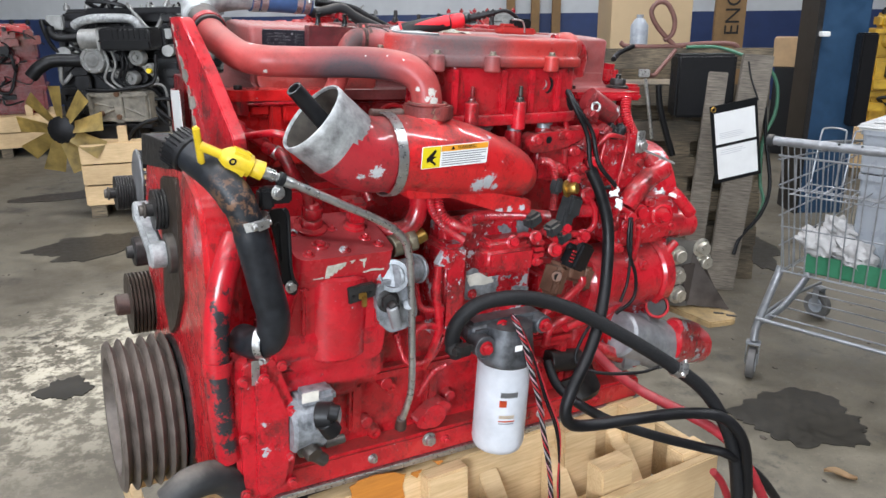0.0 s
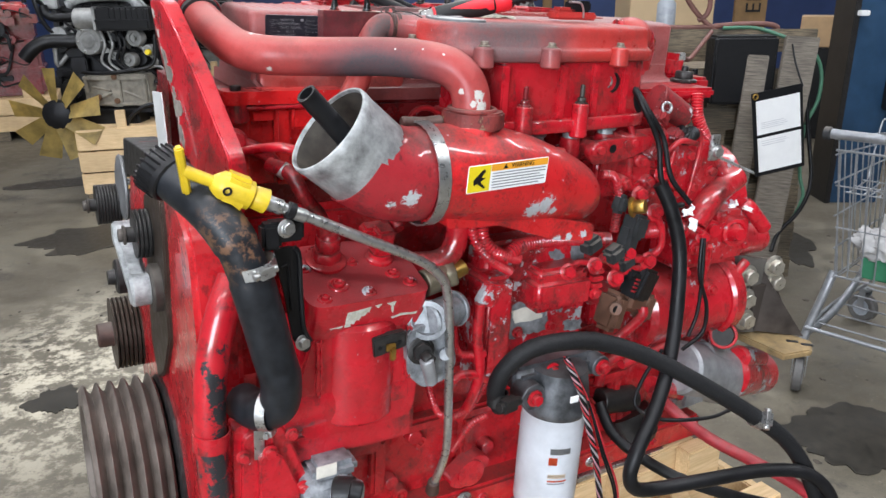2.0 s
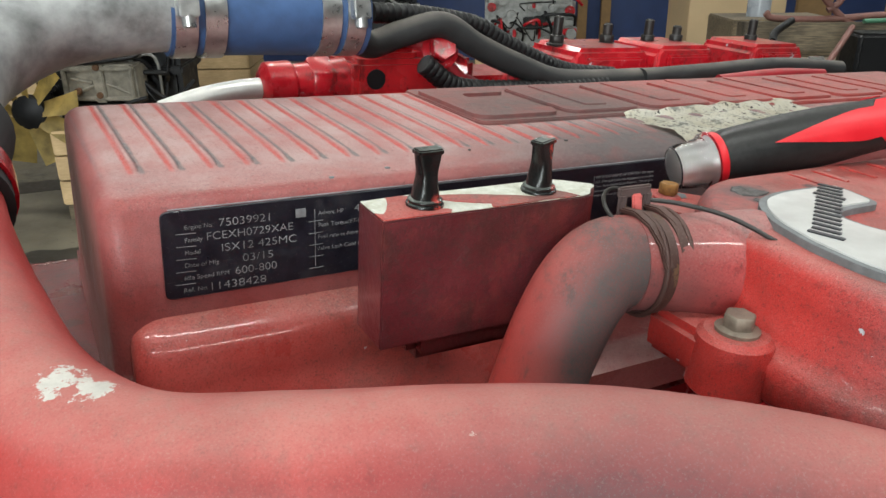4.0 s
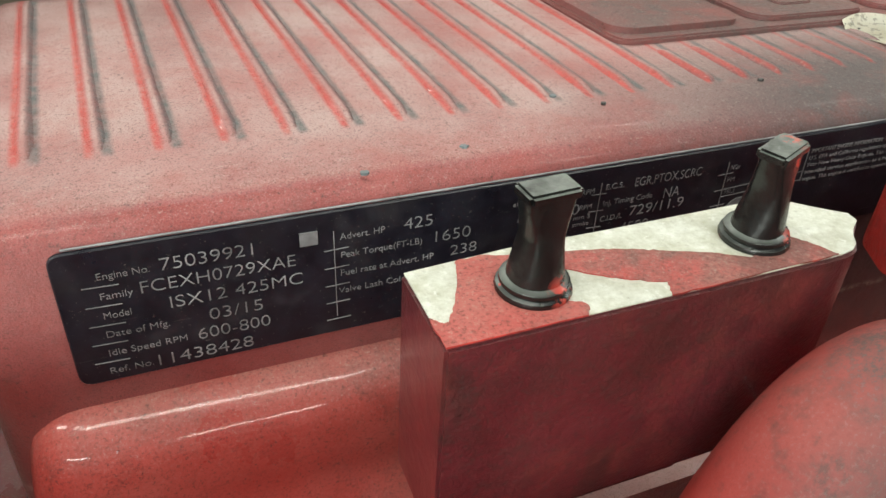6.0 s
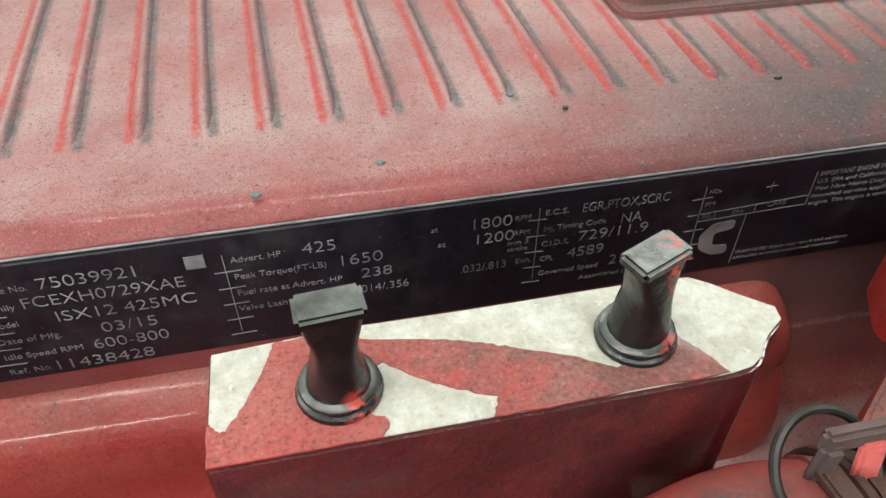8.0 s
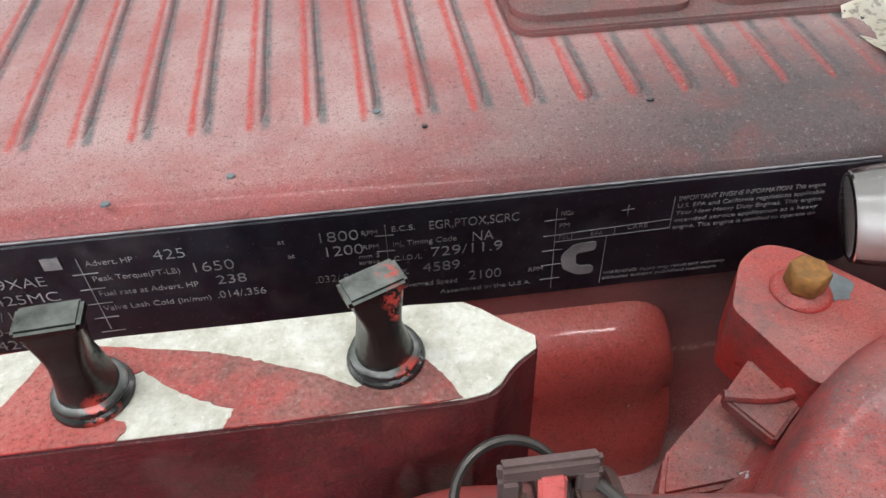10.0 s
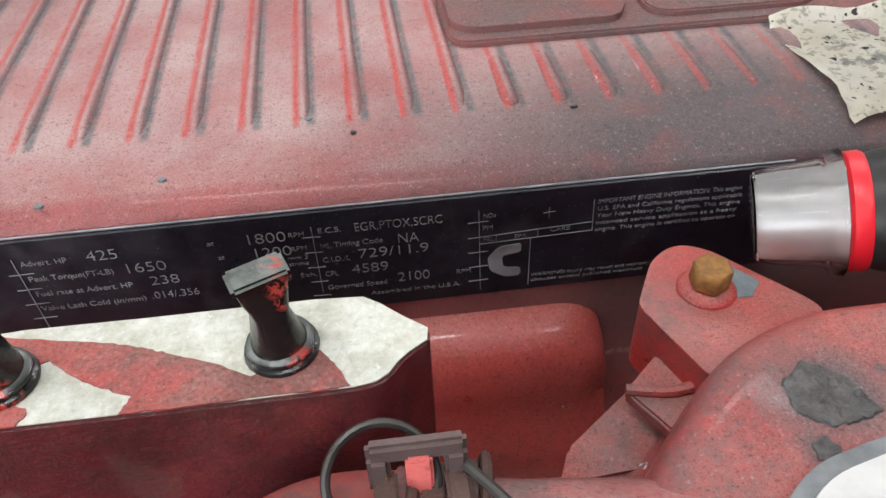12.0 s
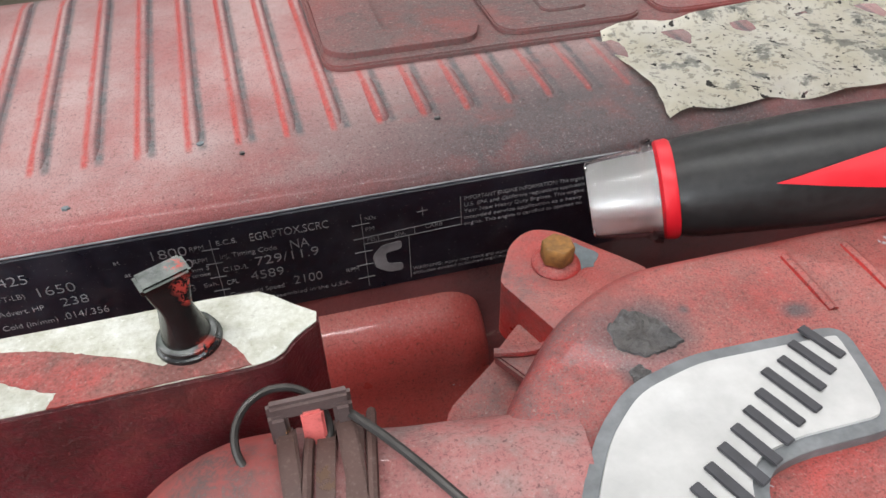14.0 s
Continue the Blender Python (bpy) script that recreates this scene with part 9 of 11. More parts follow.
for ang in (-78, 62):
    bm = nb()
    rows = []
    n = 16
    for i in range(n + 1):
        s = i / n
        a = 0.043 + (L - 0.004 - 0.043) * s
        rr = float(np.interp(a, GRIP_A, GRIP_R)) + 0.0004
        half = 33 * min(1.0, s * 1.5) * (1.0 if s < 0.85 else 1.6)
        rows.append([bm.verts.new(A0 + ax * a + rr * (math.cos(radians(90 + ang + half * k)) * -side_a + math.sin(radians(90 + ang + half * k)) * up_a)) for k in (-1, -0.5, 0, 0.5, 1)])
    for a_, b_ in zip(rows, rows[1:]):
        for k in range(4):
            bm.faces.new((a_[k], a_[k + 1], b_[k + 1], b_[k]))
    bmesh.ops.remove_doubles(bm, verts=bm.verts[:], dist=0.00001)
    bmesh.ops.solidify(bm, geom=bm.faces[:], thickness=-0.0004)
    part("grip_inlay", bm, GLOSS_RED, grip_, "red inlay", 60)
bm = nb()
lathe(bm, [(-0.001, 0.0), (-0.001, 0.0124), (0.014, 0.0126), (0.021, 0.0118), (0.024, 0.009), (0.024, 0)], A1, ax, 36, close=False)
part("red_tail", bm, GLOSS_RED, lamp_e)
bm = nb()
S0 = A1 + ax * 0.022
S1 = Vector((0.382, -0.086, 1.355))
ds = S1 - S0
n = 7
prof = [(0, 0.0), (0, 0.0085)]
for k in range(n):
    a = ds.length * (k + 0.3) / n
    r = 0.0085 - 0.0022 * k / n
    prof += [(a, r), (a + ds.length * 0.3 / n, r), (a + ds.length * 0.32 / n, r * 0.68), (a + ds.length * 0.66 / n, r * 0.68)]
prof += [(ds.length, 0.0045), (ds.length, 0)]
lathe(bm, prof, S0, ds, 24, close=False)
part("strain_relief", bm, BLACK, lamp_e, "ribbed black strain relief")
bm = nb()
sweep(bm, [S1 - ds * 0.05, S1 + Vector((0.02, -0.004, 0.003)), S1 + Vector((0.045, -0.006, -0.010)), S1 + Vector((0.05, -0.005, -0.030))], 0.0034, 12, 8)
part("cord", bm, RUBBER, lamp_e)

# Hoses and cables that hang out over the crate.
def loose_hose(name, pts, r, mat, label, category="hose", clamps=(), rib=False):
    e = empty(name, label, category, ENGINE, "hoses over the crate", base=pts[-1])
    bm = nb()
    if rib:
        corrugated(bm, pts, r, 0.004, 0.06, 16)
    else:
        sweep(bm, pts, r, 16, 8)
    part("hose", bm, mat, e)
    for p, axis, w, m_ in clamps:
        bm = nb()
        band(bm, p, axis, r, w, 0.0015, True, (0.3, -1, 0.4))
        part("clamp", bm, m_, e)
    return e


loose_hose("braided_hose", [(0.251, -0.235, 0.771), (0.236, -0.24, 0.806), (0.244, -0.25, 0.846), (0.275, -0.262, 0.875), (0.333, -0.272, 0.881), (0.397, -0.28, 0.869), (0.476, -0.3, 0.838), (0.563, -0.335, 0.789), (0.658, -0.37, 0.728), (0.729, -0.395, 0.673), (0.774, -0.42, 0.606), (0.804, -0.44, 0.525), (0.825, -0.45, 0.431), (0.85, -0.455, 0.313)], 0.0135, BRAID, "thick black braided hose arching out of the engine",
           clamps=(((0.669, -0.372, 0.719), (1, -0.3, -0.55), 0.016, STEEL), ((0.241, -0.24, 0.792), (0.1, 0, 1), 0.022, DARK_STEEL)))
loose_hose("black_cable", [(0.527, -0.22, 1.088), (0.544, -0.235, 1.048), (0.56, -0.25, 0.984), (0.553, -0.27, 0.902), (0.522, -0.3, 0.826), (0.475, -0.33, 0.767), (0.428, -0.35, 0.718), (0.414, -0.355, 0.678), (0.434, -0.355, 0.648), (0.482, -0.36, 0.638), (0.561, -0.38, 0.641), (0.677, -0.4, 0.636), (0.748, -0.43, 0.627), (0.791, -0.455, 0.583), (0.826, -0.46, 0.491), (0.868, -0.46, 0.31)], 0.0112, RUBBER, "thick black battery cable hanging down to the crate")
loose_hose("black_hose", [(0.525, -0.16, 0.668), (0.523, -0.2, 0.635), (0.536, -0.25, 0.616), (0.566, -0.32, 0.604), (0.643, -0.37, 0.578), (0.733, -0.41, 0.551), (0.784, -0.44, 0.537), (0.888, -0.45, 0.459), (0.997, -0.45, 0.347)], 0.0098, RUBBER, "black rubber hose lying out over the crate")
loose_hose("red_cable", [(0.632, -0.18, 0.682), (0.666, -0.22, 0.641), (0.682, -0.29, 0.625), (0.727, -0.36, 0.605), (0.777, -0.41, 0.574), (0.821, -0.44, 0.527), (0.883, -0.46, 0.433), (0.983, -0.46, 0.284)], 0.0105, HOSE_RED, "dusty dark red battery cable", clamps=(((0.788, -0.42, 0.568), (1, -0.4, -0.8), 0.006, STEEL),))
loose_hose("red_cable", [(0.801, -0.4, 0.468), (0.844, -0.4, 0.42), (0.908, -0.4, 0.312)], 0.008, HOSE_RED, "dusty dark red battery cable end")
for pts, r in (([(0.489, -0.165, 1.234), (0.487, -0.2, 1.205), (0.515, -0.215, 1.151), (0.521, -0.225, 1.1), (0.542, -0.235, 1.059), (0.563, -0.24, 1.056)], 0.0042), ([(0.492, -0.165, 1.236), (0.502, -0.2, 1.195), (0.53, -0.21, 1.155), (0.542, -0.225, 1.099), (0.577, -0.24, 1.057)], 0.0040),
               ([(0.645, -0.22, 0.985), (0.642, -0.23, 0.924), (0.668, -0.235, 0.863), (0.669, -0.235, 0.814), (0.632, -0.23, 0.786)], 0.0035), ([(0.65, -0.22, 0.985), (0.65, -0.23, 0.912), (0.647, -0.235, 0.854), (0.635, -0.235, 0.813)], 0.0032),
               ([(0.595, -0.22, 0.789), (0.558, -0.22, 0.739), (0.541, -0.23, 0.697), (0.578, -0.26, 0.678), (0.668, -0.28, 0.669), (0.724, -0.28, 0.67)], 0.0035)):
    bm = nb()
    sweep(bm, pts, r, 10, 8)
    part("sensor_wire", bm, RUBBER, engine, "thin black wire")
# Twisted harness pigtail down the front of the crate.
wires = empty("wire_harness", "twisted red, white and black wires hanging beside the filter", "wires", ENGINE, base=(0.483, -0.28, 0.401))
LINE = curve_points([(0.369, -0.235, 0.828), (0.372, -0.265, 0.792), (0.392, -0.278, 0.726), (0.414, -0.283, 0.652), (0.443, -0.285, 0.547), (0.465, -0.285, 0.45), (0.486, -0.285, 0.348)], 14)
for k, mat in enumerate((WIRE_WHITE, BLACK, WIRE_RED, BLACK, WIRE_PINK, BLACK, BLACK)):
    bm = nb()
    pts = []
    for i, p in enumerate(LINE):
        a = i * 0.62 + 2 * math.pi / 7 * k
        r = 0.0040 + 0.0010 * math.sin(i * 0.35 + k)
        pts.append(p + Vector((math.cos(a) * r, math.sin(a) * r, 0)))
    sweep(bm, pts, 0.0014, 7, 2)
    part("wire", bm, mat, wires)
for k, mat in enumerate((BLACK, BLACK, WIRE_RED)):
    bm = nb()
    sweep(bm, [Vector(p) + Vector((0.004 * k * s_, 0, 0)) for p, s_ in (((0.375, -0.24, 0.821), 0), ((0.391, -0.27, 0.768), 0), ((0.422, -0.282, 0.674), 1), ((0.462, -0.286, 0.58), 1), ((0.485, -0.286, 0.458), -0.6), ((0.494, -0.286, 0.346), 1))], 0.0018, 8, 8)
    part("wire", bm, mat, wires)
bm = nb()
box(bm, (0.358, -0.275, 0.78), (0.016, 0.003, 0.011), 0.001)
part("wire_tag", bm, PAPER, wires)

# ---- crate under the engine ----
crate = empty("timber_crate", "rough pine crate that carries the engine", "crate", base=(0.32, 0.05, 0.0))


def board(c, size, turn=(0, 0, 0), mat=None, name="board"):
    bm = nb()
    box(bm, (0, 0, 0), size, 0.003)
    for v_ in bm.verts:
        v_.co += Vector((noise.noise(v_.co * 5 + Vector(c)), noise.noise(v_.co * 7 + Vector(c) * 2), noise.noise(v_.co * 6 - Vector(c)))) * 0.002
    ob = part(name, bm, mat or PINE, crate)
    ob.matrix_basis = BASE[crate.name] @ pose(*c, *turn)
    return ob


X0, X1, Y0, Y1, TOPZ = -0.26, 0.90, -0.33, 0.46, 0.40
for z in (0.10, 0.325):
    board(((X0 + X1) / 2, Y0 + 0.011, z), (X1 - X0, 0.022, 0.145))
    board(((X0 + X1) / 2, Y1 - 0.011, z), (X1 - X0, 0.022, 0.145))
    board((X0 + 0.011, (Y0 + Y1) / 2, z), (0.022, Y1 - Y0 - 0.046, 0.145))
    board((X1 - 0.011, (Y0 + Y1) / 2, z), (0.022, Y1 - Y0 - 0.046, 0.145))
for x in (X0 + 0.06, 0.28, 0.60, X1 - 0.06):
    board((x, (Y0 + Y1) / 2, 0.060), (0.09, Y1 - Y0 - 0.05, 0.09), mat=OLD_WOOD, name="skid")
for k in range(6):
    board((X0 + 0.12 + 0.19 * k, (Y0 + Y1) / 2, 0.115), (0.14, Y1 - Y0 - 0.05, 0.018))
for x, z1 in ((X0 + 0.045, 0.43), (0.30, 0.46), (0.62, 0.46), (X1 - 0.045, 0.42)):
    board((x, Y0 + 0.05, z1 / 2), (0.085, 0.05, z1 - 0.02), name="post")
# Beams that take the engine's rails.
board((0.36, -0.150, 0.405), (0.86, 0.045, 0.185), name="beam")
board((0.36, 0.34, 0.405), (0.86, 0.045, 0.185), name="beam")
for x in (-0.05, 0.27, 0.60, 0.78):
    board((x, -0.19, 0.31), (0.09, 0.035, 0.38), (0, 0, 0), name="upright")
for x in (0.16, 0.36, 0.52, 0.70):
    bm = nb()
    prism(bm, [(0, 0), (0.13, 0), (0, 0.16)], (0, 0, 0), (0, -1, 0), (0, 0, 1), (0.045, 0, 0), 0.002)
    ob = part("gusset", bm, PINE, crate)
    ob.matrix_basis = BASE[crate.name] @ pose(x, -0.175, 0.29)
for x in (0.14, 0.44, 0.66):
    board((x, -0.25, 0.285), (0.045, 0.15, 0.12), name="cross_piece")
board((0.50, -0.255, 0.30), (0.34, 0.040, 0.10), name="cross_piece")
board((-0.13, -0.10, 0.42), (0.25, 0.11, 0.03), (0, -6, 12), name="loose_plank")
board((-0.20, -0.02, 0.44), (0.12, 0.14, 0.05), (0, 8, 24), mat=YELLOW_BOARD, name="chock")
board((-0.22, -0.18, 0.40), (0.05, 0.12, 0.16), (10, 0, 30), name="loose_plank")
# Resin stain on the pine, and dirt along its top edge.
STAIN = wood("stained_pine", (0.60, 0.235, 0.032), (0.44, 0.16, 0.022), 1.6)
for k, pts in enumerate((((0.077, -0.172, 0.518), (0.096, -0.172, 0.526), (0.131, -0.172, 0.526), (0.173, -0.172, 0.516), (0.192, -0.172, 0.507), (0.184, -0.172, 0.484), (0.19, -0.172, 0.428), (0.099, -0.172, 0.457), (0.08, -0.172, 0.489)), ((0.204, -0.172, 0.505), (0.227, -0.172, 0.505), (0.216, -0.172, 0.488)), ((0.252, -0.172, 0.514), (0.275, -0.172, 0.508), (0.267, -0.172, 0.503)))):
    bm = nb()
    prism(bm, torn([(p[0], p[2]) for p in pts], 0.0022, 6, 51 + k), (0, -0.1765, 0), (1, 0, 0), (0, 0, 1), (0, 0.003, 0), 0)
    ob = part("resin_stain", bm, STAIN, crate, "orange brown stain on the pine")
    ob.matrix_basis = BASE[crate.name]

# ---- the workshop round it: cart, pallets, engines, boxes, column ----
def rods(bm, lines, r, seg=6):
    for p0, p1 in lines:
        sweep(bm, [p0, p1], r, seg, 1)
    return bm


# Shopping cart seen from its handle corner; its own axes: x along the handle, y towards the nose, z up.
CART = ROOM @ pose(1.109, 2.618, 0, 0, 0, -44)
cart = empty("shopping_cart", "worn galvanised wire shopping cart with rags and boxes in it", "shopping cart", CART)
WIDE, LONG, BOT, TOPZ_ = 0.54, 0.82, 0.43, 0.905


def cart_rod(name, pts, r, seg=6, n=1, label=""):
    bm = nb()
    sweep(bm, pts, r, seg, n)
    return part(name, bm, CHROME, cart, label)


bm = nb()
cyl(bm, (-0.02, 0, TOPZ_), (WIDE + 0.02, 0, TOPZ_), 0.0155, seg=18)
handle = part("handle", bm, CHROME, cart, "worn grey plastic-covered handle")
for x in (-0.026, WIDE + 0.026):
    bm = nb()
    cyl(bm, (x - 0.012, 0, TOPZ_), (x + 0.012, 0, TOPZ_), 0.0205, seg=18, bevel=0.004)
    part("end_cap", bm, GREY_RUBBER, handle)
for x in (0.20, 0.27):
    bm = nb()
    cyl(bm, (x, -0.010, TOPZ_ + 0.010), (x, -0.014, TOPZ_ + 0.0135), 0.004, seg=10, bevel=0.0005)
    part("handle_plug", bm, BLACK, handle)
for x in (0.0, WIDE):
    cart_rod("side_rail", [(x, 0, TOPZ_ - 0.012), (x + (0.03 if x == 0 else -0.03), LONG, TOPZ_ - 0.10)], 0.006, 8)
    for k in range(15):
        f = (k + 0.5) / 15
        xi = x + (0.03 if x == 0 else -0.03) * f
        cart_rod("side_wire", [(xi, LONG * f, TOPZ_ - 0.012 - 0.09 * f), (x + (0.05 if x == 0 else -0.05), 0.04 + (LONG - 0.06) * f, BOT)], 0.0026)
    for z in (0.84, 0.75, 0.64, 0.53, BOT):
        f = (TOPZ_ - z) / (TOPZ_ - BOT)
        sx_ = 0.05 if x == 0 else -0.05
        cart_rod("side_wire", [(x + sx_ * f, 0.03 * f, z), (x + sx_ * max(f, 0.6), LONG - 0.02, min(z, TOPZ_ - 0.11))], 0.003)
cart_rod("nose_rail", [(0.03, LONG, TOPZ_ - 0.10), (WIDE - 0.03, LONG, TOPZ_ - 0.10)], 0.006, 8)
# Rear gate under the handle.
for k in range(12):
    x = 0.02 + (WIDE - 0.04) * k / 11
    cart_rod("gate_wire", [(x, 0.004, TOPZ_ - 0.05), (0.05 + (WIDE - 0.10) * k / 11, 0.045, BOT)], 0.0028)
for z, r in ((TOPZ_ - 0.05, 0.0042), (0.74, 0.0028), (0.60, 0.0028), (BOT, 0.0042)):
    f = (TOPZ_ - z) / (TOPZ_ - BOT)
    cart_rod("gate_wire", [(0.05 * f, 0.045 * f, z), (WIDE - 0.05 * f, 0.045 * f, z)], r)
# Folding child seat: wire shelf and backrest loops.
for k in range(8):
    cart_rod("seat_wire", [(0.05 + 0.30 * k / 7, 0.05, 0.715), (0.05 + 0.30 * k / 7, 0.21, 0.725)], 0.0026)
for y in (0.05, 0.13, 0.21):
    cart_rod("seat_wire", [(0.04, y, 0.715 + (y - 0.05) * 0.06), (0.36, y, 0.715 + (y - 0.05) * 0.06)], 0.003)
for x0 in (0.05, 0.16, 0.27):
    cart_rod("seat_loop", [(x0, 0.22, 0.73), (x0, 0.26, 0.90), (x0 + 0.015, 0.265, 0.925), (x0 + 0.07, 0.265, 0.925), (x0 + 0.085, 0.26, 0.90), (x0 + 0.085, 0.22, 0.73)], 0.0032, 8, 5)
for k in range(10):
    x = 0.06 + (WIDE - 0.12) * k / 9
    cart_rod("floor_wire", [(x, 0.04, BOT), (x, LONG - 0.04, BOT), (x, LONG - 0.01, TOPZ_ - 0.11)], 0.0026)
for k in range(10):
    y = 0.06 + (LONG - 0.12) * k / 9
    cart_rod("floor_wire", [(0.05, y, BOT - 0.004), (WIDE - 0.05, y, BOT - 0.004)], 0.0026)
# Chassis: bent legs, bottom rack, four casters.
for x in (0.0, WIDE):
    i_ = 0.03 if x == 0 else -0.03
    cart_rod("frame_leg", [(x + i_ * 1.4, 0.06, BOT + 0.01), (x + i_, 0.035, 0.36), (x, 0.012, 0.21), (x, 0.0, 0.150)], 0.0145, 14, 6)
    cart_rod("frame_tube", [(x, 0.010, 0.215), (x + i_ * 0.4, 0.20, 0.225), (x + i_, 0.36, 0.30), (x + i_ * 1.4, 0.48, 0.40), (x + i_ * 1.4, 0.60, 0.415), (x + i_ * 1.4, LONG - 0.08, 0.415)], 0.0135, 14, 8)
    cart_rod("rack_rail", [(x, 0.0, 0.235), (x - 0.03, 0.40, 0.205), (x - 0.035, 0.77, 0.165)], 0.0075, 10, 4)
cart_rod("rack_rail", [(0.0, 0.0, 0.240), (WIDE, 0.0, 0.240)], 0.0075, 10)
for k in range(5):
    y = 0.10 + 0.15 * k
    cart_rod("rack_wire", [(-0.015, y, 0.235 - 0.09 * y), (WIDE - 0.015, y, 0.235 - 0.09 * y)], 0.0035)
for x, y, roll in ((0.0, 0.0, (0.95, 0.3, 0)), (WIDE, 0.0, (0.95, 0.3, 0)), (-0.035, 0.77, (0.3, 0.95, 0)), (WIDE - 0.035, 0.77, (0.3, 0.95, 0))):
    bm = nb()
    lathe(bm, [(-0.013, 0.0), (-0.013, 0.040), (-0.016, 0.052), (-0.012, 0.0605), (0.012, 0.0605), (0.016, 0.052), (0.013, 0.040), (0.013, 0.0)], (x, y, 0.0605), roll, 28, close=False)
    wheel = part("wheel", bm, RUBBER_GREY, cart, "worn grey caster wheel")
    bm = nb()
    lathe(bm, [(-0.017, 0.0), (-0.017, 0.034), (0.017, 0.034), (0.017, 0.0)], (x, y, 0.0605), roll, 24, close=False)
    part("hub", bm, CLEAR_PLASTIC, wheel)
    bm = nb()
    ra = Vector(roll).normalized()
    turn_ = Matrix((ra, Vector((-ra.y, ra.x, 0)), Vector((0, 0, 1)))).transposed()
    for o in (-0.022, 0.022):
        box(bm, Vector((x, y, 0.098)) + ra * o, (0.003, 0.030, 0.082), 0.0012, turn_)
    box(bm, (x, y, 0.142), (0.052, 0.042, 0.008), 0.002, turn_)
    part("fork", bm, CHROME, wheel)


def crumple(r, seed, scale=9.0, flat=0.7, amount=0.5):
    bm = nb()
    bmesh.ops.create_icosphere(bm, subdivisions=4, radius=r)
    for v_ in bm.verts:
        d = v_.co.normalized()
        fold = 1 - abs(noise.noise(d * scale * 0.55 + Vector((seed, 3, 0)))) * 2
        v_.co += d * r * amount * (1.2 * noise.noise(d * scale * 0.25 + Vector((seed, 0, 0))) + 0.45 * fold)
        v_.co.z *= flat
    return bm


for i, (x, y, z, r) in enumerate(((0.15, 0.13, 0.535, 0.070), (0.25, 0.13, 0.520, 0.070), (0.18, 0.20, 0.580, 0.055))):
    thing("rag", crumple(r, i * 3.1, flat=0.55), RAG, "crumpled white shop rag in the wire cart", "rag", "rags", CART @ pose(x, y, z, 10 * i, 20, 30 * i), sharp=80)
bm = nb()
span(bm, (0.12, 0.07, BOT + 0.005), (0.46, 0.62, BOT + 0.013), 0.003)
for lo, hi in (((0.12, 0.07, BOT + 0.005), (0.46, 0.076, 0.505)), ((0.12, 0.614, BOT + 0.005), (0.46, 0.62, 0.505)), ((0.12, 0.076, BOT + 0.005), (0.126, 0.614, 0.505)), ((0.454, 0.076, BOT + 0.005), (0.46, 0.614, 0.505))):
    span(bm, lo, hi, 0.002)
thing("tray", bm, GREEN, "shallow green plastic tray in the cart", "tray", m=CART)
for x, y, r, mat, lab in ((0.29, 0.30, 0.040, CARD_DARK, "rusty orange cap in the cart"), (0.36, 0.27, 0.048, WHITE, "speckled white knob in the cart"), (0.40, 0.18, 0.050, IRON, "dark cast part in the cart")):
    bm = nb()
    lathe(bm, [(0, r * 0.6), (r * 0.2, r * 0.95), (r * 0.7, r), (r * 1.2, r * 0.75), (r * 1.5, r * 0.3), (r * 1.52, 0)], (0, 0, 0), (0, 0, 1), 28)
    thing("spare_part", bm, mat, lab, "engine part", "", CART @ pose(x, y, 0.56, 15, 10, 0))


def tote(m, sx, sy, sz, lid):
    e = empty("storage_box", "milky plastic storage box stacked in the cart", "box", m, "storage boxes")
    bm = nb()
    tub_plan = rounded([(0, 0), (sx, 0), (sx, sy), (0, sy)], 0.02, 4)
    shells(bm, tub_plan, [(0.0, 0.012), (0.004, 0.008), (sz - 0.02, 0.0), (sz - 0.02, -0.008), (sz, -0.008), (sz, 0.004), (0.008, 0.013)])
    part("tub", bm, CLEAR_PLASTIC, e)
    if lid:
        bm = nb()
        span(bm, (-0.018, -0.018, sz - 0.004), (sx + 0.018, sy + 0.018, sz + 0.016), 0.012, 3)
        span(bm, (0.02, 0.02, sz + 0.012), (sx - 0.02, sy - 0.02, sz + 0.03), 0.010, 3)
        part("lid", bm, LID_WHITE, e, "white snap-on lid")
    return e


tote(CART @ pose(0.215, 0.20, BOT + 0.014), 0.24, 0.38, 0.345, False)
tote(CART @ pose(0.205, 0.19, 0.792), 0.26, 0.40, 0.155, True)

# Upended pallets with an old dark tank behind, hoses and a document pouch.
def pallet(m, width, height, n, mat, label):
    e = empty("pallet", label, "pallet", m, "old pallets")
    for x in (0.045, width / 2, width - 0.045):
        bm = nb()
        span(bm, (x - 0.045, 0.02, 0), (x + 0.045, 0.11, height), 0.004)
        part("runner", bm, mat, e)
    for k in range(n):
        z = 0.05 + (height - 0.1) * k / (n - 1)
        bm = nb()
        span(bm, (0, 0, z - 0.05), (width, 0.02, z + 0.05), 0.003)
        part("slat", bm, mat, e)
        bm = nb()
        span(bm, (0, 0.11, z - 0.05), (width, 0.13, z + 0.05), 0.003)
        part("slat", bm, mat, e)
    return e


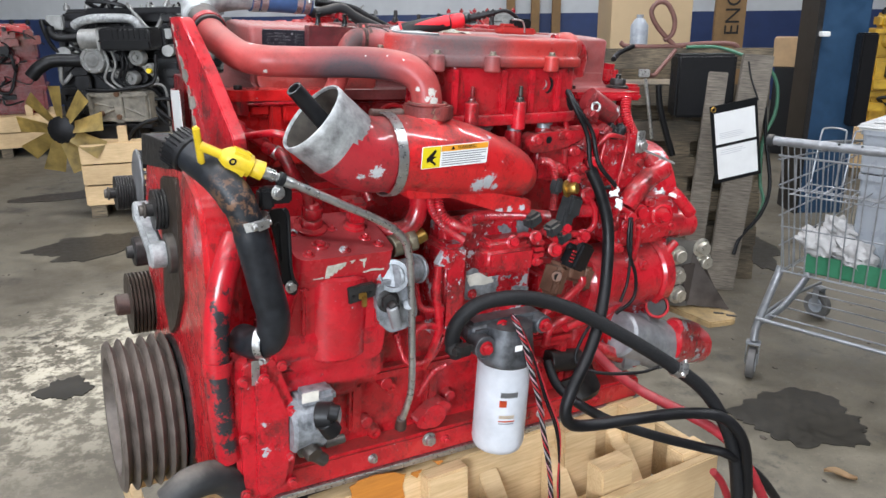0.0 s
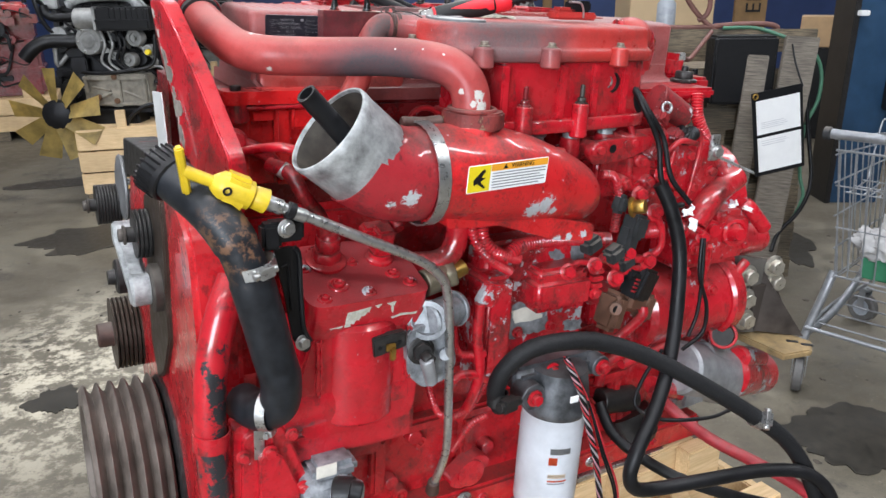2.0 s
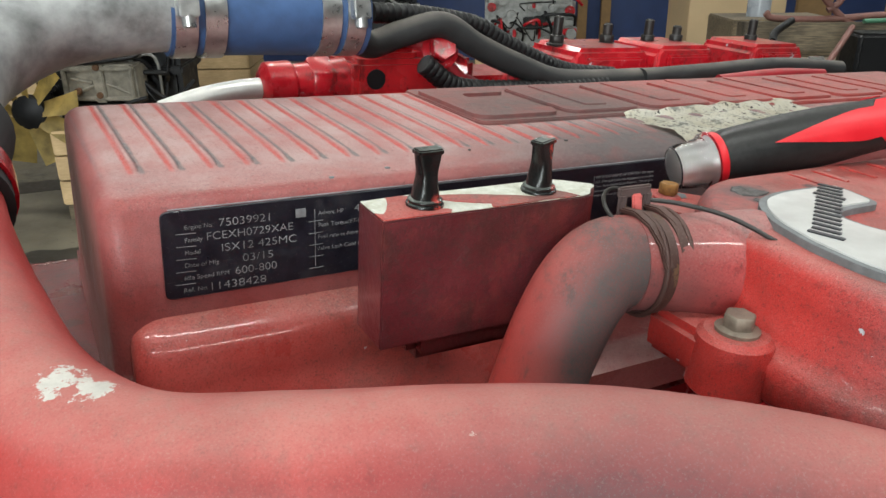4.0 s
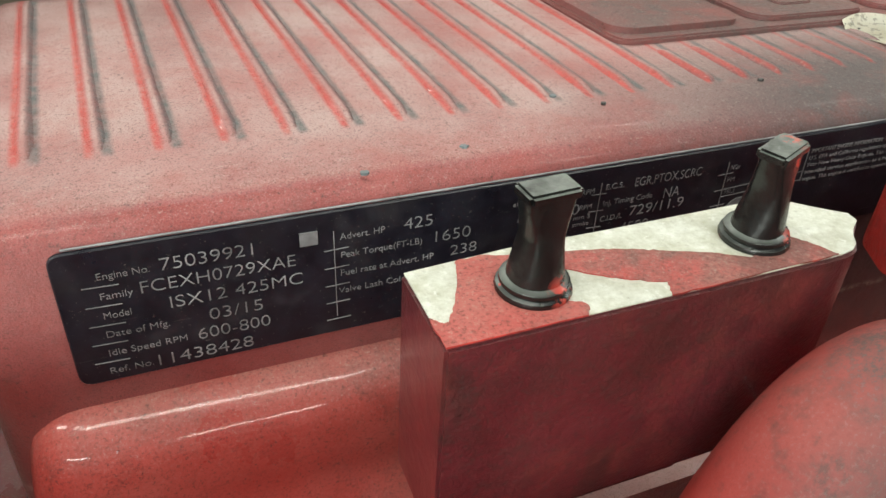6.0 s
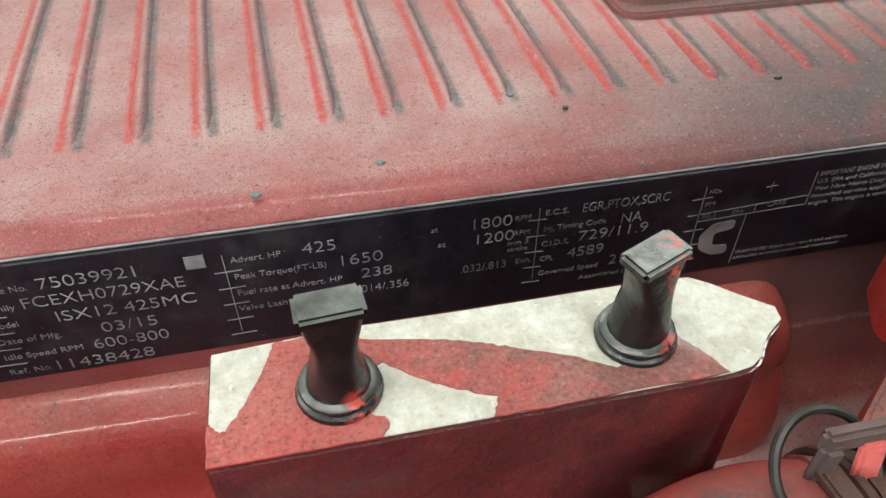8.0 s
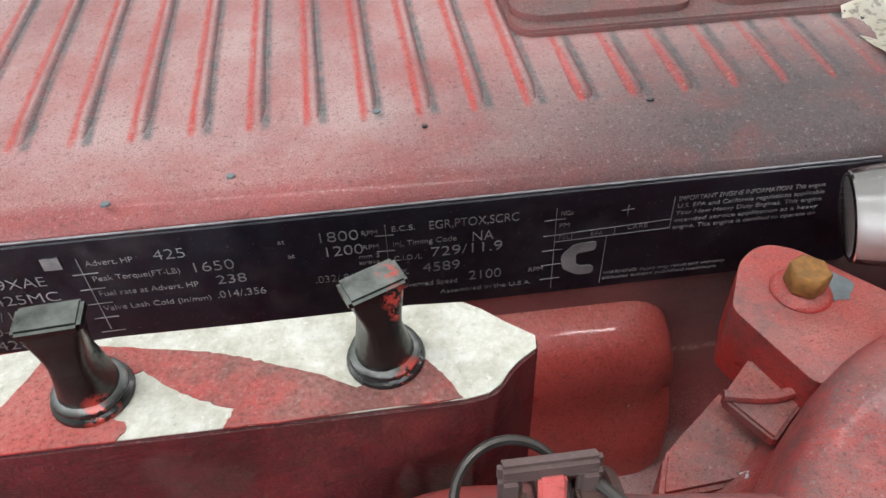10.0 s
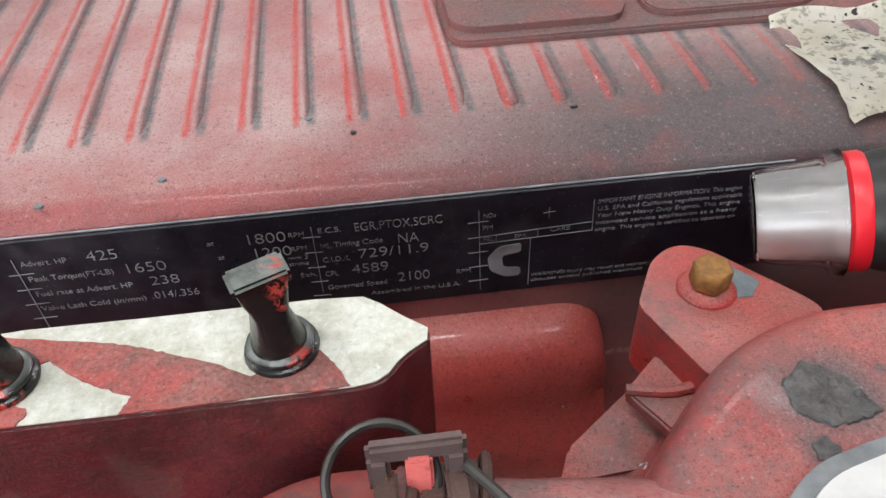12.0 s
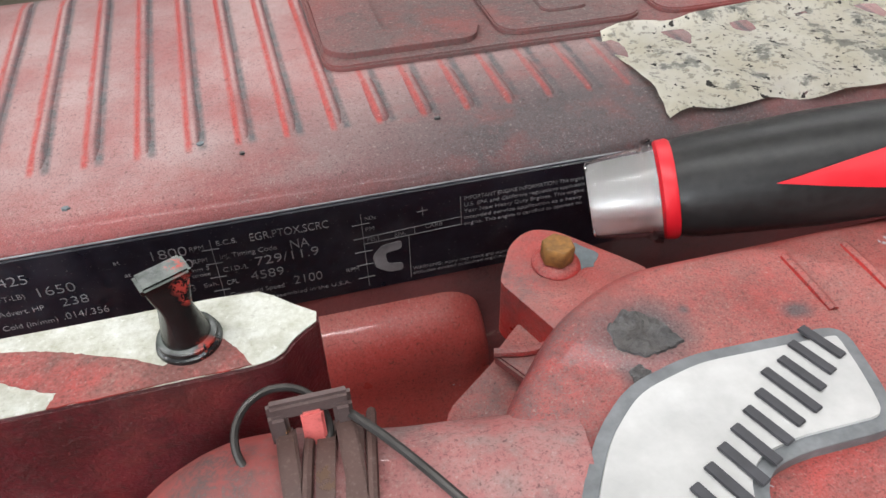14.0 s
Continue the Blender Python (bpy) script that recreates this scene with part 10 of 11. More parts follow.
pallet(ROOM @ pose(0.72, 3.78, 0, -4, 0, -6), 0.80, 1.16, 7, OLD_WOOD, "weathered brown pallet stood on end")
bm = nb()
box(bm, (0, 0, 0.57), (0.135, 0.04, 1.14), 0.004)
thing("plank", bm, GREY_WOOD, "wide grey weathered plank leaning on the pallets", "plank", "", ROOM @ pose(1.300, 3.56, 0.0, -3, 4, -8))
bm = nb()
box(bm, (0, 0, 0.53), (0.09, 0.035, 1.06), 0.004)
thing("plank", bm, GREY_WOOD, "narrow grey weathered plank leaning on the pallets", "plank", "", ROOM @ pose(1.16, 3.60, 0.0, -3, 3, -8))
bm = nb()
b0, b1 = (1.032, 3.7, 1.137), (1.307, 3.7, 0.844)
span(bm, (b0[0], 3.64, b1[2]), (b1[0], 3.775, b0[2]), 0.012, 3)
thing("steel_box", bm, BLACK, "black steel box hung on the upended pallet", "box", m=ROOM)
bm = nb()
span(bm, (0.85, 3.99, 0.0), (1.45, 4.5, 0.95), 0.006)
thing("wooden_crate", bm, OLD_WOOD, "old dark wooden crate behind the pallets", "crate", m=ROOM)
for pts, r, mat, lab in (
    ([(0.809, 3.9, 1.185), (0.844, 3.9, 1.166), (1.012, 3.9, 1.161), (1.207, 3.9, 1.173), (1.347, 3.9, 1.172), (1.391, 3.9, 1.152), (1.352, 3.9, 1.125), (1.212, 3.9, 1.118), (1.097, 3.9, 1.155), (0.992, 3.9, 1.251), (0.953, 3.9, 1.326), (0.982, 3.9, 1.371), (1.03, 3.9, 1.362), (1.069, 3.9, 1.29), (1.063, 3.9, 1.223), (1.024, 3.9, 1.191)], 0.012, HOSE_BROWN, "coiled brown rubber air hose on the pallets"),
    ([(0.827, 3.7, 1.175), (0.742, 3.6, 1.148), (0.7, 3.5, 1.129)], 0.012, RUBBER, "black hose end on the pallets"),
    ([(1.109, 3.8, 1.163), (1.259, 3.8, 1.161), (1.382, 3.75, 1.12), (1.461, 3.7, 1.083), (1.526, 3.7, 0.99), (1.534, 3.7, 0.856), (1.491, 3.7, 0.719), (1.5, 3.7, 0.521), (1.507, 3.65, 0.418), (1.444, 3.6, 0.316), (1.368, 3.6, 0.258)], 0.008, GREEN_HOSE, "green garden hose looped down the pallets"),
    ([(1.373, 3.65, 1.113), (1.439, 3.65, 0.996), (1.481, 3.65, 0.755), (1.509, 3.6, 0.515), (1.459, 3.55, 0.387), (1.376, 3.55, 0.273), (1.333, 3.5, 0.202)], 0.009, RUBBER, "black rubber hose looped down the pallets"),
    ([(1.028, 3.7, 1.153), (0.942, 3.6, 1.083), (0.893, 3.55, 1.049), (0.84, 3.5, 1.078)], 0.010, HOSE_BROWN, "brown air hose with fittings"),
    ([(0.909, 3.5, 1.015), (0.924, 3.5, 0.913), (0.965, 3.5, 0.783), (0.999, 3.5, 0.69)], 0.014, RUBBER, "hanging black rubber strap"),
    ([(1.324, 3.55, 1.108), (1.326, 3.5, 1.036), (1.348, 3.45, 0.946)], 0.004, RUBBER, "black cord of the document pouch"),
):
    bm = nb()
    sweep(bm, pts, r, 12, 8)
    thing("hose", bm, mat, lab, "hose", "workshop hoses", ROOM)
bm = nb()
sweep(bm, [(0.848, 3.5, 1.041), (0.872, 3.5, 0.914), (0.896, 3.5, 0.771)], 0.008, 10, 3)
box(bm, (0.841, 3.5, 1.066), (0.05, 0.02, 0.035), 0.004)
thing("grease_gun", bm, STEEL, "bright steel lever tool hanging on the pallet", "tool", m=ROOM)
# Document pouch: black edged, two sheets.
pouch = empty("document_pouch", "hanging clear document pouch with two white sheets and black edges", "document pouch", ROOM)
PO = [Vector((1.085, 3.3, 0.937)), Vector((1.306, 3.36, 0.971)), Vector((1.365, 3.36, 0.634)), Vector((1.142, 3.3, 0.597))]
pu, pv = (PO[1] - PO[0]).normalized(), (PO[3] - PO[0]).normalized()
pn = pu.cross(pv).normalized()
bm = nb()
W_, H_ = (PO[1] - PO[0]).length, (PO[3] - PO[0]).length
prism(bm, [(0, 0), (W_, 0), (W_, H_), (0, H_)], PO[0], pu, pv, pn * 0.004, 0.001)
part("backing", bm, BLACK, pouch)
for v0, v1 in ((0.10, 0.50), (0.54, 0.95)):
    bm = nb()
    prism(bm, [(W_ * 0.07, H_ * v0), (W_ * 0.93, H_ * v0), (W_ * 0.93, H_ * v1), (W_ * 0.07, H_ * v1)], PO[0] - pn * 0.003, pu, pv, pn * 0.002, 0)
    part("sheet", bm, PAPER, pouch, "white printed sheet")
for k in range(7):
    bm = nb()
    v0 = 0.36 + 0.022 * k if k < 4 else 0.58 + 0.025 * (k - 4)
    prism(bm, [(W_ * 0.15, H_ * v0), (W_ * (0.6 + 0.04 * (k % 3)), H_ * v0), (W_ * (0.6 + 0.04 * (k % 3)), H_ * (v0 + 0.006)), (W_ * 0.15, H_ * (v0 + 0.006))], PO[0] - pn * 0.0036, pu, pv, pn * 0.0005, 0)
    part("print_bar", bm, PRINT_PALE, pouch)
bm = nb()
ring(bm, PO[0] + pu * 0.015 + pv * 0.015 - pn * 0.003, pn, 0.010, 0.0035, 18, 8)
part("eyelet", bm, BRASS, pouch)

# Blue steel column with its dark box, and boxes by the far wall.
bm = nb()
U0 = 2.30
span(bm, (U0, 5.0, 0), (U0 + 0.30, 5.30, 4.9), 0.006)
col_ = empty("steel_column", "blue painted steel lift column", "column", ROOM, base=(U0 + 0.15, 5.15, 0))
part("post", bm, BLUE_STEEL, col_)
bm = nb()
span(bm, (U0 - 0.035, 4.985, 0.0), (U0 + 0.0, 5.25, 4.9), 0.004)
part("edge_channel", bm, DARK_STEEL, col_, "grey edge channel")
bm = nb()
span(bm, (U0 + 0.22, 4.90, 0.60), (U0 + 0.32, 5.0, 1.18), 0.01)
part("control_cover", bm, BLACK, col_, "black cover on the column")
bm = nb()
span(bm, (U0 - 0.02, 4.93, 1.16), (U0 + 0.03, 4.99, 1.19), 0.004)
part("latch", bm, PAPER, col_)


def carton(lo, hi, mat, label, m=None, name="cardboard_box"):
    e = empty(name, label, "box", m if m is not None else ROOM, "boxes by the wall", base=((lo[0] + hi[0]) / 2, (lo[1] + hi[1]) / 2, lo[2]))
    bm = nb()
    span(bm, lo, hi, 0.006)
    part("carton", bm, mat, e)
    bm = nb()
    ym = (lo[1] + hi[1]) / 2
    span(bm, (lo[0] - 0.001, ym - 0.03, hi[2]), (hi[0] + 0.001, ym + 0.03, hi[2] + 0.002), 0)
    part("tape", bm, CARD_TAPE, e)
    return e


carton((0, 0, 0.0), (0.50, 0.5, 0.80), BLACK, "black bin by the blue wall", ROOM @ pose(2.93, 7.2, 0, 0, 0, -24), "waste_bin")
carton((-0.03, 0.02, 0.803), (0.46, 0.46, 1.06), CARD, "brown cardboard box on a black bin", ROOM @ pose(2.93, 7.2, 0, 0, 0, -24))
bm = nb()
box(bm, (0.27, -0.003, 0.68), (0.09, 0.004, 0.05), 0.001)
thing("bin_label", bm, LABEL_YELLOW, "yellow sticker on the black bin", "label", m=ROOM @ pose(2.93, 7.2, 0, 0, 0, -24))
carton((1.40, 7.2, 0.0), (2.13, 7.9, 2.1), TAN, "tall tan board cabinet", name="storage_cabinet")
bm = nb()
lathe(bm, [(0, 0.050), (0.0, 0.054), (0.15, 0.054), (0.185, 0.032), (0.195, 0.020), (0.215, 0.022), (0.215, 0)], (0, 0, 0), (0, 0, 1), 24)
thing("spray_bottle", bm, CLEAR_PLASTIC, "white bottle standing on a crate", "bottle", m=ROOM @ pose(1.129, 4.9, 1.09))
bm = nb()
span(bm, (0.95, 4.7, 0), (1.45, 5.1, 1.09), 0.006)
thing("wooden_crate", bm, OLD_WOOD, "tall dark wooden crate by the pallets", "crate", m=ROOM)
# Upright brown board lettered on its face.
bx = empty("lettered_board", "upright brown board with dark painted letters", "board", ROOM, base=(3.0, 9.0, 0))
bm = nb()
u0, u1 = (2.925, 9, 1.351)[0], (3.267, 9, 1.347)[0]
span(bm, (u0, 9.0, 0), (u1, 9.06, 2.4), 0.004)
part("board", bm, CARD_DARK, bx)
words("ENGI", 0.235, ((u0 + u1) / 2 + 0.10, 8.992, 1.02), (0, 0, 1), (-1, 0, 0), DARK_STEEL, bx, width=0.52)
for u in (1.05, 1.35, 0.70):
    bm = nb()
    span(bm, (u, 11.30, 0.0), (u + 0.12, 11.40, 2.6), 0.004)
    thing("timber", bm, CARD_DARK, "brown timber leaning on the far wall", "timber", "timbers", ROOM)


# Other engines in the background.
def other_engine(m, mat, trim, label, seed, hood=None):
    rnd = random.Random(seed)
    e = empty("engine", label, "engine", m, "workshop engines")
    bm = nb()
    span(bm, (-0.42, -0.22, 0.0), (0.42, 0.25, 0.52), 0.03, 2)
    span(bm, (-0.44, -0.26, 0.22), (0.44, 0.28, 0.27), 0.01)
    part("block", bm, mat, e)
    bm = nb()
    span(bm, (-0.40, -0.14, 0.52), (0.40, 0.20, 0.72), 0.02)
    span(bm, (-0.42, -0.16, 0.70), (0.42, 0.22, 0.74), 0.01)
    part("head", bm, mat, e)
    bm = nb()
    span(bm, (-0.38, -0.10, 0.74), (0.36, 0.16, 0.86), 0.03, 3)
    part("valve_cover", bm, hood or mat, e)
    for k in range(24):
        bm = nb()
        x, z = rnd.uniform(-0.4, 0.4), rnd.uniform(0.08, 0.80)
        box(bm, (x, -0.24 - rnd.uniform(0, 0.05), z), (rnd.uniform(0.03, 0.14), rnd.uniform(0.05, 0.1), rnd.uniform(0.03, 0.11)), 0.008)
        part("fitting", bm, trim if k % 4 == 0 else RUBBER if k % 5 == 2 else mat, e)
    for k in range(14):
        bm = nb()
        x, z = rnd.uniform(-0.38, 0.38), rnd.uniform(0.15, 0.8)
        cyl(bm, (x, -0.2, z), (x, -0.29 - rnd.uniform(0, 0.05), z), rnd.uniform(0.018, 0.055))
        hexbolt(bm, (x, -0.30, z), (0, -1, 0), 0.03, 0.02)
        part("housing", bm, trim if k % 3 == 1 else mat, e)
    for k in range(18):
        bm = nb()
        x, z = rnd.uniform(-0.4, 0.3), rnd.uniform(0.1, 0.85)
        sweep(bm, [(x, -0.25, z), (x + rnd.uniform(-0.1, 0.1), -0.33, z + 0.06), (x + rnd.uniform(0, 0.2), -0.33, z + rnd.uniform(-0.15, 0.1)), (x + rnd.uniform(0.05, 0.3), -0.24, z + rnd.uniform(-0.3, 0.2))], rnd.choice((0.006, 0.009, 0.014)), 8, 6)
        part("line", bm, RUBBER if k % 3 else trim, e)
    for k in range(6):
        bm = nb()
        x = -0.35 + 0.14 * k
        cyl(bm, (x, -0.05, 0.85), (x, -0.05, 0.885), 0.022)
        hexbolt(bm, (x, -0.05, 0.885), (0, 0, 1), 0.02, 0.015)
        part("cover_bolt", bm, trim, e)
    return e


def bg_crate(m, sx, sy, h, label):
    e = empty("engine_crate", label, "crate", m, "engine crates")
    nrow = max(2, int(h / 0.14))
    for k in range(nrow):
        for y, t_ in ((-sy / 2, 0), (sy / 2, 0)):
            bm = nb()
            span(bm, (-sx / 2, y - 0.011, 0.09 + k * (h - 0.09) / nrow), (sx / 2, y + 0.011, 0.09 + (k + 0.93) * (h - 0.09) / nrow), 0.003)
            part("board", bm, PINE, e)
        for x in (-sx / 2, sx / 2):
            bm = nb()
            span(bm, (x - 0.011, -sy / 2 + 0.012, 0.09 + k * (h - 0.09) / nrow), (x + 0.011, sy / 2 - 0.012, 0.09 + (k + 0.93) * (h - 0.09) / nrow), 0.003)
            part("board", bm, PINE, e)
    for x in (-sx / 2 + 0.06, 0, sx / 2 - 0.06):
        bm = nb()
        span(bm, (x - 0.05, -sy / 2, 0), (x + 0.05, sy / 2, 0.09), 0.004)
        part("skid", bm, OLD_WOOD, e)
    for x in (-0.2, 0.25):
        bm = nb()
        span(bm, (x - 0.03, -sy / 2 + 0.01, h - 0.1), (x + 0.03, -sy / 2 + 0.06, h + 0.1), 0.003)
        part("stake", bm, PINE, e)
    bm = nb()
    span(bm, (-sx / 2 + 0.015, -sy / 2 + 0.015, h - 0.03), (sx / 2 - 0.015, sy / 2 - 0.015, h - 0.005), 0.002)
    part("deck", bm, PINE, e)
    return e


DARK = plain("dark_engine_metal", (0.018, 0.018, 0.020), 0.45, 0.4, 0.5, 14, 0.3, dust=0.2)
GREY_TAN = plain("weathered_block", (0.27, 0.245, 0.20), 0.6, 0.2, 0.6, 16, 0.4, dust=0.3)
GREYM = plain("grey_engine_metal", (0.33, 0.33, 0.32), 0.5, 0.5, 0.45, 14, 0.3, dust=0.3)
YEL_ENG = plain("yellow_engine_paint", (0.55, 0.33, 0.02), 0.45, 0.0, 0.3, 14, 0.2, dust=0.2)
bg_crate(ROOM @ pose(-2.20, 5.45, 0, 0, 0, 18), 0.95, 0.70, 0.52, "pine crate under a dark engine")
dark_base = ROOM @ pose(-2.42, 5.62, 0.52, 0, 0, 8)
dark_engine = other_engine(dark_base, DARK, GREYM, "dark grey engine with a pale block face on a crate", 11, DARK)


def beside(name, mat, build, label=""):
    """A part of the dark engine, built where it stands in the room."""
    bm = nb()
    build(bm)
    bmesh.ops.transform(bm, matrix=dark_base.inverted() @ ROOM, verts=bm.verts)
    return part(name, bm, mat, dark_engine, label)


beside("intake_duct", RUBBER, lambda bm: sweep(bm, [(-2.895, 5.16, 0.945), (-2.84, 5.17, 1.00), (-2.75, 5.2, 1.045), (-2.58, 5.25, 1.045)], 0.043, 18, 6), "thick black rubber duct")
beside("coolant_duct", RUBBER, lambda bm: sweep(bm, [(-2.745, 5.22, 1.27), (-2.735, 5.22, 1.22), (-2.69, 5.22, 1.195), (-2.56, 5.24, 1.20)], 0.026, 16, 6), "black rubber elbow")
beside("alloy_duct", RAW_ALU, lambda bm: sweep(bm, [(-2.60, 5.26, 1.27), (-2.54, 5.25, 1.30), (-2.43, 5.25, 1.318), (-2.235, 5.25, 1.316), (-2.175, 5.26, 1.29), (-2.15, 5.28, 1.235)], 0.029, 18, 6), "silver alloy pipe")
beside("air_box", BLACK, lambda bm: span(bm, (-2.385, 5.14, 1.112), (-2.045, 5.36, 1.255), 0.012, 3), "black ribbed air box")
for k in range(7):
    beside("box_rib", BLACK, lambda bm: span(bm, (-2.30 + 0.036 * k, 5.132, 1.185), (-2.288 + 0.036 * k, 5.16, 1.248), 0.003))
beside("box_rail", BLACK, lambda bm: span(bm, (-2.39, 5.128, 1.168), (-2.04, 5.16, 1.180), 0.003))
beside("throttle_body", GREYM, lambda bm: cyl(bm, (-2.545, 5.22, 1.185), (-2.39, 5.22, 1.187), 0.066, 0.066, 28, 0.008), "grey throttle housing")
beside("throttle_flange", GREYM, lambda bm: span(bm, (-2.405, 5.14, 1.112), (-2.388, 5.30, 1.26), 0.006))
beside("pump_cover", GREYM, lambda bm: lathe(bm, [(0, 0.090), (0.05, 0.090), (0.06, 0.084), (0.06, 0.062), (0.054, 0.058), (0.054, 0.046), (0.060, 0.040), (0.060, 0)], (-2.476, 5.26, 1.048), (-0.1, -1, 0), 32), "round grey pump cover")
for a in range(6):
    beside("cover_screw", STEEL, lambda bm: hexbolt(bm, (-2.476 + 0.077 * math.cos(a * 1.047), 5.203, 1.048 + 0.077 * math.sin(a * 1.047)), (-0.1, -1, 0), 0.014, 0.010))
beside("block_face", GREY_TAN, lambda bm: span(bm, (-2.555, 5.20, 0.630), (-2.130, 5.36, 0.835), 0.012, 2), "pale weathered block face")
for x0, x1, z0, z1 in ((-2.365, -2.305, 0.625, 0.84), (-2.55, -2.13, 0.80, 0.826), (-2.55, -2.13, 0.636, 0.656), (-2.545, -2.520, 0.63, 0.83), (-2.165, -2.140, 0.63, 0.83)):
    beside("block_rib", GREY_TAN, lambda bm: span(bm, (x0, 5.175, z0), (x1, 5.21, z1), 0.006))
for p, q in (((-2.52, 0.66), (-2.37, 0.72)), ((-2.30, 0.73), (-2.16, 0.67)), ((-2.50, 0.76), (-2.38, 0.735))):
    beside("cast_web", GREY_TAN, lambda bm: sweep(bm, [(p[0], 5.197, p[1]), (q[0], 5.197, q[1])], 0.010, 8, 2))
for x, z in ((-2.335, 0.822), (-2.335, 0.668), (-2.46, 0.69)):
    beside("rusty_plug", RUST, lambda bm: cyl(bm, (x, 5.19, z), (x, 5.165, z), 0.020, 0.018, 20))
beside("lower_case", DARK, lambda bm: span(bm, (-2.60, 5.19, 0.46), (-2.22, 5.4, 0.618), 0.02, 3))
beside("case_flange", DARK, lambda bm: span(bm, (-2.60, 5.17, 0.592), (-2.12, 5.3, 0.616), 0.005))
for x, z, r in ((-2.178, 1.062, 0.056), (-2.231, 0.925, 0.047), (-2.10, 0.985, 0.036), (-2.33, 0.955, 0.030)):
    beside("round_housing", GREYM, lambda bm: lathe(bm, [(0, r), (0.05, r), (0.06, r * 0.9), (0.06, r * 0.6), (0.048, r * 0.55), (0.048, r * 0.25), (0.065, r * 0.2), (0.065, 0)], (x, 5.27, z), (-0.1, -1, 0), 24), "grey round housing")
for x in (-2.40, -2.35, -2.30, -2.27):
    beside("line", GREYM if x < -2.33 else RUBBER, lambda bm: sweep(bm, [(x, 5.22, 1.11), (x + 0.03, 5.19, 1.02), (x - 0.01, 5.2, 0.92), (x + 0.05, 5.22, 0.85)], 0.009, 8, 6))
beside("loom", RUBBER, lambda bm: sweep(bm, [(-2.55, 5.2, 0.85), (-2.40, 5.17, 0.845), (-2.25, 5.17, 0.86), (-2.08, 5.2, 0.90), (-2.05, 5.22, 1.08)], 0.012, 10, 6))
beside("drain_hose", RUBBER, lambda bm: sweep(bm, [(-2.06, 5.15, 0.66), (-2.16, 5.13, 0.63), (-2.24, 5.12, 0.57), (-2.29, 5.12, 0.48)], 0.012, 10, 6))
beside("cap", LABEL_YELLOW, lambda bm: cyl(bm, (-2.095, 5.2, 0.975), (-2.095, 5.17, 0.975), 0.018, 0.016, 18), "yellow-green plastic cap")
beside("top_rail", DARK, lambda bm: span(bm, (-2.53, 5.30, 1.345), (-1.82, 5.42, 1.385), 0.010))
for k in range(9):
    beside("rail_bolt", STEEL, lambda bm: hexbolt(bm, (-2.48 + 0.08 * k, 5.36, 1.385), (0, 0, 1), 0.022, 0.016))
# Yellow plastic fans in front of it.
def cooling_fan(m, label):
    fan = empty("cooling_fan", label, "fan", m, "cooling fans")
    bm = nb()
    lathe(bm, [(0, 0.0), (0, 0.085), (0.02, 0.10), (0.07, 0.10), (0.09, 0.06), (0.10, 0)], (0, 0.05, 0), (0, -1, 0), 28, close=False)
    part("hub", bm, DARK, fan)
    for k in range(9):
        a = 2 * math.pi * k / 9 + 0.2
        bm = nb()
        rows = []
        for i in range(7):
            s = i / 6
            r = 0.09 + 0.225 * s
            rows.append([bm.verts.new((r * math.cos(a) - w * (0.040 + 0.024 * s) * math.sin(a), w * 0.035 - 0.01, r * math.sin(a) + w * (0.040 + 0.024 * s) * math.cos(a))) for w in (-1, -0.3, 0.3, 1)])
        for r0, r1 in zip(rows, rows[1:]):
            for j in range(3):
                bm.faces.new((r0[j], r0[j + 1], r1[j + 1], r1[j]))
        bmesh.ops.solidify(bm, geom=bm.faces[:], thickness=0.006)
        part("blade", bm, FAN_YELLOW, fan)
    return fan


cooling_fan(ROOM @ pose(-2.655, 5, 0.610, 0, 0, 0) @ Matrix.Diagonal((0.92, 0.92, 0.92, 1)), "yellow plastic cooling fan with a dark hub, standing on edge")
cooling_fan(ROOM @ pose(-2.02, 5.15, 0.12, 62, 0, 20), "yellow plastic cooling fan leaning low against a crate")
other_engine(ROOM @ pose(-4.6, 7.6, 0.40, 0, 0, 25), RED_CASE2, DARK, "red engine on a pine crate", 5, RED)
bg_crate(ROOM @ pose(-4.6, 7.6, 0, 0, 0, 25), 1.0, 0.75, 0.40, "pine crate under a red engine")
other_engine(ROOM @ pose(-2.9, 8.4, 0.55, 0, 0, 5), GREYM, DARK, "grey engine on a low pine crate", 8)
bg_crate(ROOM @ pose(-2.9, 8.4, 0, 0, 0, 5), 1.0, 0.75, 0.55, "pine crate under a grey engine")
other_engine(ROOM @ pose(-1.2, 8.2, 0.45, 0, 0, 0), DARK, GREYM, "dark engine on a low pine crate", 14)
bg_crate(ROOM @ pose(-1.2, 8.2, 0, 0, 0, 0), 1.0, 0.75, 0.45, "pine crate under a dark engine")
other_engine(ROOM @ pose(0.25, 8.6, 0.45, 0, 0, 0), GREYM, RED, "grey and red engine on a low pine crate", 17)
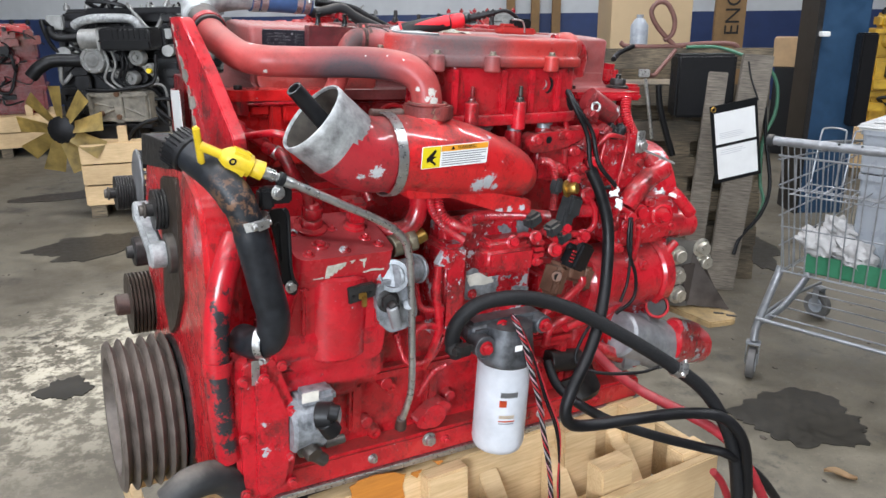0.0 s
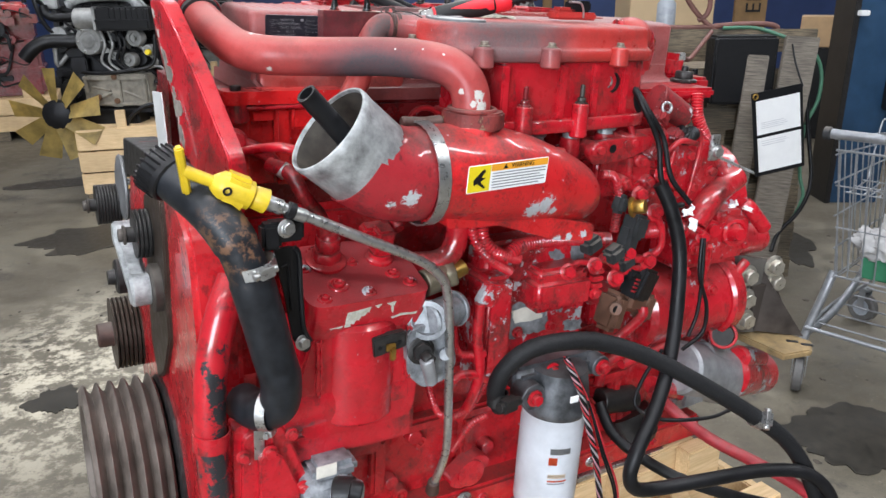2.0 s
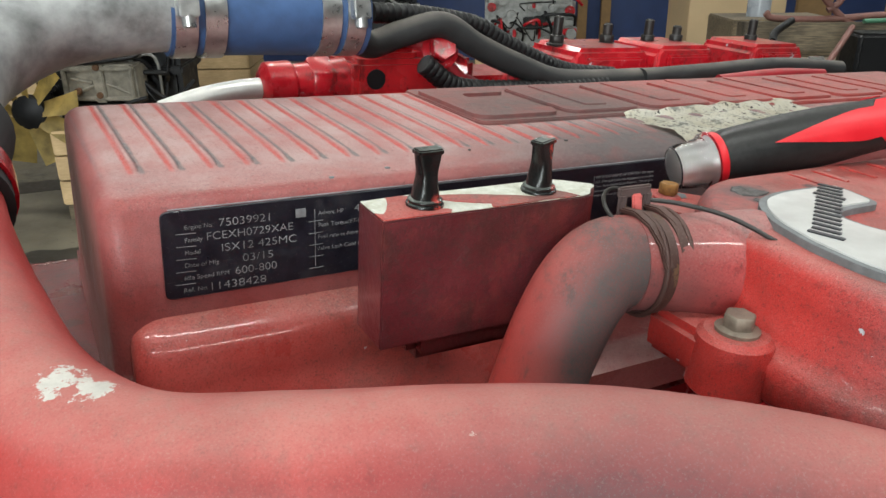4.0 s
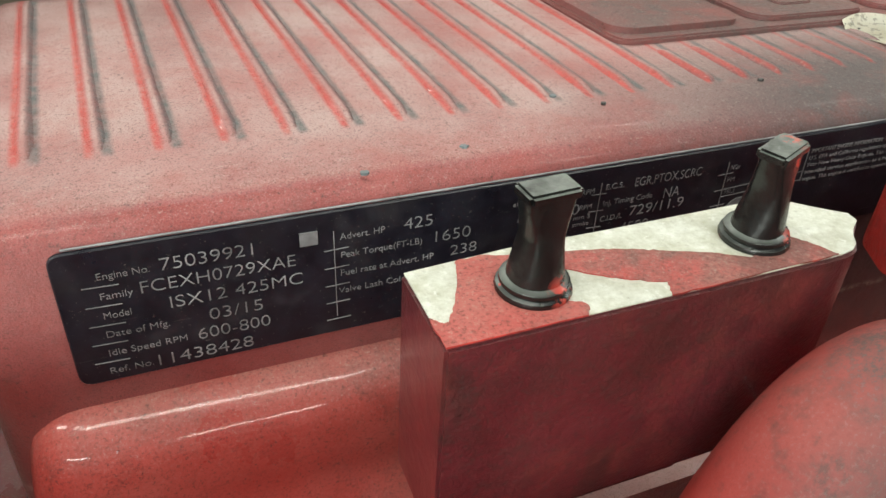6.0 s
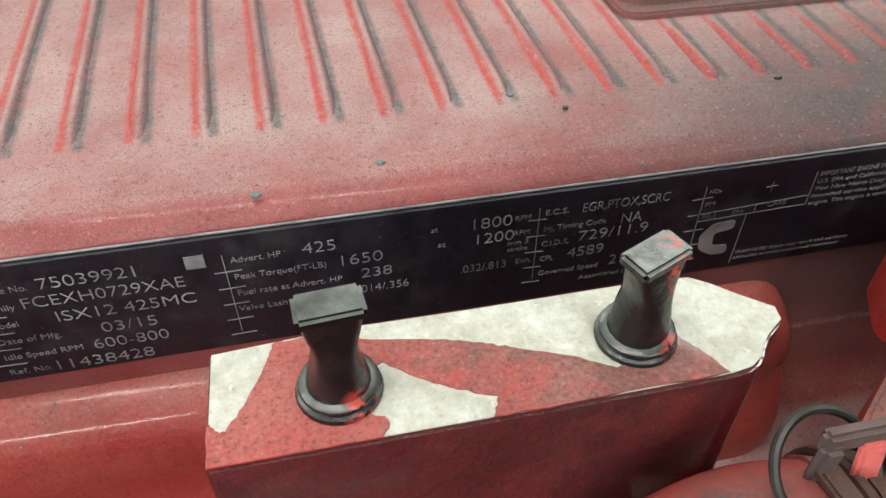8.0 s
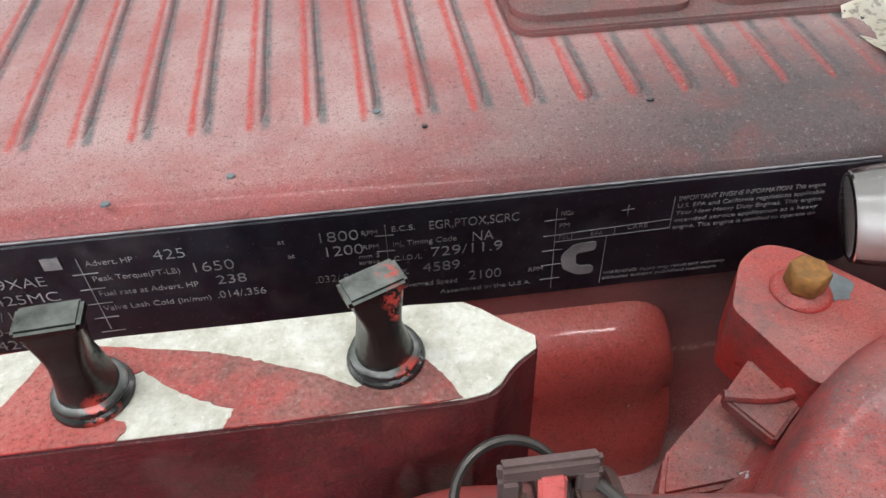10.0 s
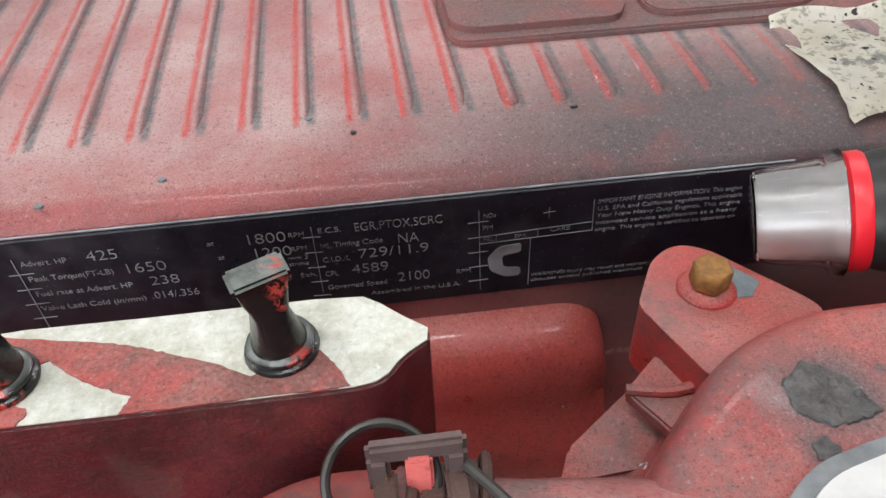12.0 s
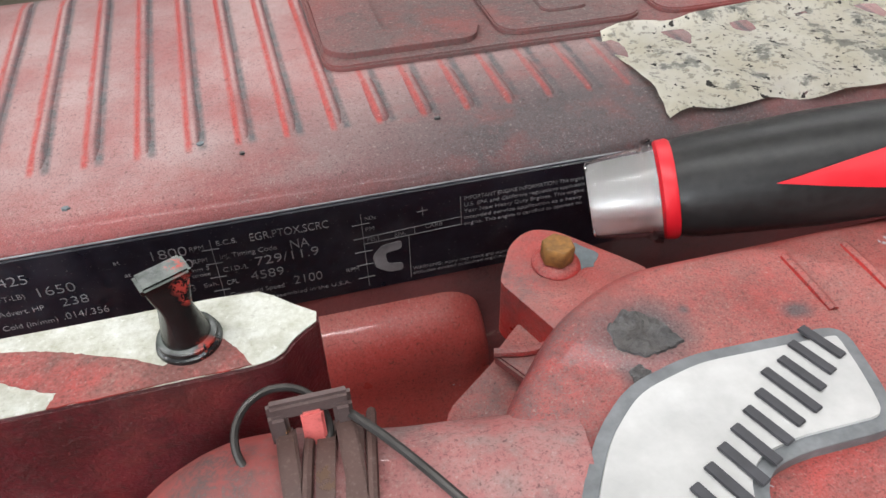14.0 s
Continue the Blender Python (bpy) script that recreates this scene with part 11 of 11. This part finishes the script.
bg_crate(ROOM @ pose(0.25, 8.6, 0, 0, 0, 0), 1.0, 0.75, 0.45, "pine crate under a grey and red engine")
other_engine(ROOM @ pose(3.75, 6.3, 0.42, 0, 0, -15), YEL_ENG, DARK, "yellow engine on a crate", 21)
bg_crate(ROOM @ pose(3.75, 6.3, 0, 0, 0, -15), 1.0, 0.75, 0.42, "pine crate under a yellow engine")

# Crumbs and grit on the concrete, and one dry leaf.
bm = nb()
rnd = random.Random(77)
for k in range(420):
    u, v = (rnd.uniform(-3.4, 0.0), rnd.uniform(1.2, 7.0)) if k % 3 else (rnd.uniform(0.6, 2.6), rnd.uniform(1.3, 4.6))
    r = rnd.choice((0.004, 0.006, 0.009, 0.014)) * rnd.uniform(0.6, 1.3)
    m_ = pose(u, v, 0.0, 0, 0, rnd.uniform(0, 360)) @ Matrix.Diagonal((1, rnd.uniform(0.3, 0.9), 0.35, 1))
    t = bmesh.new()
    bmesh.ops.create_icosphere(t, subdivisions=1, radius=r)
    for v_ in t.verts:
        v_.co *= rnd.uniform(0.7, 1.2)
        v_.co.z = max(v_.co.z, -0.001)
    bmesh.ops.transform(t, matrix=m_, verts=t.verts)
    merge(bm, t)
thing("floor_debris", bm, DEBRIS, "scattered crumbs of dirt and rust on the concrete", "debris", kind="stuff", m=ROOM)
bm = nb()
rows = []
for i in range(11):
    s = i / 10
    w = 0.018 * math.sin(math.pi * min(1, s * 0.95 + 0.03)) ** 0.8
    rows.append([bm.verts.new((0.09 * s, w * k + 0.004 * math.sin(4 * s), 0.006 + 0.010 * k * k + 0.004 * math.sin(6 * s))) for k in (-1, -0.5, 0, 0.5, 1)])
for a, b_ in zip(rows, rows[1:]):
    for k in range(4):
        bm.faces.new((a[k], a[k + 1], b_[k + 1], b_[k]))
bmesh.ops.solidify(bm, geom=bm.faces[:], thickness=0.0006)
thing("dry_leaf", bm, CARD, "curled dry tan leaf on the floor", "leaf", m=ROOM @ pose(1.10, 1.985, 0.0, 0, 0, -25))
